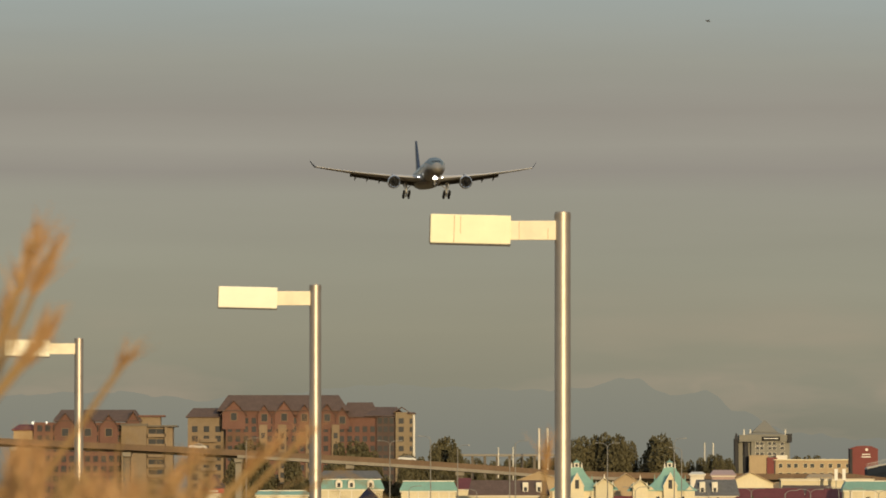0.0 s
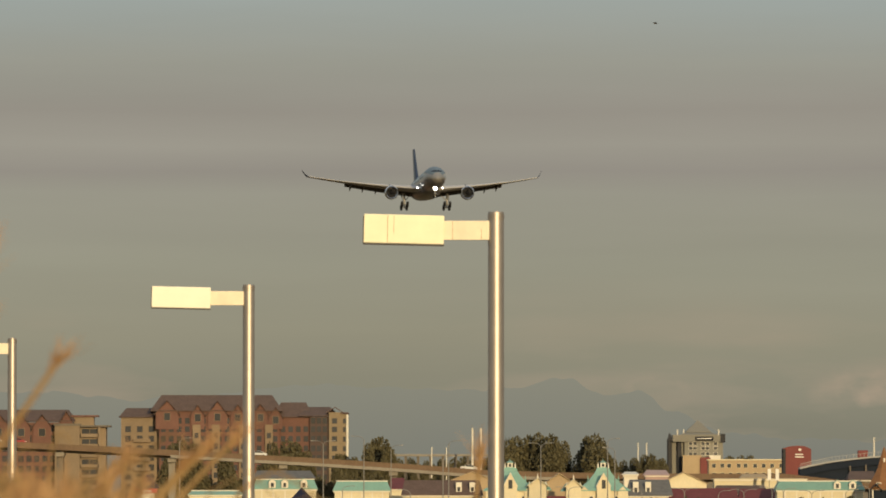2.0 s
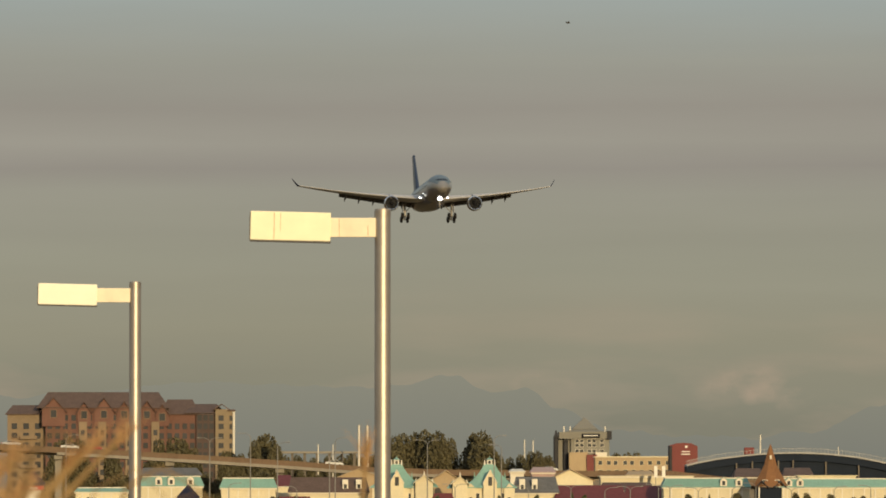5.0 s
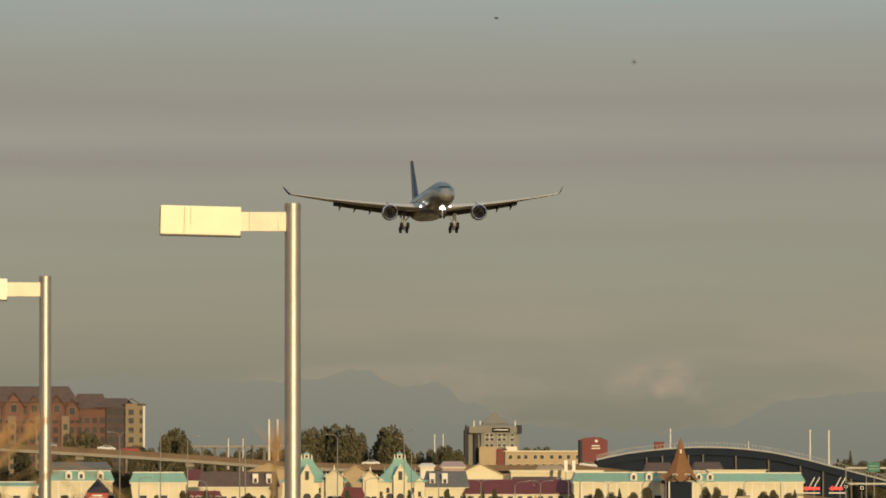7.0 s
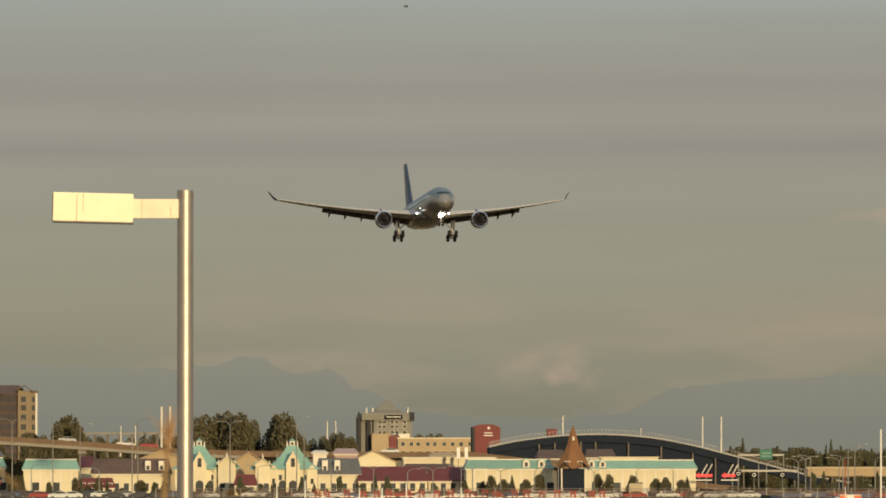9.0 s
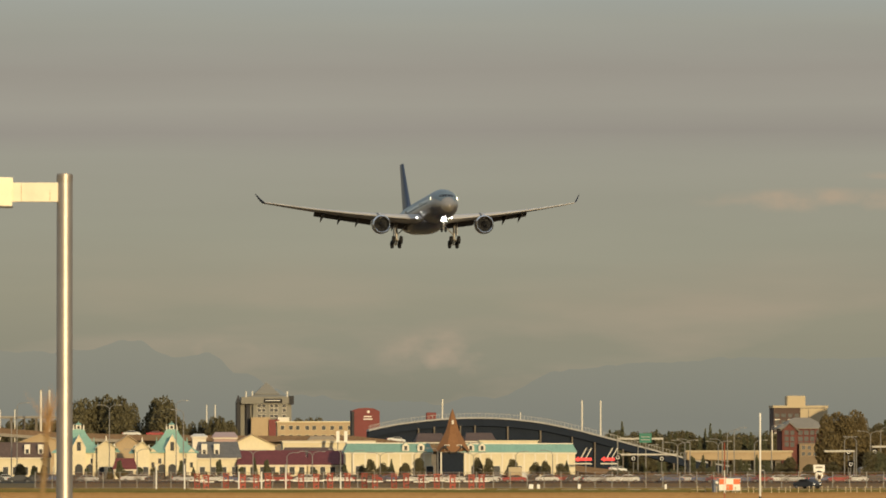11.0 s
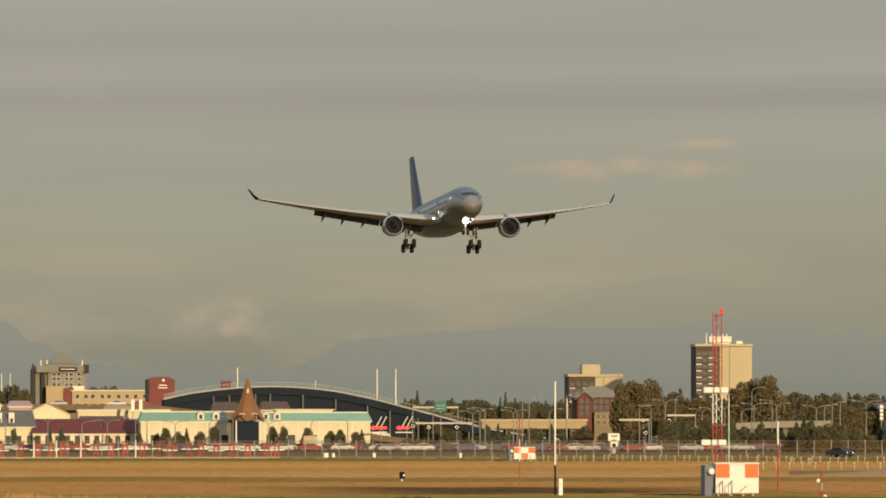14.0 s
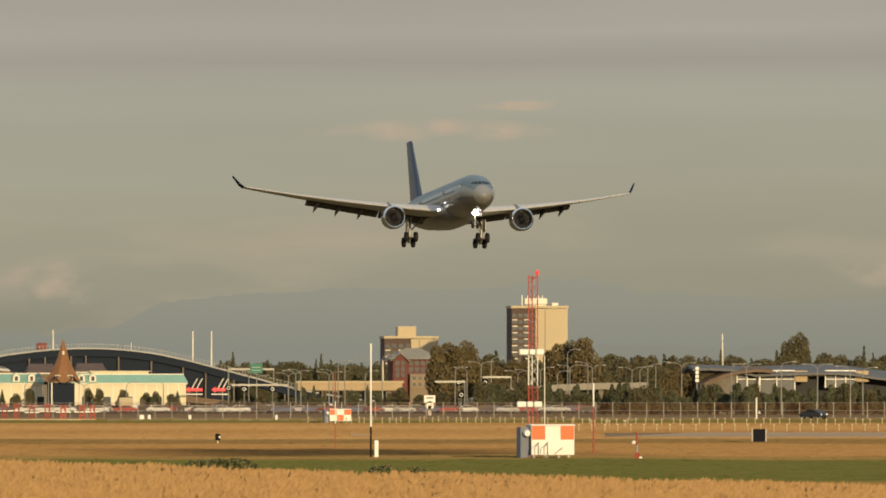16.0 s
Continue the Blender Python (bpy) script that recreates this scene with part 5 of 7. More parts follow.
def overpass():
    """The raised road behind the village, falling from one side to the other."""
    d = 2290
    r = thing("overpass", (0, d, 0), "long weathered concrete overpass on square piers", "overpass")
    line = DECK
    top, fas, par = BM(), BM(), BM()
    ring = []
    for b, e in line:
        x, z = bx(b, d), ez(e, d)
        ring.append([(x, 0, z), (x, 11, z), (x, 11, z - 0.9), (x, 8, z - 1.6), (x, 3, z - 1.6), (x, 0, z - 0.9)])
    loft(top, ring)
    part("deck", top, M["concrete_dark"], r, "stained concrete deck")
    for y0, y1 in ((-0.25, 0.05), (10.95, 11.25)):
        bm = BM()
        loft(bm, [[(bx(b, d), y0, ez(e, d) - 0.95), (bx(b, d), y1, ez(e, d) - 0.95), (bx(b, d), y1, ez(e, d) + 0.5), (bx(b, d), y0, ez(e, d) + 0.5)] for b, e in line])
        part("parapet", bm, M["parapet"], r, "brown stained concrete parapet")
    # the edge beam of the later spans, its sunlight put into paler concrete
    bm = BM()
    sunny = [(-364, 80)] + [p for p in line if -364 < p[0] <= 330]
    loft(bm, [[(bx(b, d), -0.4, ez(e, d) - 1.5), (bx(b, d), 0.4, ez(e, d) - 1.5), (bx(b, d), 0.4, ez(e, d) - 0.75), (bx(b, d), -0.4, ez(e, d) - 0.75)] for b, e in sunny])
    part("edge_beam", bm, M["concrete"], r, "concrete edge beam paled to look sunlit")
    for b in (-560, -362, -165, 30, 235, 430, 620, -760):
        e = deck_height(b)
        z, x = ez(e, d) - 1.5, bx(b, d)
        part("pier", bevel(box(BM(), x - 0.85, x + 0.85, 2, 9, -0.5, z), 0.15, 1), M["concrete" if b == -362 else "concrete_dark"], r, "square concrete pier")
        part("crosshead", bevel(box(BM(), x - 1.1, x + 1.1, 0.6, 10.4, z - 1.1, z + 0.02), 0.15, 1), M["concrete"], r)
    # grass bank under the low end
    bm = BM()
    loft(bm, [[(bx(b, d), -4, -0.3), (bx(b, d), 14, -0.3), (bx(b, d), 11, max(-0.1, ez(deck_height(b), d) - 1.7)), (bx(b, d), 0.3, max(-0.1, ez(deck_height(b), d) - 1.7))] for b in (420, 560, 720, 870, 1010, 1160)])
    part("bank", bm, M["concrete_dark"], r, "brown retaining bank")


DECK = [(-1100, 120), (-784, 101), (-474, 86), (-364, 80), (-224, 72), (-84, 64), (66, 54), (196, 44), (330, 40), (560, 38), (720, 38), (860, 22), (1010, 0), (1160, -20), (1280, -32.0)]


def deck_height(b):
    for (p, u), (q, v) in zip(DECK, DECK[1:]):
        if p <= b <= q:
            return u + (v - u) * (b - p) / (q - p)
    return DECK[0][1] if b < DECK[0][0] else -32.3


def arch_bridge():
    """The long humped bridge: a shallow curved deck with a pale rail over a dark flank."""
    d = 2750
    r = thing("arched_bridge", (0, d, 0), "long dark humped bridge with a pale railing", "bridge")
    crest = [(750, 52), (770, 57), (800, 63), (850, 70), (900, 74), (950, 75), (1000, 73), (1050, 67), (1090, 60), (1140, 48), (1190, 34), (1230, 24), (1270, 13), (1320, 1), (1400, -14), (1500, -26)]
    fine = []
    for (p, u), (q, v) in zip(crest, crest[1:]):
        n = 4
        fine += [(p + (q - p) * k / n, u + (v - u) * k / n) for k in range(n)]
    sm = [fine[0]] + [(b, (fine[max(0, i - 2)][1] + fine[i][1] + fine[min(len(fine) - 1, i + 2)][1]) / 3) for i, (b, e) in enumerate(fine)][1:]
    P = lambda b, e: (bx(b, d), ez(e, d))
    bm = BM()
    loft(bm, [[(P(b, e)[0], 0, P(b, e)[1]), (P(b, e)[0], 16, P(b, e)[1]), (P(b, e)[0], 16, P(b, e)[1] - 0.45), (P(b, e)[0], 0, P(b, e)[1] - 0.45)] for b, e in sm])
    part("deck", bm, M["rail_grey"], r, "pale deck edge")
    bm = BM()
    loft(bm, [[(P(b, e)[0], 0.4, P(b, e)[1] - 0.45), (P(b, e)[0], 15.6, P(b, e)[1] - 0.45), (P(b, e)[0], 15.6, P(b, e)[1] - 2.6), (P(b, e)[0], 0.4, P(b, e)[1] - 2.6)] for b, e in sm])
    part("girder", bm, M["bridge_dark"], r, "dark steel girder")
    # The flank's near-black colour paints the shade below the girder.
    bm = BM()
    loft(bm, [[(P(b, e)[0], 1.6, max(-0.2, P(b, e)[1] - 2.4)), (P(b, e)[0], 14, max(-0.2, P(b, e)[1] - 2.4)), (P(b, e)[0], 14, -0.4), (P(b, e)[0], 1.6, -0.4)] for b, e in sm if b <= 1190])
    part("flank", bm, M["bridge_dark"], r, "dark flank wall with shade put into its colour")
    for b in (838, 866, 912, 938, 996, 1054, 1110, 1150, 1200, 1240, 1290):
        e = next(v for u, v in sm if u >= b)
        part("pier", box(BM(), bx(b, d) - 0.2, bx(b, d) + 0.2, 0.3, 1.5, -0.3, ez(e, d) - 2.4), M["concrete_dark"], r, "slender grey pier")
    rail = mesh("rail_post", box(BM(), -0.06, 0.06, -0.06, 0.06, 0, 1.1), M["rail_grey"])
    for i, (b, e) in enumerate(sm[:-8]):
        for k in range(2):
            b2 = b + (sm[i + 1][0] - b) * k / 2
            e2 = e + (sm[i + 1][1] - e) * k / 2
            q = part("rail_post", rail, None, r)
            q.location = (bx(b2, d), 0.1, ez(e2, d) - 0.02)
    bm = BM()
    loft(bm, [[(P(b, e)[0], 0.02, P(b, e)[1] + z) for z in (1.05, 1.15)] + [(P(b, e)[0], 0.2, P(b, e)[1] + z) for z in (1.15, 1.05)] for b, e in sm])
    part("hand_rail", bm, M["rail_grey"], r, "pale hand rail")
    part("sign_block", bevel(box(BM(), bx(854, d), bx(872, d), 8, 11, ez(70, d), ez(83, d)), 0.2, 1), M["red_clad"], r, "orange-red sign block")
    for b, top, low in ((880, 106, 60), (1127, 104, 44), (1160, 104, 36), (1018, 84, 70)):
        mast, X, Z = site("mast", b - 2, b + 2, 2800, "slender white upright steel mast", "mast", "white masts")
        part("pole", rod(BM(), (0, 0, -0.2), (0, 0, Z(top)), 0.32 if b != 1018 else 0.15, 0.2 if b != 1018 else 0.1, 10), M["white"], mast, "", True)


def tower_block(b0, b1, split, top, d, label, floors, cols, cap):
    r, X, Z = site("tower_block", b0, b1, d, label, "tower block", "tower blocks")
    # the left face's shade is painted by the darkened brick
    w = volume(r, X(b0), X(split), 0, 18, Z(top), "shaded_brick", label="brown brick face with balconies, shade put into its colour")
    p = volume(r, X(split), X(b1), -0.4, 18, Z(top) - 0.2, "tower_beige", label="blank beige concrete end")
    part("joint", box(BM(), X(split + (b1 - split) * 0.3) - 0.12, X(split + (b1 - split) * 0.3) + 0.12, -0.46, 0, 0, Z(top) - 0.4), M["concrete_dark"], p)
    part("parapet", box(BM(), X(b0) - 0.3, X(b1) + 0.3, -0.7, 18.3, Z(top), Z(top) + 0.9), M["tower_beige"], r)
    zs = [2.0 + (Z(top) - 3.6) * k / floors for k in range(floors)]
    windows(w, span(X(b0), X(split), cols), [z + 0.6 for z in zs], 1.7, 1.4, 0, "shaded_brick")
    slab_mesh = mesh("balcony", bevel(box(BM(), -1.0, 1.0, -0.9, 0, 0, 0.4), 0.03, 1), M["white"])
    for x in span(X(b0), X(split), cols)[::2]:
        for z in zs:
            q = part("balcony", slab_mesh, None, w)
            q.location = (x, 0, z - 0.5)
    for u0, u1, t, mat in cap:
        part("penthouse", bevel(box(BM(), X(u0), X(u1), 4, 13, Z(top) + 0.5, Z(t)), 0.3, 1), M[mat], r)
    return r, X, Z


def east_side():
    tower_block(1466, 1561, 1513, 91, 3500, "brown brick and beige mid-rise block with balconies", 8, 4, ((1491, 1524, 113, "tower_beige"),))
    r, X, Z = tower_block(1691, 1790, 1733, 145, 3400, "tall brown brick and beige tower block with rooftop masts", 13, 4, ((1726, 1754, 160, "white"), (1764, 1776, 155, "white")))
    for b in (1712, 1722, 1733, 1741, 1748):
        part("aerial", rod(BM(), (X(b), 5, Z(147)), (X(b), 5, Z(168)), 0.25, 0.2, 6), M["white"], r)
    part("dish_screen", bevel(box(BM(), X(1716), X(1756), 3.2, 4, Z(152), Z(163)), 0.2, 1), M["white"], r, "white rooftop aerial screens")
    # brick house with a pale hipped roof
    r, X, Z = site("brick_house", 1476, 1566, 2450, "red brick building with a pale hipped roof and beige base", "building")
    w = volume(r, X(1480), X(1562), 0, 14, Z(54), "red_brick")
    part("roof", frustum(BM(), X(1473), X(1566), -1, 15, Z(54), Z(74), 5, 7), M["concrete"], r)
    part("front_gable", tri_wall(BM(), X(1480), X(1506), -1.4, 2, 0, Z(50), Z(63)), M["red_brick"], r)
    part("front_gable_roof", gable(BM(), X(1476), X(1510), -2, 5, Z(51), Z(66)), M["concrete"], r)
    windows(w, span(X(1508), X(1560), 5), [Z(k) for k in (22, 32, 43)], 1.2, 1.2, 0, "red_brick")
    windows(r, [X(1488), X(1498)], [Z(k) for k in (22, 32, 43)], 1.1, 1.2, -1.45, "red_brick")
    part("base", box(BM(), X(1510), X(1566), -2, 0.1, 0, Z(28)), M["apt_tan"], r, "beige lower storey")
    windows(r, span(X(1512), X(1564), 5), [Z(6), Z(17)], 1.0, 1.0, -2, "tan")
    # concrete viaduct in front of the wood
    r, X, Z = site("viaduct", 1310, 1500, 2050, "pale concrete viaduct wall", "viaduct")
    part("beam", bevel(box(BM(), X(1312), X(1498), 0, 9, Z(-2), Z(14)), 0.2, 1), M["tan"], r)
    part("edge", box(BM(), X(1310), X(1500), -0.4, 0.2, Z(12), Z(15.5)), M["tower_beige"], r)
    for b in (1322, 1360, 1398, 1436, 1474, 1494):
        part("pier", box(BM(), X(b) - 0.6, X(b) + 0.6, 1, 8, -0.3, Z(-2)), M["concrete_dark"], r)
    r, X, Z = site("viaduct", 1630, 1930, 2000, "low curved concrete ramp", "viaduct")
    bm = BM()
    loft(bm, [[(X(b), 0, Z(e)), (X(b), 8, Z(e)), (X(b), 8, Z(e) - 1.4), (X(b), 0, Z(e) - 1.4)] for b, e in ((1620, -16), (1660, -5), (1710, 4), (1770, 9), (1840, 12), (1930, 13))])
    part("beam", bm, M["concrete"], r)
    for b in (1680, 1730, 1790, 1850, 1910):
        part("pier", box(BM(), X(b) - 0.5, X(b) + 0.5, 1, 7, -0.3, Z(6 if b > 1700 else -6)), M["concrete_dark"], r)


def station():
    """The modern station: a swept dark roof on steel frames with glazed bays and tan panels."""
    d = 1720
    r, X, Z = site("station_building", 2016, 2400, d, "modern station with a swept dark metal roof and glazed bays", "station")
    roofline = [(2010, 44), (2040, 45), (2080, 43), (2120, 42), (2180, 44), (2240, 46), (2290, 44), (2330, 38), (2380, 32), (2440, 30)]
    bm = BM()
    loft(bm, [[(X(b), -1.5, Z(e) - 1.6 if b > 2080 else Z(e) - 0.7), (X(b), 7, Z(e)), (X(b), 16, Z(e) - 1), (X(b), 16, Z(e) - 1.5), (X(b), 7, Z(e) - 0.5), (X(b), -1.5, Z(e) - 2.0 if b > 2080 else Z(e) - 1.1)] for b, e in roofline])
    part("roof", bm, M["grey_roof"], r, "swept dark grey metal roof", True)
    bm = BM()
    loft(bm, [[(X(b), -3, Z(e)), (X(b), 3, Z(e) + 0.6), (X(b), 3, Z(e)), (X(b), -3, Z(e) - 0.45)] for b, e in ((2022, 8), (2040, 18), (2065, 27), (2095, 33), (2122, 36), (2150, 34))])
    part("canopy", bm, M["parapet"], r, "curved brown canopy edge", True)
    bm = BM()
    loft(bm, [[(X(b), -2, Z(e)), (X(b), 2, Z(e)), (X(b), 2, -0.2), (X(b), -2, -0.2)] for b, e in ((2022, 7), (2040, 16), (2065, 25), (2085, 29))])
    part("wall", bm, M["concrete_dark"], r, "brown rendered side wall")
    volume(r, X(2150), X(2420), 4, 14, Z(24), "hotel_dark")
    for b0, b1, lo in ((2128, 2192, -8), (2246, 2300, 4), (2090, 2126, -6)):
        g = part("glazing", box(BM(), X(b0), X(b1), 0.4, 0.7, Z(lo), Z(33 if b0 > 2100 else 26)), M["pane"], r, "dark glazed bay")
        n = 3 if b0 > 2200 else 2
        for k in range(n + 1):
            x = X(b0) + (X(b1) - X(b0)) * k / n
            part("mullion", box(BM(), x - 0.1, x + 0.1, 0.1, 0.5, Z(lo), Z(34 if b0 > 2100 else 27)), M["panel_white"], g)
        part("transom", box(BM(), X(b0), X(b1), 0.15, 0.45, Z(33 if b0 > 2100 else 26), Z(35 if b0 > 2100 else 28)), M["panel_white"], g)
        part("transom", box(BM(), X(b0), X(b1), 0.15, 0.45, Z(18), Z(19.5)), M["panel_white"], g)
    for b0, b1 in ((2192, 2214), (2300, 2322)):
        part("panel", bevel(box(BM(), X(b0), X(b1), -0.2, 3, Z(14), Z(34)), 0.06, 1), M["tan"], r, "tan wall panel")
    part("portal", box(BM(), X(2127), X(2130), -1, 0, -0.2, Z(36)), M["panel_white"], r, "white portal post")
    stair, X2, Z2 = site("sign_tower", 2014, 2024, 1700, "tall stacked white sign panel tower", "sign")
    for k in range(4):
        part("panel", bevel(box(BM(), X2(2016), X2(2022), -0.2, 0.2, Z2(14 + 7 * k), Z2(19.5 + 7 * k)), 0.03, 1), M["panel_white"], stair)
    part("post", rod(BM(), (0, 0.25, -0.2), (0, 0.25, Z2(44)), 0.12), M["pole_grey"], stair)


apartment_main()
apartment_side()
village()
hotel()
overpass()
arch_bridge()
east_side()
station()


# ---- trees ----
rng = random.Random(4)


def leaf_clumps(bm, centre, radii, n, size):
    """Many small bent leaf clumps in a lumpy ball."""
    for _ in range(n):
        while True:
            p = Vector((rng.uniform(-1, 1), rng.uniform(-1, 1), rng.uniform(-1, 1)))
            if 0.25 < p.length < 1:
                break
        p = p.normalized() * (0.55 + 0.45 * p.length)
        c = Vector(centre) + Vector((p.x * radii[0], p.y * radii[1], p.z * radii[2]))
        a = Vector((rng.gauss(0, 1), rng.gauss(0, 1), rng.gauss(0, 0.6))).normalized()
        b = a.cross(Vector((rng.gauss(0, 1), rng.gauss(0, 1), rng.gauss(0, 1)))).normalized()
        s = size * rng.uniform(0.6, 1.4)
        q = [bm.verts.new(c + a * s), bm.verts.new(c + b * s * 0.7), bm.verts.new(c - a * s), bm.verts.new(c - b * s * 0.7 + a.cross(b) * s * 0.5)]
        bm.faces.new((q[0], q[1], q[2]))
        bm.faces.new((q[0], q[2], q[3]))


def make_tree(kind, h, w, seed):
    rng.seed(seed)
    label, leaf, cat = {"broad": ("tall broad-leaved tree with a dense dark crown", "leaf", "tree"), "conifer": ("dark green pointed conifer tree", "leaf_dark", "tree"),
                        "autumn": ("broad-leaved tree with yellowing leaves", "leaf_autumn", "tree"), "shrub": ("low dark green roadside shrub", "leaf_dark", "shrub")}[kind]
    root = thing(kind + "_tree" if kind != "shrub" else "shrub", (0, 0, -500), label, cat)
    wood, crown = BM(), BM()
    rod(wood, (0, 0, -0.3), (0.1, 0, h * 0.75), w * 0.04 + 0.08, w * 0.012, 7)
    if kind == "conifer":
        for k in range(11):
            f = k / 10
            leaf_clumps(crown, (0, 0, h * (0.12 + 0.86 * f)), (w * 0.5 * (1 - f) + 0.25, w * 0.5 * (1 - f) + 0.25, h * 0.07), int(190 * (1 - f) + 40), 0.30)
            a = rng.uniform(0, 6.28)
            rod(wood, (0, 0, h * (0.1 + 0.75 * f)), (w * 0.4 * (1 - f) * math.cos(a), w * 0.4 * (1 - f) * math.sin(a), h * (0.12 + 0.75 * f)), 0.06, 0.02, 5)
    else:
        n = 13 if kind != "shrub" else 6
        for k in range(n):
            a, f = rng.uniform(0, 6.28), rng.uniform(0.16, 0.84)
            lean = w * (0.34 * math.sin(math.pi * min(1, f * 0.92 + 0.16))) * rng.uniform(0.35, 1.15)
            c = Vector((lean * math.cos(a), lean * math.sin(a), h * f))
            rr = w * rng.uniform(0.15, 0.27)
            leaf_clumps(crown, c, (rr, rr, rr * h / w * rng.uniform(0.6, 0.95)), 260, 0.07 * w ** 0.5 + 0.04)
            rod(wood, (0, 0, h * f * 0.6), c, 0.05 + w * 0.008, 0.02, 5)
        leaf_clumps(crown, (rng.uniform(-0.1, 0.1) * w, 0, h * 0.86), (w * 0.18, w * 0.18, h * 0.13), 220, 0.07 * w ** 0.5 + 0.04)
        leaf_clumps(crown, (0, 0, h * 0.48), (w * 0.34, w * 0.34, h * 0.36), 900, 0.085 * w ** 0.5 + 0.05)
    part("trunk", wood, M["bark"], root)
    part("crown", crown, M[leaf], root)
    return root


def trees():
    """One tree of each build, then copies; each has its unit size in metres, and copies are scaled to their site."""
    kinds = {"broad": [make_tree("broad", 10, 8, s) for s in (11, 12, 13)], "conifer": [make_tree("conifer", 10, 4.5, s) for s in (21, 22)],
             "autumn": [make_tree("autumn", 10, 8, s) for s in (31, 32)], "shrub": [make_tree("shrub", 3, 3.4, s) for s in (41, 42)]}
    used = set()
    pick = random.Random(8)

    def put(kind, b, top, width, d):
        src = pick.choice(kinds[kind])
        h, w = max(1.2, ez(top, d)), width * d / F * (1.0 if kind in ('conifer', 'shrub') else 1.55)
        base = {"broad": (10.6, 7.2), "conifer": (10.4, 4.8), "autumn": (10.6, 7.2), "shrub": (3.3, 3.4)}[kind]
        sx, sz = w / base[1], h / base[0]
        m = pose(bx(b, d), d, 0, 0, 0, pick.uniform(0, 360))
        if src in used:
            ob = copy_thing(src, m)
        else:
            ob = src
            used.add(src)
            ob.matrix_basis = m
        ob.scale = (sx, sx, sz)
        tagged(ob, group={"shrub": "shrubs along the road"}.get(kind, "trees round the town"))

    # the big dark pair behind the gate houses
    for b, top, w in ((232, 114, 34), (252, 119, 38), (272, 117, 36), (290, 124, 40), (312, 119, 38), (328, 110, 28)):
        put("broad", b, top, w, 2420 + pick.uniform(-15, 15))
    for b, top, w in ((374, 115, 34), (388, 123, 40), (402, 116, 34), (392, 98, 52)):
        put("broad", b, top, w, 2420 + pick.uniform(-15, 15))
    for b, top, w in ((352, 66, 20), (436, 72, 26), (452, 78, 26), (470, 84, 26), (488, 82, 26), (504, 74, 24), (420, 76, 22), (644, 80, 30), (660, 82, 26), (626, 78, 24), (700, 58, 26), (715, 60, 24)):
        put("broad", b, top, w, 2480 + pick.uniform(-20, 20) if b < 600 else 3950)
    for b, top, w in ((4, 114, 46), (-12, 104, 32), (20, 104, 30), (-60, 82, 30), (-40, 80, 26)):
        put("broad", b, top, w, 2550 + pick.uniform(-20, 20))
    for b, top, w in ((-345, 112, 40), (-325, 106, 34), (-362, 104, 34), (-185, 108, 36), (-160, 112, 44), (-142, 104, 34), (-120, 92, 26), (-265, 96, 30), (-66, 86, 26)):
        put("broad", b, top, w, 2390)
    for b, top, w in ((-250, 40, 60), (-200, 36, 60), (-300, 42, 60), (-150, 38, 60), (-60, 36, 50), (0, 34, 50), (60, 36, 50), (120, 34, 40)):
        put("broad", b, top, w, 2400)
    b = 30
    while b < 225:
        put("broad", b, 74 + pick.uniform(-10, 8), pick.uniform(22, 34), 2960 + pick.uniform(-20, 20))
        b += pick.uniform(11, 18)
    # scrub under the overpass
    b = -120
    while b < 215:
        put("broad", b, 40 + pick.uniform(-8, 8), pick.uniform(24, 34), 2335 + pick.uniform(-8, 8))
        b += pick.uniform(14, 22)
    # long wood on the skyline
    b = 1176
    while b < 1480:
        put(pick.choice(("broad", "conifer", "broad", "conifer")), b, 42 + pick.uniform(-6, 12), pick.uniform(22, 34), 2880 + pick.uniform(-50, 50))
        b += pick.uniform(8, 13)
    b = 1180
    while b < 1490:
        put("broad", b, 48 + pick.uniform(-8, 8), pick.uniform(26, 40), 2960 + pick.uniform(-30, 30))
        b += pick.uniform(9, 14)
    b = 1615
    while b < 2420:
        put(pick.choice(("broad", "broad", "conifer")), b, 62 + pick.uniform(-8, 9), pick.uniform(28, 44), 3050 + pick.uniform(-50, 50))
        b += pick.uniform(12, 19)
    put("conifer", 1198, 66, 24, 2860)
    put("broad", 1190, 58, 26, 2870)
    put("conifer", 1354, 64, 20, 2870)
    put("conifer", 1345, 54, 20, 2860)
    for b in range(1322, 1500, 19):
        put(pick.choice(("broad", "conifer", "shrub")), b, 2 + pick.uniform(-8, 12), pick.uniform(12, 20), 1995)
    # tall trees beside the tower block
    for b, top, w in ((1560, 86, 34), (1576, 90, 40), (1596, 84, 40), (1612, 94, 34), (1622, 82, 26), (1586, 60, 50)):
        put("autumn", b, top, w, 2260 + pick.uniform(-10, 10))
    for b, top, w in ((1758, 76, 30), (1775, 88, 40), (1796, 98, 44), (1818, 100, 40), (1832, 72, 34), (1806, 60, 60), (1846, 50, 30), (1742, 60, 30)):
        put(pick.choice(("broad", "broad", "autumn")), b, top, w, 2200 + pick.uniform(-10, 10))
    for b, top, w in ((1650, 56, 30), (1668, 46, 24), (1692, 58, 40), (1716, 56, 36), (1735, 48, 30), (1680, 40, 40)):
        put(pick.choice(("broad", "autumn")), b, top, w, 2280)
    for b, top, w in ((1902, 52, 30), (1918, 66, 36), (1936, 64, 36), (1950, 54, 26)):
        put("broad", b, top, w, 2150)
    for b, top, w in ((2172, 96, 26), (2184, 106, 28), (2196, 114, 30), (2206, 104, 26), (2190, 78, 46)):
        put("broad", b, top, w, 2300)
    put("conifer", 2061, 72, 20, 2250)
    put("broad", 2088, 66, 30, 2260)
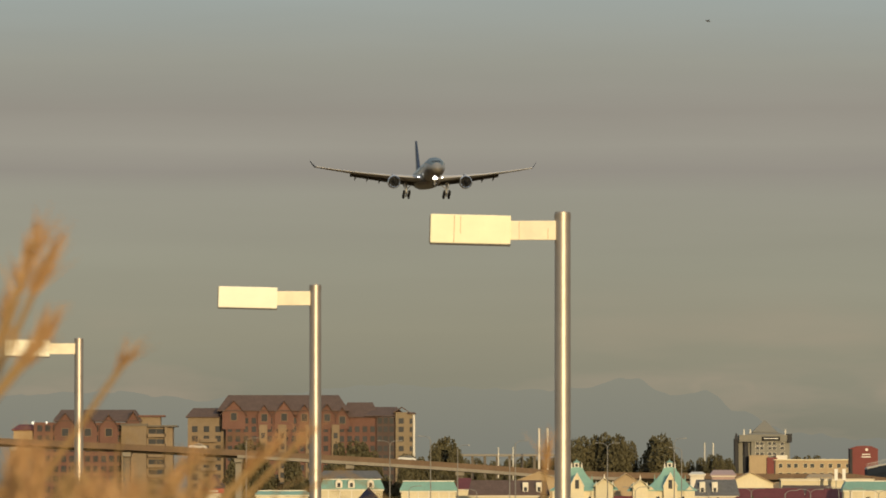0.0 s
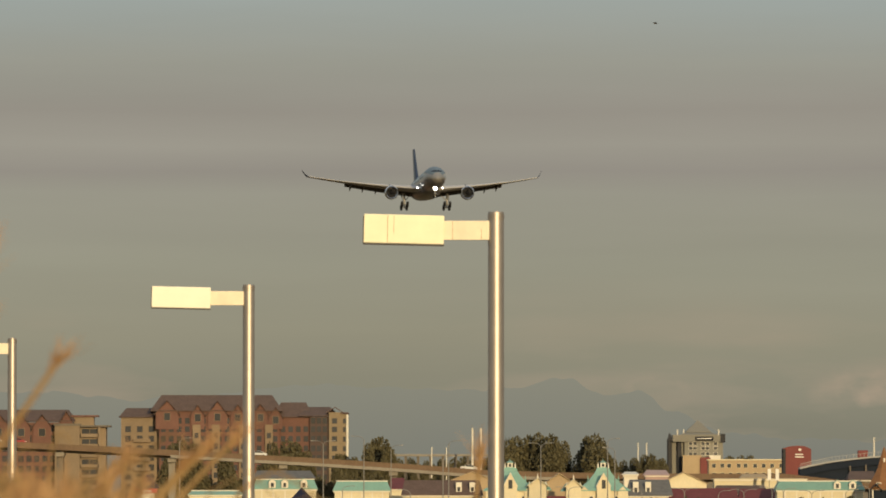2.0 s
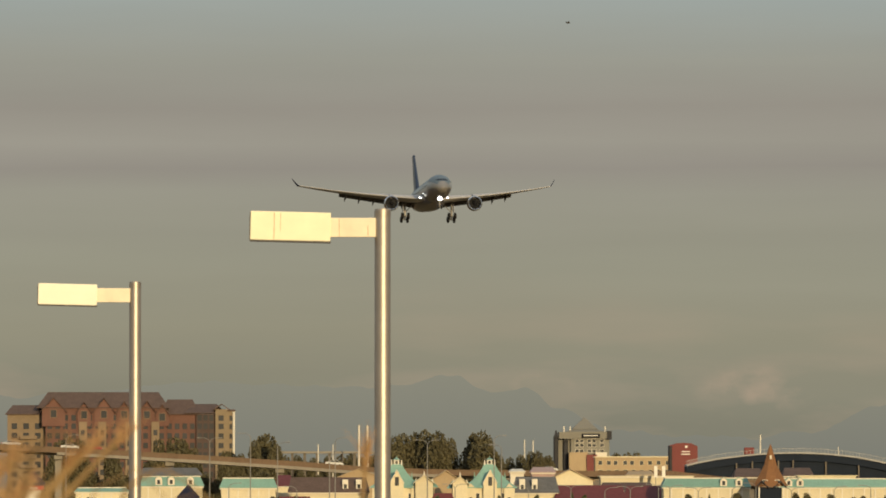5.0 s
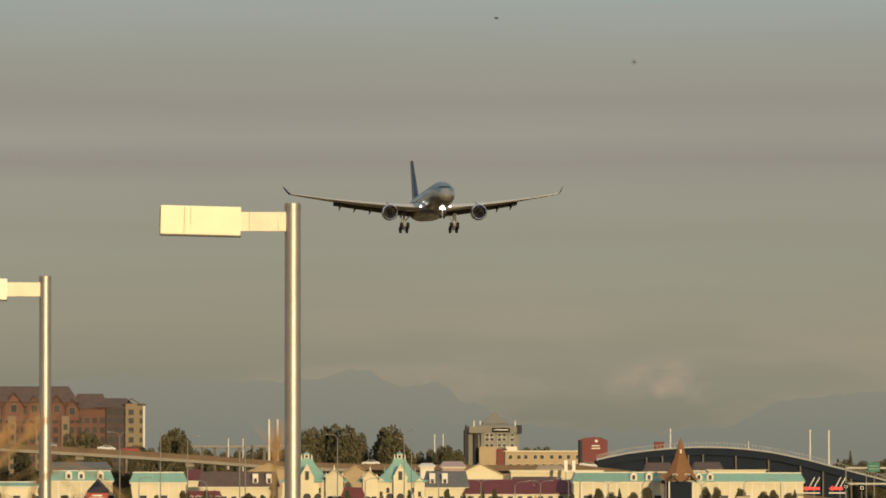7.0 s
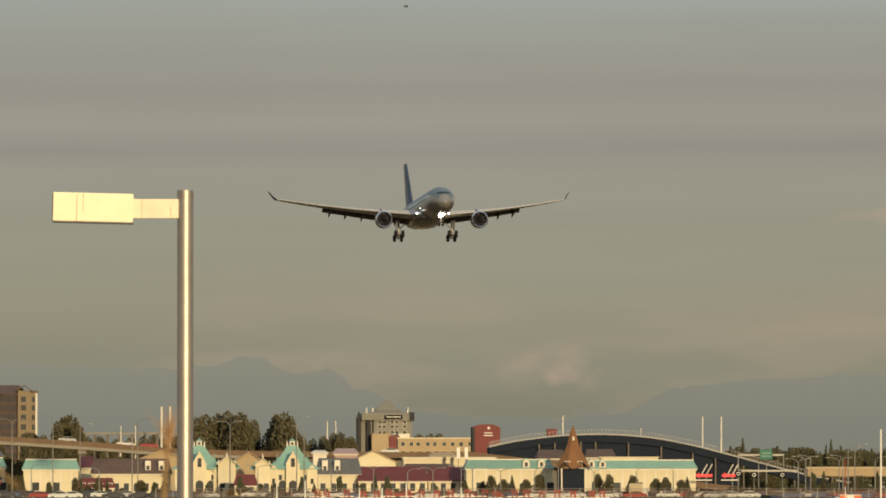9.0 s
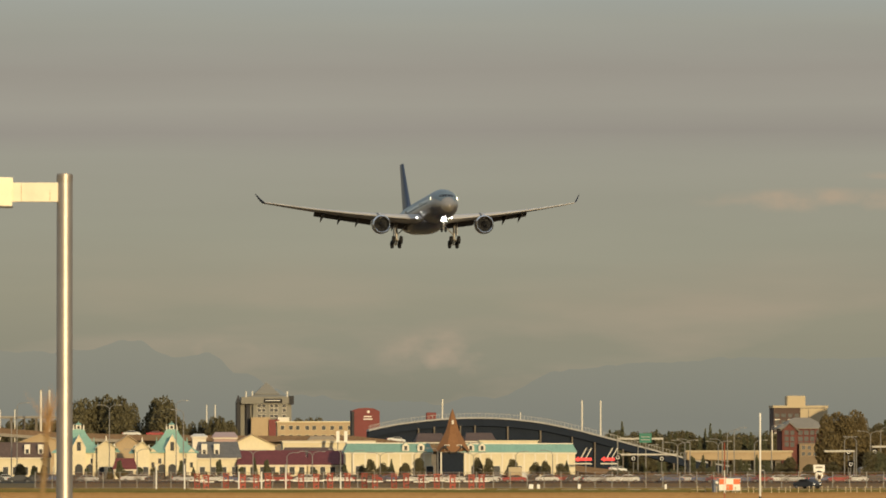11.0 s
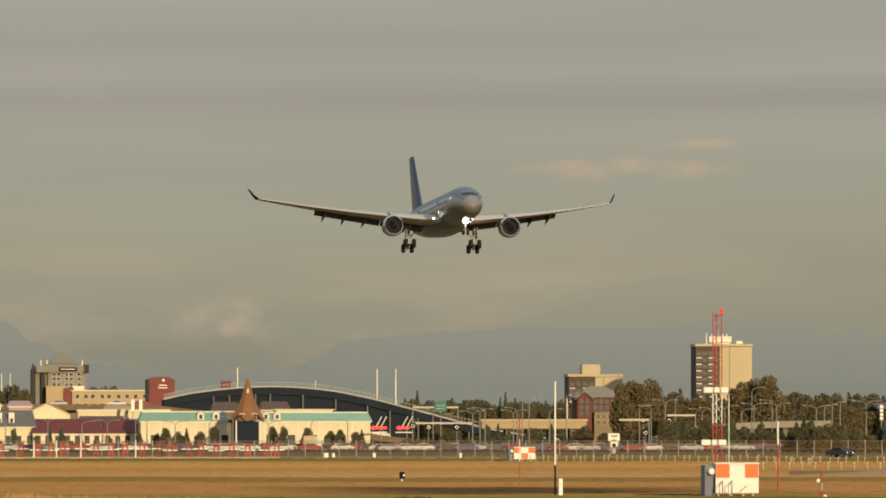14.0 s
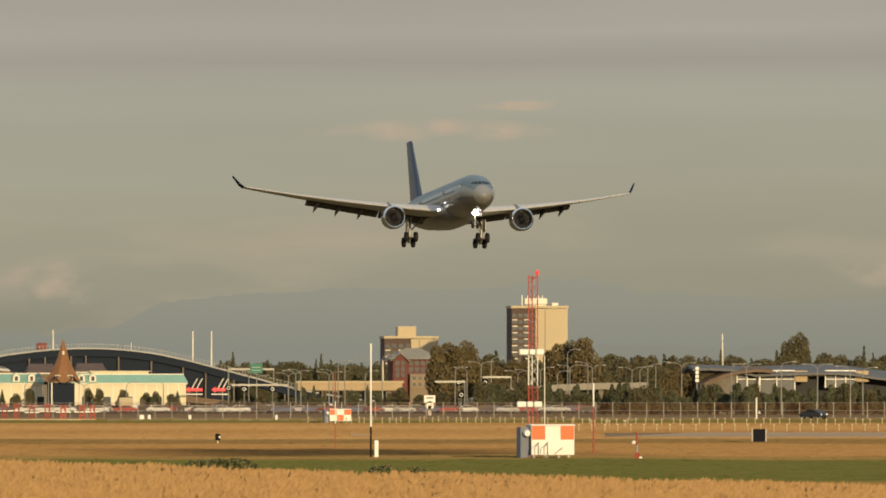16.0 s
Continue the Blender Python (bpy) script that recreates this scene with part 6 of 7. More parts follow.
    put("conifer", 2314, 78, 22, 2260)
    put("conifer", 2330, 66, 22, 2260)
    b = 1860
    while b < 2420:
        put(pick.choice(("broad", "autumn", "autumn", "broad", "conifer")), b, 42 + pick.uniform(-10, 14), pick.uniform(22, 40), 2330 + pick.uniform(-60, 60))
        b += pick.uniform(9, 15)
    b = 1960
    while b < 2060:
        put("autumn", b, 30 + pick.uniform(-10, 26), pick.uniform(24, 34), 1900 + pick.uniform(-10, 30))
        b += pick.uniform(10, 15)
    # dark shrubs and young trees before the village
    b = -330
    while b < 720:
        if pick.random() < 0.75:
            put(pick.choice(("broad", "shrub", "shrub", "conifer")), b, -12 + pick.uniform(-12, 16), pick.uniform(9, 18), 2030 + pick.uniform(-30, 20))
        b += pick.uniform(10, 28)
    # young trees and shrubs along the road
    for b in (738, 754, 775, 790, 812, 838, 944, 962, 1004, 1042, 1064, 1090, 1100):
        put("conifer" if pick.random() < 0.25 else "broad", b, 2 + pick.uniform(-10, 6), pick.uniform(12, 18), 2010 + pick.uniform(-10, 10))
    b = 1180
    while b < 1660:
        if pick.random() < 0.6:
            put(pick.choice(("conifer", "shrub", "broad")), b, -8 + pick.uniform(-12, 16), pick.uniform(14, 26), 1980 + pick.uniform(-20, 20))
        b += pick.uniform(12, 24)
    b = 1640
    while b < 2420:
        put(pick.choice(("shrub", "broad", "shrub", "conifer")), b, 5 + pick.uniform(-16, 16), pick.uniform(20, 40), 1690 + pick.uniform(-40, 5) if b > 1850 else 1850)
        b += pick.uniform(9, 17)
    for ks in kinds.values():
        for k in ks:
            if k not in used:
                for o in (*k.children_recursive, k):
                    bpy.data.objects.remove(o)


trees()


# ---- roads, cars and street furniture ----
slab("road", [(-400, 1740), (700, 1740), (700, 1870), (-400, 1870)], 0.05, M["asphalt"], "wide grey asphalt road and car park", "road")
slab("road_perimeter", [(bx(1880, 1378), 1378), (520, 1378), (520, 1398), (bx(1880, 1398), 1398)], 0.05, M["asphalt"], "narrow perimeter road", "road")
slab("runway", [(bx(1830, 880), 868), (520, 700), (560, 1000), (bx(2010, 960), 960)], 0.06, material("runway_concrete", (0.42, 0.285, 0.17), 0.95, 0, 0.12, 0.6, spec=0.02), "pale grey runway end", "runway")


def car_data(colour):
    prof = [(-2.2, 0.35), (-2.25, 0.75), (-2.05, 0.95), (-1.25, 1.02), (-0.65, 1.45), (0.75, 1.48), (1.55, 1.05), (2.15, 0.98), (2.25, 0.6), (2.2, 0.35)]
    body = BM()
    loft(body, [[(x, y * k, z) for x, z in prof] for y, k in ((-0.85, 1), (0.85, 1))])
    bmesh.ops.bevel(body, geom=list(body.edges), offset=0.06, segments=1, affect="EDGES")
    glass = BM()
    loft(glass, [[(x, y, z) for x, z in ((-1.2, 1.03), (-0.62, 1.4), (0.72, 1.42), (1.45, 1.06))] for y in (-0.875, 0.875)])
    return mesh("body", body, M[colour]), mesh("window_band", glass, M["pane"])




def car(colour, x, y, face=1, label=""):
    """face 1: nose to the right."""
    if colour not in CARS:
        CARS[colour] = car_data(colour)
    name = colour.split("_")[1]
    root = thing("car", (x, y, 0.05), label or name + " saloon car on the road by the outlet village", "car", "cars on the road", turn=0 if face > 0 else 180)
    bm_, gm = CARS[colour]
    b = part("body", bm_, None, root)
    part("window_band", gm, None, b)
    for wx in (-1.35, 1.4):
        for wy in (-0.78, 0.78):
            w = part("wheel", WHEEL[0], None, root)
            w.location = (wx, wy, 0.32)
            part("rim", WHEEL[1], None, w)
    for wy in (-0.6, 0.6):
        h = part("headlight", LIGHTS[0], None, root)
        h.location = (2.2, wy, 0.72)
        h = part("tail_light", LIGHTS[1], None, root)
        h.location = (-2.2, wy, 0.8)
    return root


CARS = {}
WHEEL = (mesh("wheel", lathe(BM(), [(-0.1, 0.2), (-0.1, 0.32), (0.1, 0.32), (0.1, 0.2), (-0.1, 0.2)], 14, "Y"), M["tyre"]), mesh("rim", lathe(BM(), [(-0.09, 0.01), (-0.105, 0.2), (0.105, 0.2), (0.09, 0.01)], 10, "Y"), M["rim"]))
LIGHTS = (mesh("headlight", bevel(box(BM(), -0.06, 0.06, -0.13, 0.13, -0.06, 0.06), 0.02, 1), M["head_lamp"]), mesh("tail_light", bevel(box(BM(), -0.06, 0.06, -0.14, 0.14, -0.08, 0.08), 0.03, 1), M["tail_red"]))
pk = random.Random(12)
COLOURS = ["car_white", "car_dark", "car_dark", "car_dark", "car_red", "car_silver", "car_dark", "car_blue", "car_blue"]
b = -700.0
while b < 2050:
    d = pk.choice((1760, 1790, 1820, 1850))
    if not 250 < b < 480 or pk.random() < 0.6:
        car(pk.choice(COLOURS), bx(b, d), d, pk.choice((1, -1)))
    b += pk.uniform(12, 32)
b = 640.0
while b < 1900:
    d = pk.choice((1752, 1775, 1805))
    car(pk.choice(("car_white", "car_silver", "car_dark", "car_dark", "car_red", "car_blue")), bx(b, d), d, pk.choice((1, -1)), "parked car in the row behind the airfield fence")
    b += pk.uniform(14, 34)
for b, c in ((900, "car_white"), (958, "car_white"), (1150, "car_silver"), (1176, "car_white"), (-10, "car_white"), (700, "car_white")):
    car(c, bx(b, 1745), 1745, 1, "white car parked behind the airfield fence")
moving = [(car("car_white", 0, 0, 1, "white car driving down the overpass"), -434.0, 112), (car("car_white", 0, 0, 1, "white van-like car driving down the overpass"), -64.0, 114),
          (car("car_white", 0, 0, 1, "white car driving down the overpass"), -902.0, 112), (car("car_silver", 0, 0, 1, "silver car driving down the overpass"), -1005.0, 112), (car("car_red", 0, 0, 1, "red car driving down the overpass"), -860.0, 112)]
patrol = car("car_dark", 0, 0, 1, "dark patrol car with lit lamps on the perimeter road")


def street_light(b, top, d, arms=2, reach=2.4, label=""):
    r, X, Z = site("street_light", b, b, d, label or "tall grey street light with curved arms", "street lamp", "street lights in the town")
    h = Z(top)
    part("pole", rod(BM(), (0, 0, -0.2), (0, 0, h - 0.8), 0.14, 0.09, 8), M["pole_grey"], r, "", True)
    for s in ((-1, 1) if arms == 2 else (arms,)):
        bm = BM()
        pts = [(0, h - 0.9), (s * reach * 0.15, h - 0.35), (s * reach * 0.5, h - 0.05), (s * reach, h)]
        for p, q in zip(pts, pts[1:]):
            rod(bm, (p[0], 0, p[1]), (q[0], 0, q[1]), 0.07, 0.07, 6)
        arm = part("arm", bm, M["pole_grey"], r)
        part("lamp_head", bevel(box(BM(), s * reach - 0.34, s * reach + 0.34, -0.13, 0.13, h - 0.10, h + 0.06), 0.04, 1), M["pole_grey"], arm)
    return r


for b, top, d, arms in ((-348, 105, 2000, 1), (-94, 100, 2000, 2), (-22, 108, 2000, -1), (26, 92, 2050, 1), (118, 72, 2000, 2), (291, 96, 2020, 2), (409, 104, 2020, 1), (422, 88, 2010, -1), (128, 100, 2100, 1),
                        (1296, 30, 1950, 2), (1309, 34, 1880, 2), (1318, 36, 1880, -1), (1375, 36, 1950, -1), (1384, 52, 1960, 1), (1396, 56, 1960, 1), (1368, 32, 1900, 2), (1432, 34, 1900, 1), (1462, 62, 2000, 1),
                        (1591, 40, 1950, 1), (1612, 40, 1900, -1), (1637, 50, 1950, 2), (1655, 58, 2000, 1), (1702, 34, 1900, 2), (1720, 36, 1900, -1), (1742, 40, 1850, 2), (1772, 34, 1900, 1), (1790, 72, 1950, 1), (1794, 44, 1900, 2),
                        (1826, 50, 1870, -1), (1834, 44, 1850, 2), (1904, 40, 1800, 2), (1918, 42, 1800, 1), (1932, 46, 1800, 1), (1946, 50, 1800, 1), (1992, 48, 1780, 2), (2080, 46, 1660, 1), (2106, 46, 1660, 2), (2168, 50, 1640, 1),
                        (2232, 46, 1640, 2), (2290, 42, 1640, -1), (2312, 40, 1640, 1), (1240, 26, 2000, 1), (1226, 30, 2000, -1), (872, 20, 1990, -1), (830, 14, 1990, 1), (720, 16, 1990, 2), (605, 12, 1990, 1), (700, 18, 2000, -1), (650, 14, 1990, 2), (770, 12, 2000, 2), (-60, 20, 1990, 1), (60, 14, 1990, -1), (200, 16, 1990, 1), (340, 18, 2000, 2), (470, 14, 1990, -1), (545, 16, 1990, 2), (935, 12, 1990, 2), (1010, 14, 1990, 1), (1075, 16, 1990, -1)):
    street_light(b, top, d, arms)
for b, d, h in ((2064, 2250, 100), (1463, 2100, 52)):
    r, X, Z = site("mast", b, b, d, "slender white upright steel mast", "mast", "white masts")
    part("pole", rod(BM(), (0, 0, -0.2), (0, 0, Z(h)), 0.25, 0.16, 8), M["white"], r, "", True)
for b0, top, low in ((170, 122, 40), (185, 122, 40), (98, 88, 60), (124, 88, 60), (463, 96, 60), (478, 96, 60)):
    r, X, Z = site("mast", b0, b0, 2850, "slender pale mast beside its twin", "mast", "pale masts")
    part("pole", rod(BM(), (0, 0, -0.2), (0, 0, Z(top)), 0.38 if b0 in (170, 185) else 0.2, 0.3 if b0 in (170, 185) else 0.16, 8), M["white"], r, "", True)
# road gantries with signs
for b0, b1, top, d, sg in ((1190, 1270, 38, 2100, (1228, 1250)), (1190, 1296, 10, 1960, ()), (1555, 1608, 16, 1950, ()), (1640, 1690, 24, 1950, ())):
    r, X, Z = site("sign_gantry", b0, b1, d, "steel road gantry over the carriageway", "gantry", "road gantries")
    for b in ((b1,) if not sg else (b0, b1)):
        part("post", rod(BM(), (X(b), 0, -0.2), (X(b), 0, Z(top)), 0.16, 0.14, 8), M["pole_grey"], r)
    part("beam", box(BM(), X(b0), X(b1), -0.2, 0.2, Z(top) - 0.4, Z(top)), M["pole_grey"], r)
    if sg:
        p = part("sign_panel", bevel(box(BM(), X(sg[0]), X(sg[1]), -0.4, -0.25, Z(top - 9), Z(top + 8)), 0.05, 1), M["sign_green"], r, "green direction sign")
        for k in (-4, 1):
            part("sign_bar", box(BM(), X(sg[0] + 3), X(sg[1] - 3), -0.46, -0.38, Z(top + k), Z(top + k + 1)), M["rail_grey"], p)
for b, e, d in ((1218, 6, 1950), (1268, 6, 1950), (1598, 18, 1960), (1644, 18, 1960), (1602, -4, 1920), (1190, 8, 1940)):
    r, X, Z = site("road_sign", b, b, d, "square dark road sign with a pale ring on a post", "sign", "road signs")
    part("post", rod(BM(), (0, 0, -0.2), (0, 0, Z(e)), 0.08), M["pole_grey"], r)
    s = part("plate", bevel(box(BM(), -0.62, 0.62, -0.14, -0.06, Z(e) - 1.25, Z(e) + 0.1), 0.03, 1), M["sign_dark"], r)
    part("ring", lathe(BM(), [(-0.16, 0.27), (-0.18, 0.28), (-0.18, 0.38), (-0.16, 0.39)], 14, "Y", (0, 0, Z(e) - 0.58)), M["panel_white"], s)
# white board sign and small cabinets by the road
r, X, Z = site("notice_board", 1536, 1556, 1620, "white square board with an arched foot by the road", "sign")
part("board", bevel(box(BM(), X(1536), X(1556), -0.1, 0.1, Z(-24), Z(-10)), 0.05, 1), M["panel_white"], r)
part("foot", lathe(BM(), [(-0.1, 0.02), (-0.1, 0.75), (0.1, 0.75), (0.1, 0.02)], 14, "Y", (0, 0, Z(-28))), M["panel_white"], r)
part("post", box(BM(), -0.3, 0.3, -0.1, 0.1, -0.1, Z(-28)), M["pole_grey"], r)
part("mark", box(BM(), X(1540), X(1552), -0.14, -0.08, Z(-16), Z(-13)), M["concrete"], r)
r, X, Z = site("delivery_van", 996, 1022, 1770, "white box van parked by the fence", "van")
vb = part("box_body", bevel(box(BM(), X(997), X(1021), 0, 2.2, 0.6, Z(-14)), 0.08, 1), M["tower_beige"], r)
part("cab", bevel(box(BM(), X(1019), X(1029), 0.1, 2.1, 0.5, Z(-24)), 0.2, 1), M["car_white"], r)
for x in (X(1001), X(1024)):
    w = part("wheel", WHEEL[0], None, r)
    w.location = (x, 0.1, 0.4)


# ---- airfield ----
def checker_shelter(b0, b1, top, d, label, legs=True):
    """Equipment shelter painted in orange and white squares, on short legs."""
    r, X, Z = site("equipment_shelter", b0, b1, d, label, "shelter", "checkered equipment shelters")
    x0, x1, z0, z1 = X(b0), X(b1), 0.28, Z(top)
    body = part("body", bevel(box(BM(), x0, x1, 0, 3.2, z0, z1), 0.03, 1), M["panel_white"], r, "white shelter body")
    part("roof", bevel(box(BM(), x0 - 0.06, x1 + 0.06, -0.07, 3.27, z1, z1 + 0.08), 0.02, 1), M["panel_white"], r)
    w, zm = (x1 - x0) / 3, (z0 + z1) / 2 + 0.05
    for k, lo in ((0, 1), (2, 1)) if legs else ((0, 1), (2, 1), (1, 0)):
        part("orange_square", box(BM(), x0 + k * w + 0.03, x0 + (k + 1) * w - 0.03, -0.012, 0.05, zm if lo else z0 + 0.05, z1 - 0.02 if lo else zm), M["shelter_orange"], body, "orange painted square")
    # blue-grey paints the shade on the shelter's end side
    part("end_wall", box(BM(), x0 - 0.65, x0 - 0.04, 0.5, 3.0, 0.05, z1 - 0.1), M["shade_blue"], r, "end cabinet with blue-grey shade put into its colour")
    part("vent", lathe(BM(), [(-0.12, 0.02), (-0.12, 0.16), (0.0, 0.24), (0.3, 0.24)], 12, "Y", (x0 - 0.25, 0.2, z1 - 0.5)), M["panel_white"], r, "", True)
    for x in (x0 + 0.2, x0 + 1.0, x1 - 1.0, x1 - 0.35):
        part("leg", box(BM(), x - 0.06, x + 0.06, 0.1, 0.25, -0.1, z0), M["pole_grey"], r)
    if legs:
        for x in (x0 + 0.15, x0 + 0.75):
            st = part("step_rail", rod(BM(), (x, -0.7, 0), (x, -0.65, 0.75), 0.025), M["pole_grey"], r)
            part("rail_bar", rod(BM(), (x, -0.65, 0.75), (x + 0.3, -0.05, 1.1), 0.025), M["pole_grey"], st)
            part("rail_bar", rod(BM(), (x + 0.3, -0.05, 1.1), (x + 0.3, -0.1, 0.2), 0.025), M["pole_grey"], st)
        part("brace", rod(BM(), (x0 + 1.5, -0.05, 0.35), (x0 + 2.0, -0.05, 0.75), 0.03), M["gear"], r)
    return r


def glide_mast():
    """Lattice mast painted red and white, with aerial boxes, behind the shelter."""
    d = 612
    r, X, Z = site("glide_mast", 1718, 1742, d, "red and white lattice aerial mast with white aerial boxes", "mast")
    legs = [(X(1721), 0), (X(1737), 0), (X(1729), 0.6)]
    levels = [(-124, "signal_red"), (-60, "signal_red"), (-10, "signal_red"), (8, "panel_white"), (72, "signal_red"), (204, None)]
    for (e0, mat), (e1, _) in zip(levels, levels[1:]):
        z0, z1 = max(0, Z(e0)), Z(e1)
        seg = BM()
        for x, y in legs:
            rod(seg, (x, y, z0), (x, y, z1), 0.035, 0.035, 6)
        s = part("mast_section", seg, M[mat], r, ("red" if mat == "signal_red" else "white") + " painted lattice section")
        n = max(2, int((z1 - z0) / 0.55))
        for k in range(n):
            a, c = z0 + (z1 - z0) * k / n, z0 + (z1 - z0) * (k + 1) / n
            for i in range(3):
                p, q = legs[i], legs[(i + 1) % 3]
                part("brace", rod(BM(), (*p, a), (*q, c), 0.016, 0.016, 4), M[mat], s)
    for e, b0, b1 in ((67, 1704, 1747), (-26, 1700, 1744)):
        for u0, u1 in ((b0, b0 + 16), (b0 + 18, b0 + 28), (b0 + 30, b1)):
            part("aerial_box", bevel(box(BM(), X(u0), X(u1), -0.35, 0.1, Z(e - 5), Z(e + 5)), 0.05, 1), M["panel_white"], r, "white aerial box")
    part("hoop", rod(BM(), (X(1721), 0, Z(200)), (X(1737), 0, Z(200)), 0.03), M["signal_red"], r)
    part("beacon", lathe(BM(), [(Z(204), 0.05), (Z(206), 0.11), (Z(211), 0.11), (Z(213), 0.03)], 10, "Z", (X(1736), 0, 0)), M["neon_red"], r, "red beacon lamp", True)
    part("side_pole", rod(BM(), (X(1750), 0.2, 0), (X(1750), 0.2, Z(60)), 0.03), M["panel_white"], r)


def striped_pole(b, top, d, bands, radius, label):
    r, X, Z = site("marker_pole", b, b, d, label, "pole", "airfield poles")
    for e0, e1, mat in bands:
        part("pole_section", rod(BM(), (0, 0, max(-0.1, Z(e0))), (0, 0, Z(e1)), radius, radius, 10), M[mat], r, "", True)
    return r, X, Z


checker_shelter(1726, 1802, -64, 598, "orange and white checkered equipment shelter on short legs")
checker_shelter(1369, 1407, -35, 1250, "small orange and white checkered equipment shelter", False)
glide_mast()
r, X, Z = striped_pole(1442, 82, 606, ((-130, -66, "sign_dark"), (-66, 82, "panel_white")), 0.06, "tall white pole with a dark foot")
part("cross_arm", rod(BM(), (X(1407), 0, Z(-80)), (0, 0, Z(-80)), 0.03), M["pole_grey"], r)
part("cross_end", rod(BM(), (X(1408), 0, Z(-84)), (X(1408), 0, Z(-75)), 0.04), M["pole_grey"], r)
part("cabinet", bevel(box(BM(), X(1448), X(1455), -0.2, 0.2, 0, Z(-90)), 0.02, 1), M["panel_white"], r, "small white cabinet")
striped_pole(1379, 40, 680, ((-110, -60, "orange"), (-60, -20, "panel_white"), (-20, 30, "orange")), 0.035, "thin red and white pole")
striped_pole(1836, 10, 640, ((-118, -30, "orange"), (-30, 12, "panel_white")), 0.06, "thin orange and white pole")
r, X, Z = striped_pole(1913, -75, 590, ((-127, -112, "orange"), (-98, -76, "orange"), (-112, -98, "gear")), 0.07, "small orange airfield lamp post")
for k in (-3, 3):
    part("leg", rod(BM(), (X(1913 + k), 0, -0.1), (X(1913 + k), 0, Z(-112)), 0.05), M["orange"], r)
    part("lamp", lathe(BM(), [(-0.15, 0.02), (-0.1, 0.12), (0.1, 0.12), (0.14, 0.02)], 10, "Y", (X(1913 + k * 2), 0, Z(-94 if k < 0 else -122))), M["panel_white"], r, "", True)
striped_pole(2124, -14, 1400, ((-52, -14, "panel_white"),), 0.13, "short white marker post")
r, X, Z = site("airfield_sign", 2116, 2142, 775, "dark airfield sign board with pale posts", "sign")
part("board", bevel(box(BM(), X(2118), X(2140), -0.1, 0.1, 0.08, Z(-70)), 0.03, 1), M["sign_dark"], r)
for b in (2116.5, 2140.5):
    part("post", box(BM(), X(b) - 0.04, X(b) + 0.04, -0.12, 0.12, -0.1, Z(-69)), M["pole_grey"], r)
r, X, Z = site("runway_lamp", 1165, 1177, 765, "dark airfield lamp on a white stem", "lamp")
part("stem", rod(BM(), (0, 0, -0.1), (0, 0, Z(-90)), 0.05), M["panel_white"], r)
part("lamp_body", bevel(box(BM(), -0.2, 0.22, -0.2, 0.2, Z(-90), Z(-78)), 0.06, 1), M["sign_dark"], r, "dark lamp body")
part("lens", lathe(BM(), [(-0.26, 0.02), (-0.26, 0.08), (-0.18, 0.1)], 10, "Y", (0.14, 0, Z(-84))), M["panel_white"], r)
for b, w in ((1037, 8), (1050, 5), (1122, 5), (1275, 4)):
    r, X, Z = site("cable_cabinet", b, b, 1385, "small white cabinet in the grass", "cabinet", "white cabinets")
    part("body", bevel(box(BM(), -w * 0.042, w * 0.042, 0, 0.5, -0.05, 0.75), 0.05, 1), M["panel_white"], r)


def approach_lights():
    """Rows of low approach lamps on thin stems before the runway."""
    stem = mesh("stem", rod(BM(), (0, 0, -0.1), (0, 0, 0.7), 0.05, 0.05, 6), M["tower_beige"])
    cap = mesh("lamp_head", bevel(box(BM(), -0.11, 0.11, -0.08, 0.08, 0.7, 0.86), 0.03, 1), M["tower_beige"])
    q = random.Random(5)
    spots = []
    for b in range(1330, 1800, 13):
        spots.append((b + q.uniform(-4, 4), 1235 + q.uniform(-25, 25)))
    for b in range(1800, 2350, 16):
        spots.append((b + q.uniform(-4, 4), 1150 + q.uniform(-10, 50)))
    for b in range(1810, 2360, 23):
        spots.append((b, 985))
    for b in (1832, 1838, 1858, 1864, 1890, 1893):
        spots.append((b, 1110))
    for b, d in spots:
        r = thing("approach_lamp", (bx(b, d), d, 0), "low white approach lamp on a thin stem", "lamp", "approach lamps")
        part("stem", stem, None, r)
        part("lamp_head", cap, None, r)


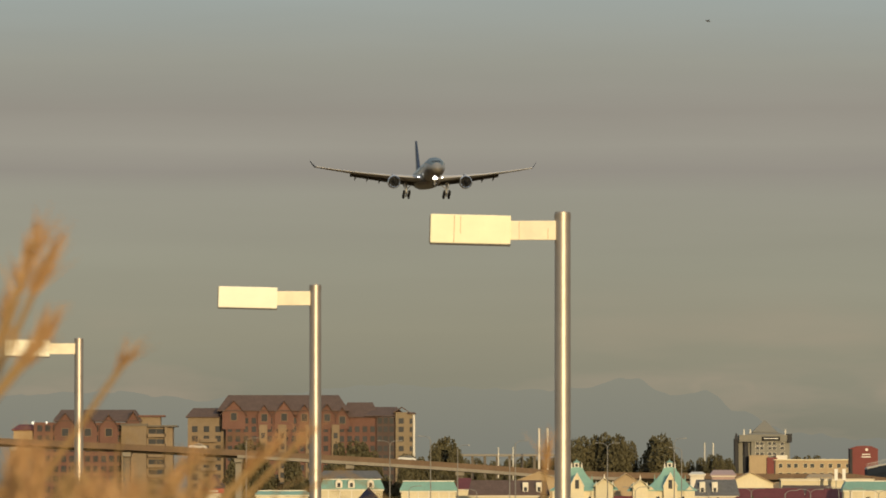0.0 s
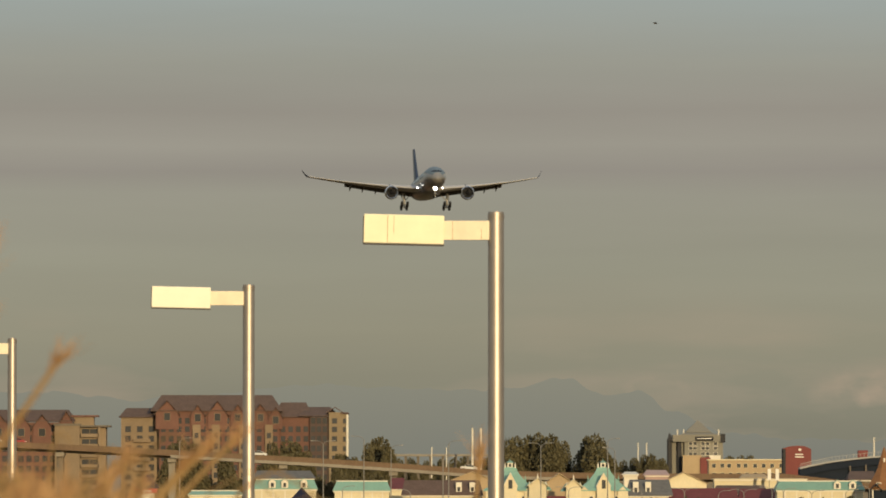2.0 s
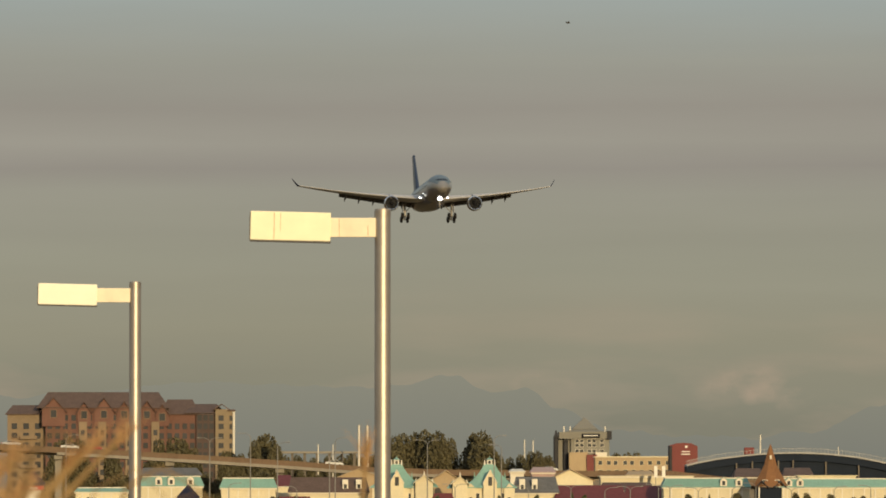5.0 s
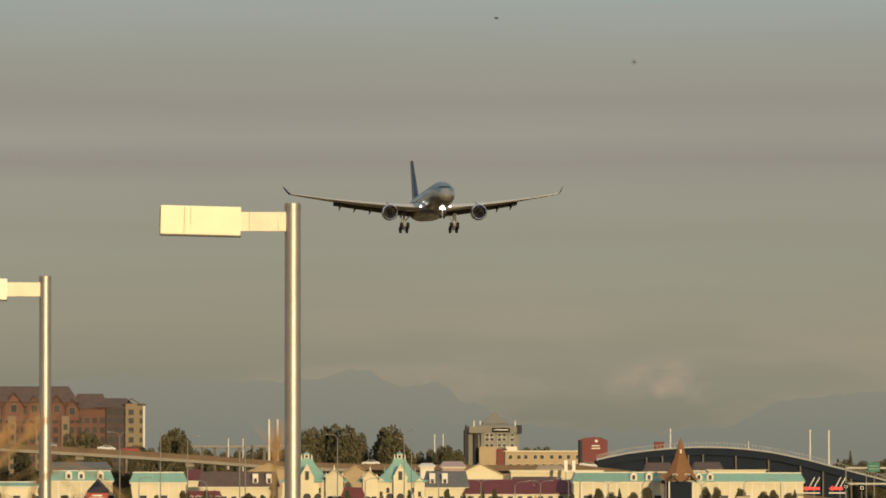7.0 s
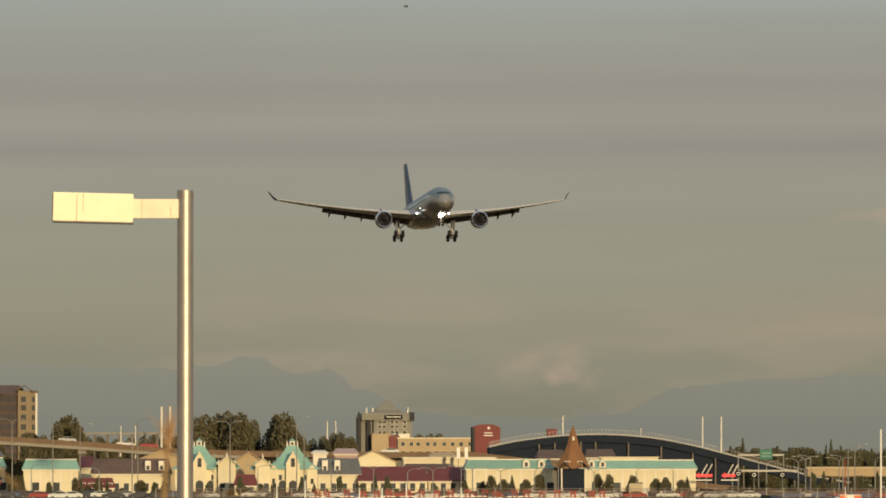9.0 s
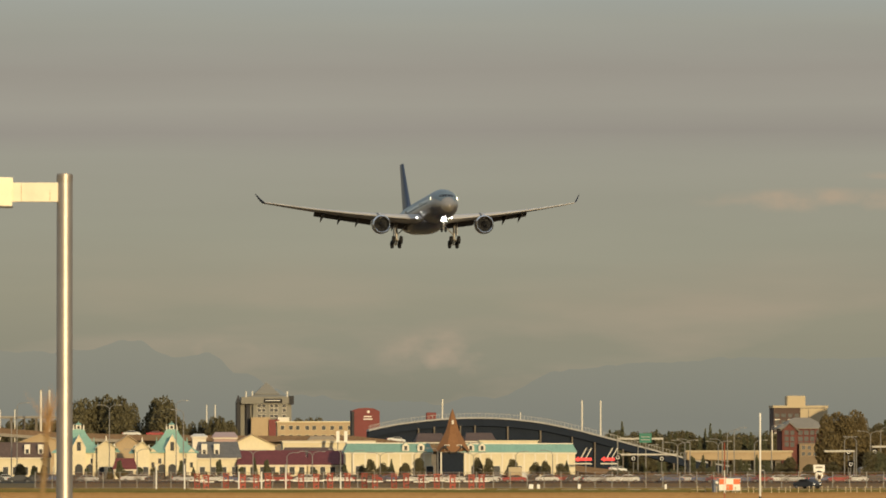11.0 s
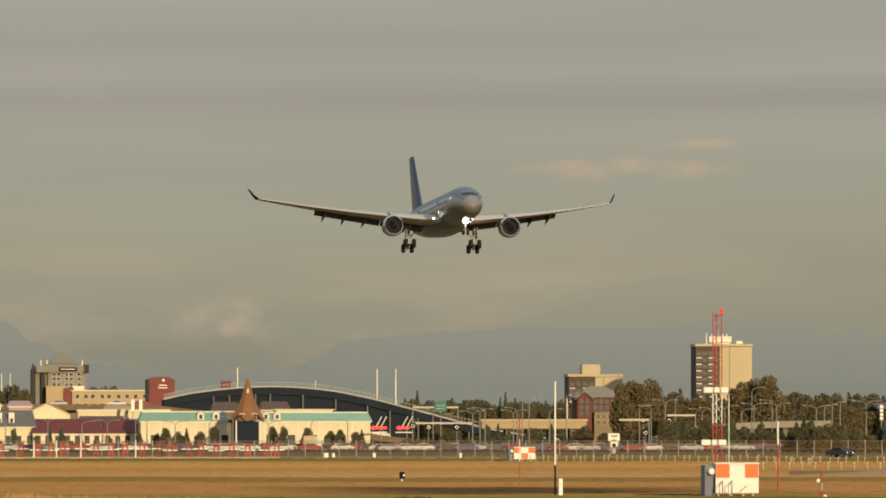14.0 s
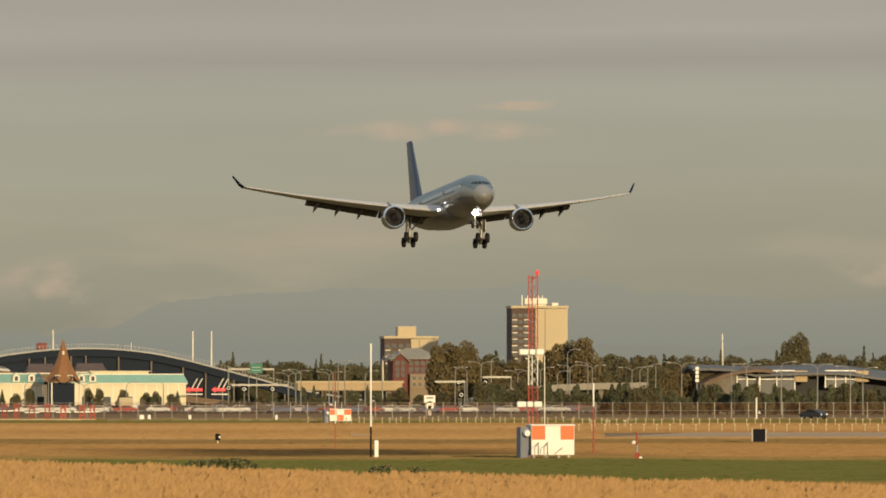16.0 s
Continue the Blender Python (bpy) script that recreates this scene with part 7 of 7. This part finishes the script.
def fences():
    """The perimeter fence: thin posts, rails and wire, and orange frames at its left end."""
    d = 1420
    r = thing("perimeter_fence", (0, d, 0), "long chain-link perimeter fence on grey posts", "fence")
    post = mesh("post", rod(BM(), (0, 0, -0.2), (0, 0, 2.6), 0.06, 0.06, 6), M["pole_grey"])
    b = 160
    while b < 2420:
        p = part("post", post, None, r)
        p.location = (bx(b, d), 0, 0)
        b += 30
    for z in (0.15, 1.3, 2.5):
        part("rail", rod(BM(), (bx(160, d), 0, z), (bx(2420, d), 0, z), 0.03, 0.03, 4), M["pole_grey"], r)
    wire = BM()
    for i in range(1100):
        x0 = bx(160, d) + (bx(2420, d) - bx(160, d)) * i / 1100
        rod(wire, (x0, 0.02, 0.1), (x0 + 0.4, 0.02, 2.5), 0.012, 0.012, 3)
        rod(wire, (x0 + 0.4, 0.03, 0.1), (x0, 0.03, 2.5), 0.012, 0.012, 3)
    tagged(part("wire", wire, M["spire"], r, "rusty brown chain-link wire"), kind="stuff")
    # orange frames
    lattice = BM()
    for x in (-0.34, 0.34):
        box(lattice, x - 0.09, x + 0.09, -0.1, 0.1, -0.1, 2.3)
    for z in (0.25, 0.8, 1.9):
        box(lattice, -0.25, 0.25, -0.06, 0.06, z, z + 0.22)
    rod(lattice, (-0.3, 0, 0.3), (0.3, 0, 2.0), 0.06, 0.06, 5)
    fm = mesh("frame", lattice, M["orange"])
    bar = mesh("cross_bar", box(BM(), -1.15, 1.15, -0.06, 0.06, 1.35, 1.5), M["panel_white"])
    top = mesh("light_bar", box(BM(), -0.5, 0.5, -0.25, 0.25, 2.3, 2.45), M["orange"])
    jit = random.Random(15)
    for b in range(440, 960, 27):
        b += jit.uniform(-5, 5)
        q = thing("barrier_frame", (bx(b, 1380), 1380 + jit.uniform(-4, 4), jit.uniform(-0.3, 0.0)), "orange-red barrier frame with a white bar by the road", "barrier", "orange barrier frames")
        part("frame", fm, None, q)
        part("cross_bar", bar, None, q)
        part("light_bar", top, None, q)
    k = thing("kerb_line", (0, 1362, 0), "low white kerb beam along the barrier frames", "kerb")
    part("beam", box(BM(), bx(430, 1362), bx(955, 1362), -0.15, 0.15, -0.05, 0.2), M["tower_beige"], k)
    for b in range(990, 2000, 38):
        k = thing("kerb_block", (bx(b, 1350), 1350, 0), "low pale kerb block in the grass", "kerb", "kerb blocks")
        part("block", bevel(box(BM(), -1.1, 1.1, -0.15, 0.15, -0.05, 0.14), 0.03, 1), M["concrete"], k)
    for b, h in ((374, 26), (424, 26), (603, 20), (560, 4), (520, 6), (700, 4)):
        q, X, Z = site("pole", b, b, 1370, "white pole behind the airfield fence", "pole", "white poles")
        part("shaft", rod(BM(), (0, 0, -0.1), (0, 0, Z(-10 if h > 10 else -22)), 0.12, 0.1, 8), M["panel_white"], q, "", True)


approach_lights()
fences()


# ---- gulls ----
def gull(label):
    r = thing("gull", (0, 0, 0), label, "bird", "soaring birds")
    part("body", lathe(BM(), [(-0.22, 0.01), (-0.15, 0.05), (0, 0.075), (0.15, 0.05), (0.26, 0.015)], 10, "X"), M["bird"], r, "", True)
    for s in (-1, 1):
        bm = BM()
        loft(bm, [[(0.08, 0.02 * s, 0.03), (-0.06, 0.02 * s, 0.03), (-0.06, 0.02 * s, 0.015), (0.08, 0.02 * s, 0.015)], [(0.07, s * 0.24, 0.12), (-0.05, s * 0.24, 0.12), (-0.05, s * 0.24, 0.108), (0.07, s * 0.24, 0.108)],
                  [(-0.06, s * 0.52, 0.08), (-0.09, s * 0.52, 0.08), (-0.09, s * 0.52, 0.074), (-0.06, s * 0.52, 0.074)]])
        part("wing", bm, M["bird"], r)
    return r


gull_a = gull("small dark gull soaring far off")


def build_insect():
    r = thing("insect", (0, 0, 0), "tiny dark insect flying past near the camera", "insect")
    part("body", lathe(BM(), [(-0.006, 0.0004), (-0.004, 0.0016), (0, 0.002), (0.004, 0.0016), (0.006, 0.0004)], 8, "X"), M["bird"], r, "", True)
    for s in (-1, 1):
        bm = BM()
        loft(bm, [[(0.002, s * 0.001, 0.0015), (-0.002, s * 0.001, 0.0015), (-0.002, s * 0.001, 0.0012)], [(0.001, s * 0.008, 0.005), (-0.003, s * 0.008, 0.005), (-0.003, s * 0.008, 0.0047)]])
        part("wing", bm, M["bird"], r)
    return r


insect = build_insect()


# ---- tall grass on the dike, and reeds beside the stand ----
fall = crest((1.4, 4), (2.15, 22), (2.8, 33), (4.3, 50))


def tall_grass():
    """Rows of seed-headed grass that rise one behind the other along the dike."""
    q = random.Random(3)
    verts, faces = [], []
    for _ in range(85000):
        y = 24 + 38 * q.random() ** 0.8
        x = y * q.uniform(0.018, 0.152)
        g = dike(x, y)
        k = y / 30
        lump = noise.noise((x / k * 2.2, y * 0.35, 0)) + 0.7 * noise.noise((x / k * 7.0, y * 0.8, 5.0))
        rise = -208 + 96 * (y - 24) / 38 - fall(x / k) + 10 * lump - abs(q.gauss(0, 8))
        h = EYE + y * rise / F - g
        w = q.uniform(0.0030, 0.0062) * k
        a = q.uniform(0, 6.28)
        lx, ly = q.gauss(0.05, 0.05) * k, q.gauss(0, 0.1)
        dx, dy = w * math.cos(a), w * math.sin(a)
        n = len(verts)
        e0 = h - q.uniform(0.05, 0.11) * k
        verts += [(x - dx - lx, y - dy - ly, g - 0.05), (x + dx - lx, y + dy - ly, g - 0.05), (x - lx * 0.4 + dx, y - ly * 0.4 + dy, g + e0), (x - lx * 0.4 - dx, y - ly * 0.4 - dy, g + e0), (x, y, g + h),
                  (x - lx * 0.15 + w * 2.0, y, g + h - (h - e0) * 0.35), (x - lx * 0.15 - w * 2.0, y, g + h - (h - e0) * 0.35)]
        faces += [(n, n + 1, n + 2, n + 3), (n + 3, n + 2, n + 5, n + 6), (n + 6, n + 5, n + 4)]
    me = bpy.data.meshes.new("tall_grass")
    me.from_pydata(verts, [], faces)
    me.materials.append(M["dry_grass"])
    tagged(new("tall_grass", me), "dry golden tall grass along the dike", "grass", kind="stuff")


def weed_clump(b, e, d, width):
    """A low dark green weed that shows over the dry grass."""
    top = at(b, e, d)
    g = dike(top.x, top.y)
    r = thing("weed_clump", (top.x, top.y, g), "low dark green weeds among the dry grass", "weeds", "green weeds on the dike")
    rng.seed(int(b))
    stems, leaves = BM(), BM()
    w = width * d / F
    for k in range(9):
        x, z = rng.uniform(-0.5, 0.5) * w, (top.z - g)
        z *= 1 - 0.035 * (2 * x / w) ** 2 - rng.uniform(0, 0.015)
        rod(stems, (x * 0.6, 0, -0.05), (x, 0, z), 0.006, 0.003, 5)
        leaf_clumps(leaves, (x, 0, z - 0.05), (w * 0.14, 0.08, 0.05), 110, 0.014)
    part("stems", stems, M["reed_leaf"], r)
    part("leaves", leaves, M["weed"], r, "dark green leaves")


def field_grass():
    """Short upright tufts all over the airfield; they take their colour from the ground they grow on."""
    q = random.Random(6)
    verts, faces = [], []
    for _ in range(150000):
        y = 74000 / q.uniform(52, 215)
        x = y * q.uniform(-0.01, 0.152)
        if x > 0.112 * y and 868 - 0.30 * (x - 100) < y < 965:
            continue
        patch = noise.noise((x * 0.08, y * 0.02, 2.0))
        h = (0.10 + 0.04 * patch) * q.uniform(0.6, 1.4)
        n = len(verts)
        a = q.uniform(-0.2, 0.2)
        w = q.uniform(0.5, 1.4)
        dx, dy = w * math.cos(a), w * math.sin(a)
        l = q.gauss(0, 0.06)
        verts += [(x - dx, y - dy, -0.02), (x + dx, y + dy, -0.02), (x + dx * 0.8 + l, y + dy, h * q.uniform(0.6, 1)), (x + l, y + l, h * q.uniform(0.5, 1.1)), (x - dx * 0.8 + l, y - dy, h * q.uniform(0.6, 1))]
        faces += [(n, n + 1, n + 3), (n + 1, n + 2, n + 3), (n, n + 3, n + 4)]
    me = bpy.data.meshes.new("field_grass")
    me.from_pydata(verts, [], faces)
    me.materials.append(ground_mat)
    tagged(new("field_grass", me), "short tan and green field grass in tufts", "grass", kind="stuff")


def blade(bm, root, tip, sag, w, n=7):
    root, tip = Vector(root), Vector(tip)
    side = Vector((0.9, 0.4, 0)) * w
    rows = []
    for i in range(n + 1):
        f = i / n
        p = root.lerp(tip, f) + Vector((0, 0, sag * math.sin(math.pi * f)))
        k = (1 - f) ** 0.7 + 0.05
        rows.append((bm.verts.new(p - side * k), bm.verts.new(p + side * k)))
    for a, b in zip(rows, rows[1:]):
        bm.faces.new((a[0], a[1], b[1], b[0]))


def plume_reed(b, e, lean, d, size=1.0):
    """A reed: a stem that leans, with a feathery head at its top."""
    tip = at(b, e, d)
    g = dike(tip.x, tip.y)
    foot = Vector((tip.x - lean * (tip.z - g), tip.y, g - 0.05))
    r = thing("plume_reed", tuple(foot), "dry plume reed with a feathery orange-brown head", "reed", "reeds beside the stand")
    stem, head = BM(), BM()
    rel = tip - foot
    pts = [Vector((rel.x * f ** 1.6, 0, rel.z * f)) for f in (0, 0.3, 0.6, 0.8, 0.92, 1)]
    for p, q in zip(pts, pts[1:]):
        rod(stem, p, q, 0.0035, 0.003, 5)
    part("stem", stem, M["reed_leaf"], r)
    q = random.Random(int(b * 7 + e))
    along = (pts[-1] - pts[-3]).normalized()
    for _ in range(int(170 * size)):
        f = q.random()
        c = pts[-1] - along * 0.2 * size * f
        spread = 0.022 * size * math.sin(math.pi * min(1, 0.12 + f * 0.85)) + 0.003
        dirn = (along + Vector((q.gauss(0, 0.35), q.gauss(0, 0.35), q.gauss(0, 0.2)))).normalized()
        s = c + Vector((q.gauss(0, 0.4), q.gauss(0, 0.4), 0)) * spread
        blade(head, s, s + dirn * q.uniform(0.02, 0.05), 0.0, 0.0014, 2)
    part("head", head, M["plume"], r, "feathery orange-brown seed head")


def reed_tuft(b, e, d, seed, n=40, spread=0.12, bend=1):
    """Long leaves that rise from one root, arch over and hang; e is the height of the arch."""
    top = at(b, e, d)
    g = dike(top.x, top.y)
    r = thing("reed_tuft", (top.x, top.y, g - 0.03), "tuft of long dry arching reed leaves", "reed", "reeds beside the stand")
    q = random.Random(seed)
    h = top.z - g
    bm = BM()
    for _ in range(int(1.5 * n)):
        hh = h * (1 - abs(q.gauss(0, 0.035)))
        reach = bend * q.uniform(0.06, 1.0) * spread + q.gauss(0, 0.02)
        drop = q.uniform(0.02, 0.5) * abs(reach) + 0.01
        off = q.gauss(0, 0.035)
        y = q.gauss(0, 0.1)
        w = q.uniform(0.0016, 0.0036)
        pts = [(off, 0), (off + reach * 0.05, hh * 0.6), (off + reach * 0.2, hh * 0.9), (off + reach * 0.45, hh * 0.985), (off + reach * 0.7, hh), (off + reach * 0.9, hh - drop * 0.4), (off + reach * 1.1, hh - drop)]
        rows = []
        for i, (x, z) in enumerate(pts):
            p0, p1 = pts[max(0, i - 1)], pts[min(len(pts) - 1, i + 1)]
            t = Vector((p1[0] - p0[0], 0, p1[1] - p0[1])).normalized()
            nrm = Vector((-t.z, 0.5, t.x)) * w * (1 - 0.7 * i / 6)
            c = Vector((x, y, z))
            rows.append((bm.verts.new(c - nrm), bm.verts.new(c + nrm)))
        for u, v in zip(rows, rows[1:]):
            bm.faces.new((u[0], u[1], v[1], v[0]))
    part("leaves", bm, M["reed_leaf"], r)


tall_grass()
for b, e, d, width in ((1191, -120, 66, 130), (1480, -130, 66, 110), (1130, -122, 68, 60)):
    weed_clump(b, e, d, width)
field_grass()
for b, e, lean, d, s in ((-722, 452, 0.22, 9.0, 0.28), (-690, 436, 0.30, 9.2, 0.26), (-770, 340, 0.16, 9.5, 0.3), (-700, 305, 0.5, 9.4, 0.28), (-705, 278, 0.55, 9.0, 0.2), (-560, 244, 0.46, 9.6, 0.10), (184, 88, 0.05, 14.0, 0.2)):
    plume_reed(b, e, lean, d, s)
reeds = random.Random(17)
for i in range(26):
    b = -800 + 380 * reeds.random() ** 1.35
    e = 92 - 0.2 * (b + 800) - reeds.uniform(0, 120)
    plume_reed(b, e, reeds.uniform(-0.25, 0.5), reeds.uniform(8.6, 10.4), reeds.uniform(0.24, 0.42))
for b, e, lean in ((-440, 62, 0.5), (-470, 40, 0.45), (-420, 10, 0.4), (-300, 88, 0.6), (-250, 104, 0.62), (-330, 66, 0.6)):
    plume_reed(b, e, lean, 10.5, 0.13)
for i, (b, e, d, n, sp, bend) in enumerate(((-790, 60, 9, 60, 0.10, 1), (-740, 90, 9.5, 60, 0.14, 1), (-715, 150, 9.2, 10, 0.10, 1), (-690, 150, 10, 8, 0.12, 1), (-660, 60, 9, 60, 0.10, 1), (-610, 60, 10, 46, 0.12, 1), (-560, 40, 9.5, 44, 0.1, -1), (-520, 84, 9.8, 12, 0.10, 1), (-490, 50, 10, 26, 0.12, 1), (-470, 176, 10, 5, 0.16, 1), (-440, 50, 10.5, 12, 0.14, -1), (-380, 100, 11, 5, 0.2, 1))):
    reed_tuft(b, e, d, i, n, sp, bend)


# ---- what moves ----
def motions():
    rows = []
    bank = [(0, 0.1), (4, 0.0), (6.5, -0.2), (8, -0.6), (9, -0.2), (11.5, -0.2), (12.5, 0.7), (13, 1.0), (14, 0.5), (15, 0.5), (16, 0.7)]
    for i in range(33):
        t = i * 0.5
        x = -3.40 + 8.49 * t + glide(SWAY, t)
        y = 2476.3 - 69.13 * t - 0.034 * t * t
        z = 88.4 - 3.524 * t - 0.0102 * t * t + glide(DIP, t)
        r = next((a[1] + (b[1] - a[1]) * (t - a[0]) / (b[0] - a[0]) for a, b in zip(bank, bank[1:]) if a[0] <= t <= b[0]), 0)
        m = pose(x, y, z, -3.6, r, 6.0)
        rows.append((t, m @ pose(0, 0, 2.7)))
    walk(airliner, rows)
    for ob, b0, rate in moving:
        rows = []
        for i in range(33):
            t = i * 0.5
            b = b0 + rate * t
            e, d = deck_height(b), 2294
            rows.append((t, pose(bx(b, d), d, max(0.05, ez(e, 2290)), 0, math.degrees(math.atan((deck_height(b - 10) - deck_height(b + 10)) / 20)), 0)))
        walk(ob, rows)
    walk(patrol, [(t, pose(bx(1945 + 140 * (t - 14), 1388), 1388, 0.06, 0, 0, -52)) for t in (0, 4, 8, 12, 14, 16)])
    walk(insect, [(t, pose(1.24 - 6.28 * (t - 7), 25, z)) for t, z in ((0, 4.2), (4, 4.35), (6, 4.7), (6.5, 5.17), (7, 5.646), (7.5, 6.12), (8, 6.5), (12, 7.5), (16, 8.0))])
    walk(gull_a, [(t, pose(*at(b, e, 900), 0, 8, 20)) for t, b, e in ((0, 469, 843), (1.5, 487, 840), (3.5, 516, 837), (7, 572, 833), (9, 602, 831), (12.5, 650, 828), (16, 700, 826))])


# the small floats, sinks and drifts of the airliner about its glide, in metres
DIP = [(0, 0.0), (1, -0.3), (2, -0.3), (3, 0.05), (4, 0.6), (6.5, 0.6), (7.5, 0.2), (8.5, -0.3), (10, -0.65), (11.5, -0.65), (12.5, -0.3), (13.5, 0.0), (14.5, 0.15), (16, 0.3)]
SWAY = [(0, 0.0), (2.5, -0.15), (6, 0.0), (12, -0.1), (13, -0.3), (14.5, -0.38), (15.3, -0.2), (16, 0.05)]


def glide(pts, t):
    for (a, u), (b, v) in zip(pts, pts[1:]):
        if a <= t <= b:
            f = (t - a) / (b - a)
            return u + (v - u) * f * f * (3 - 2 * f)
    return 0.0


motions()
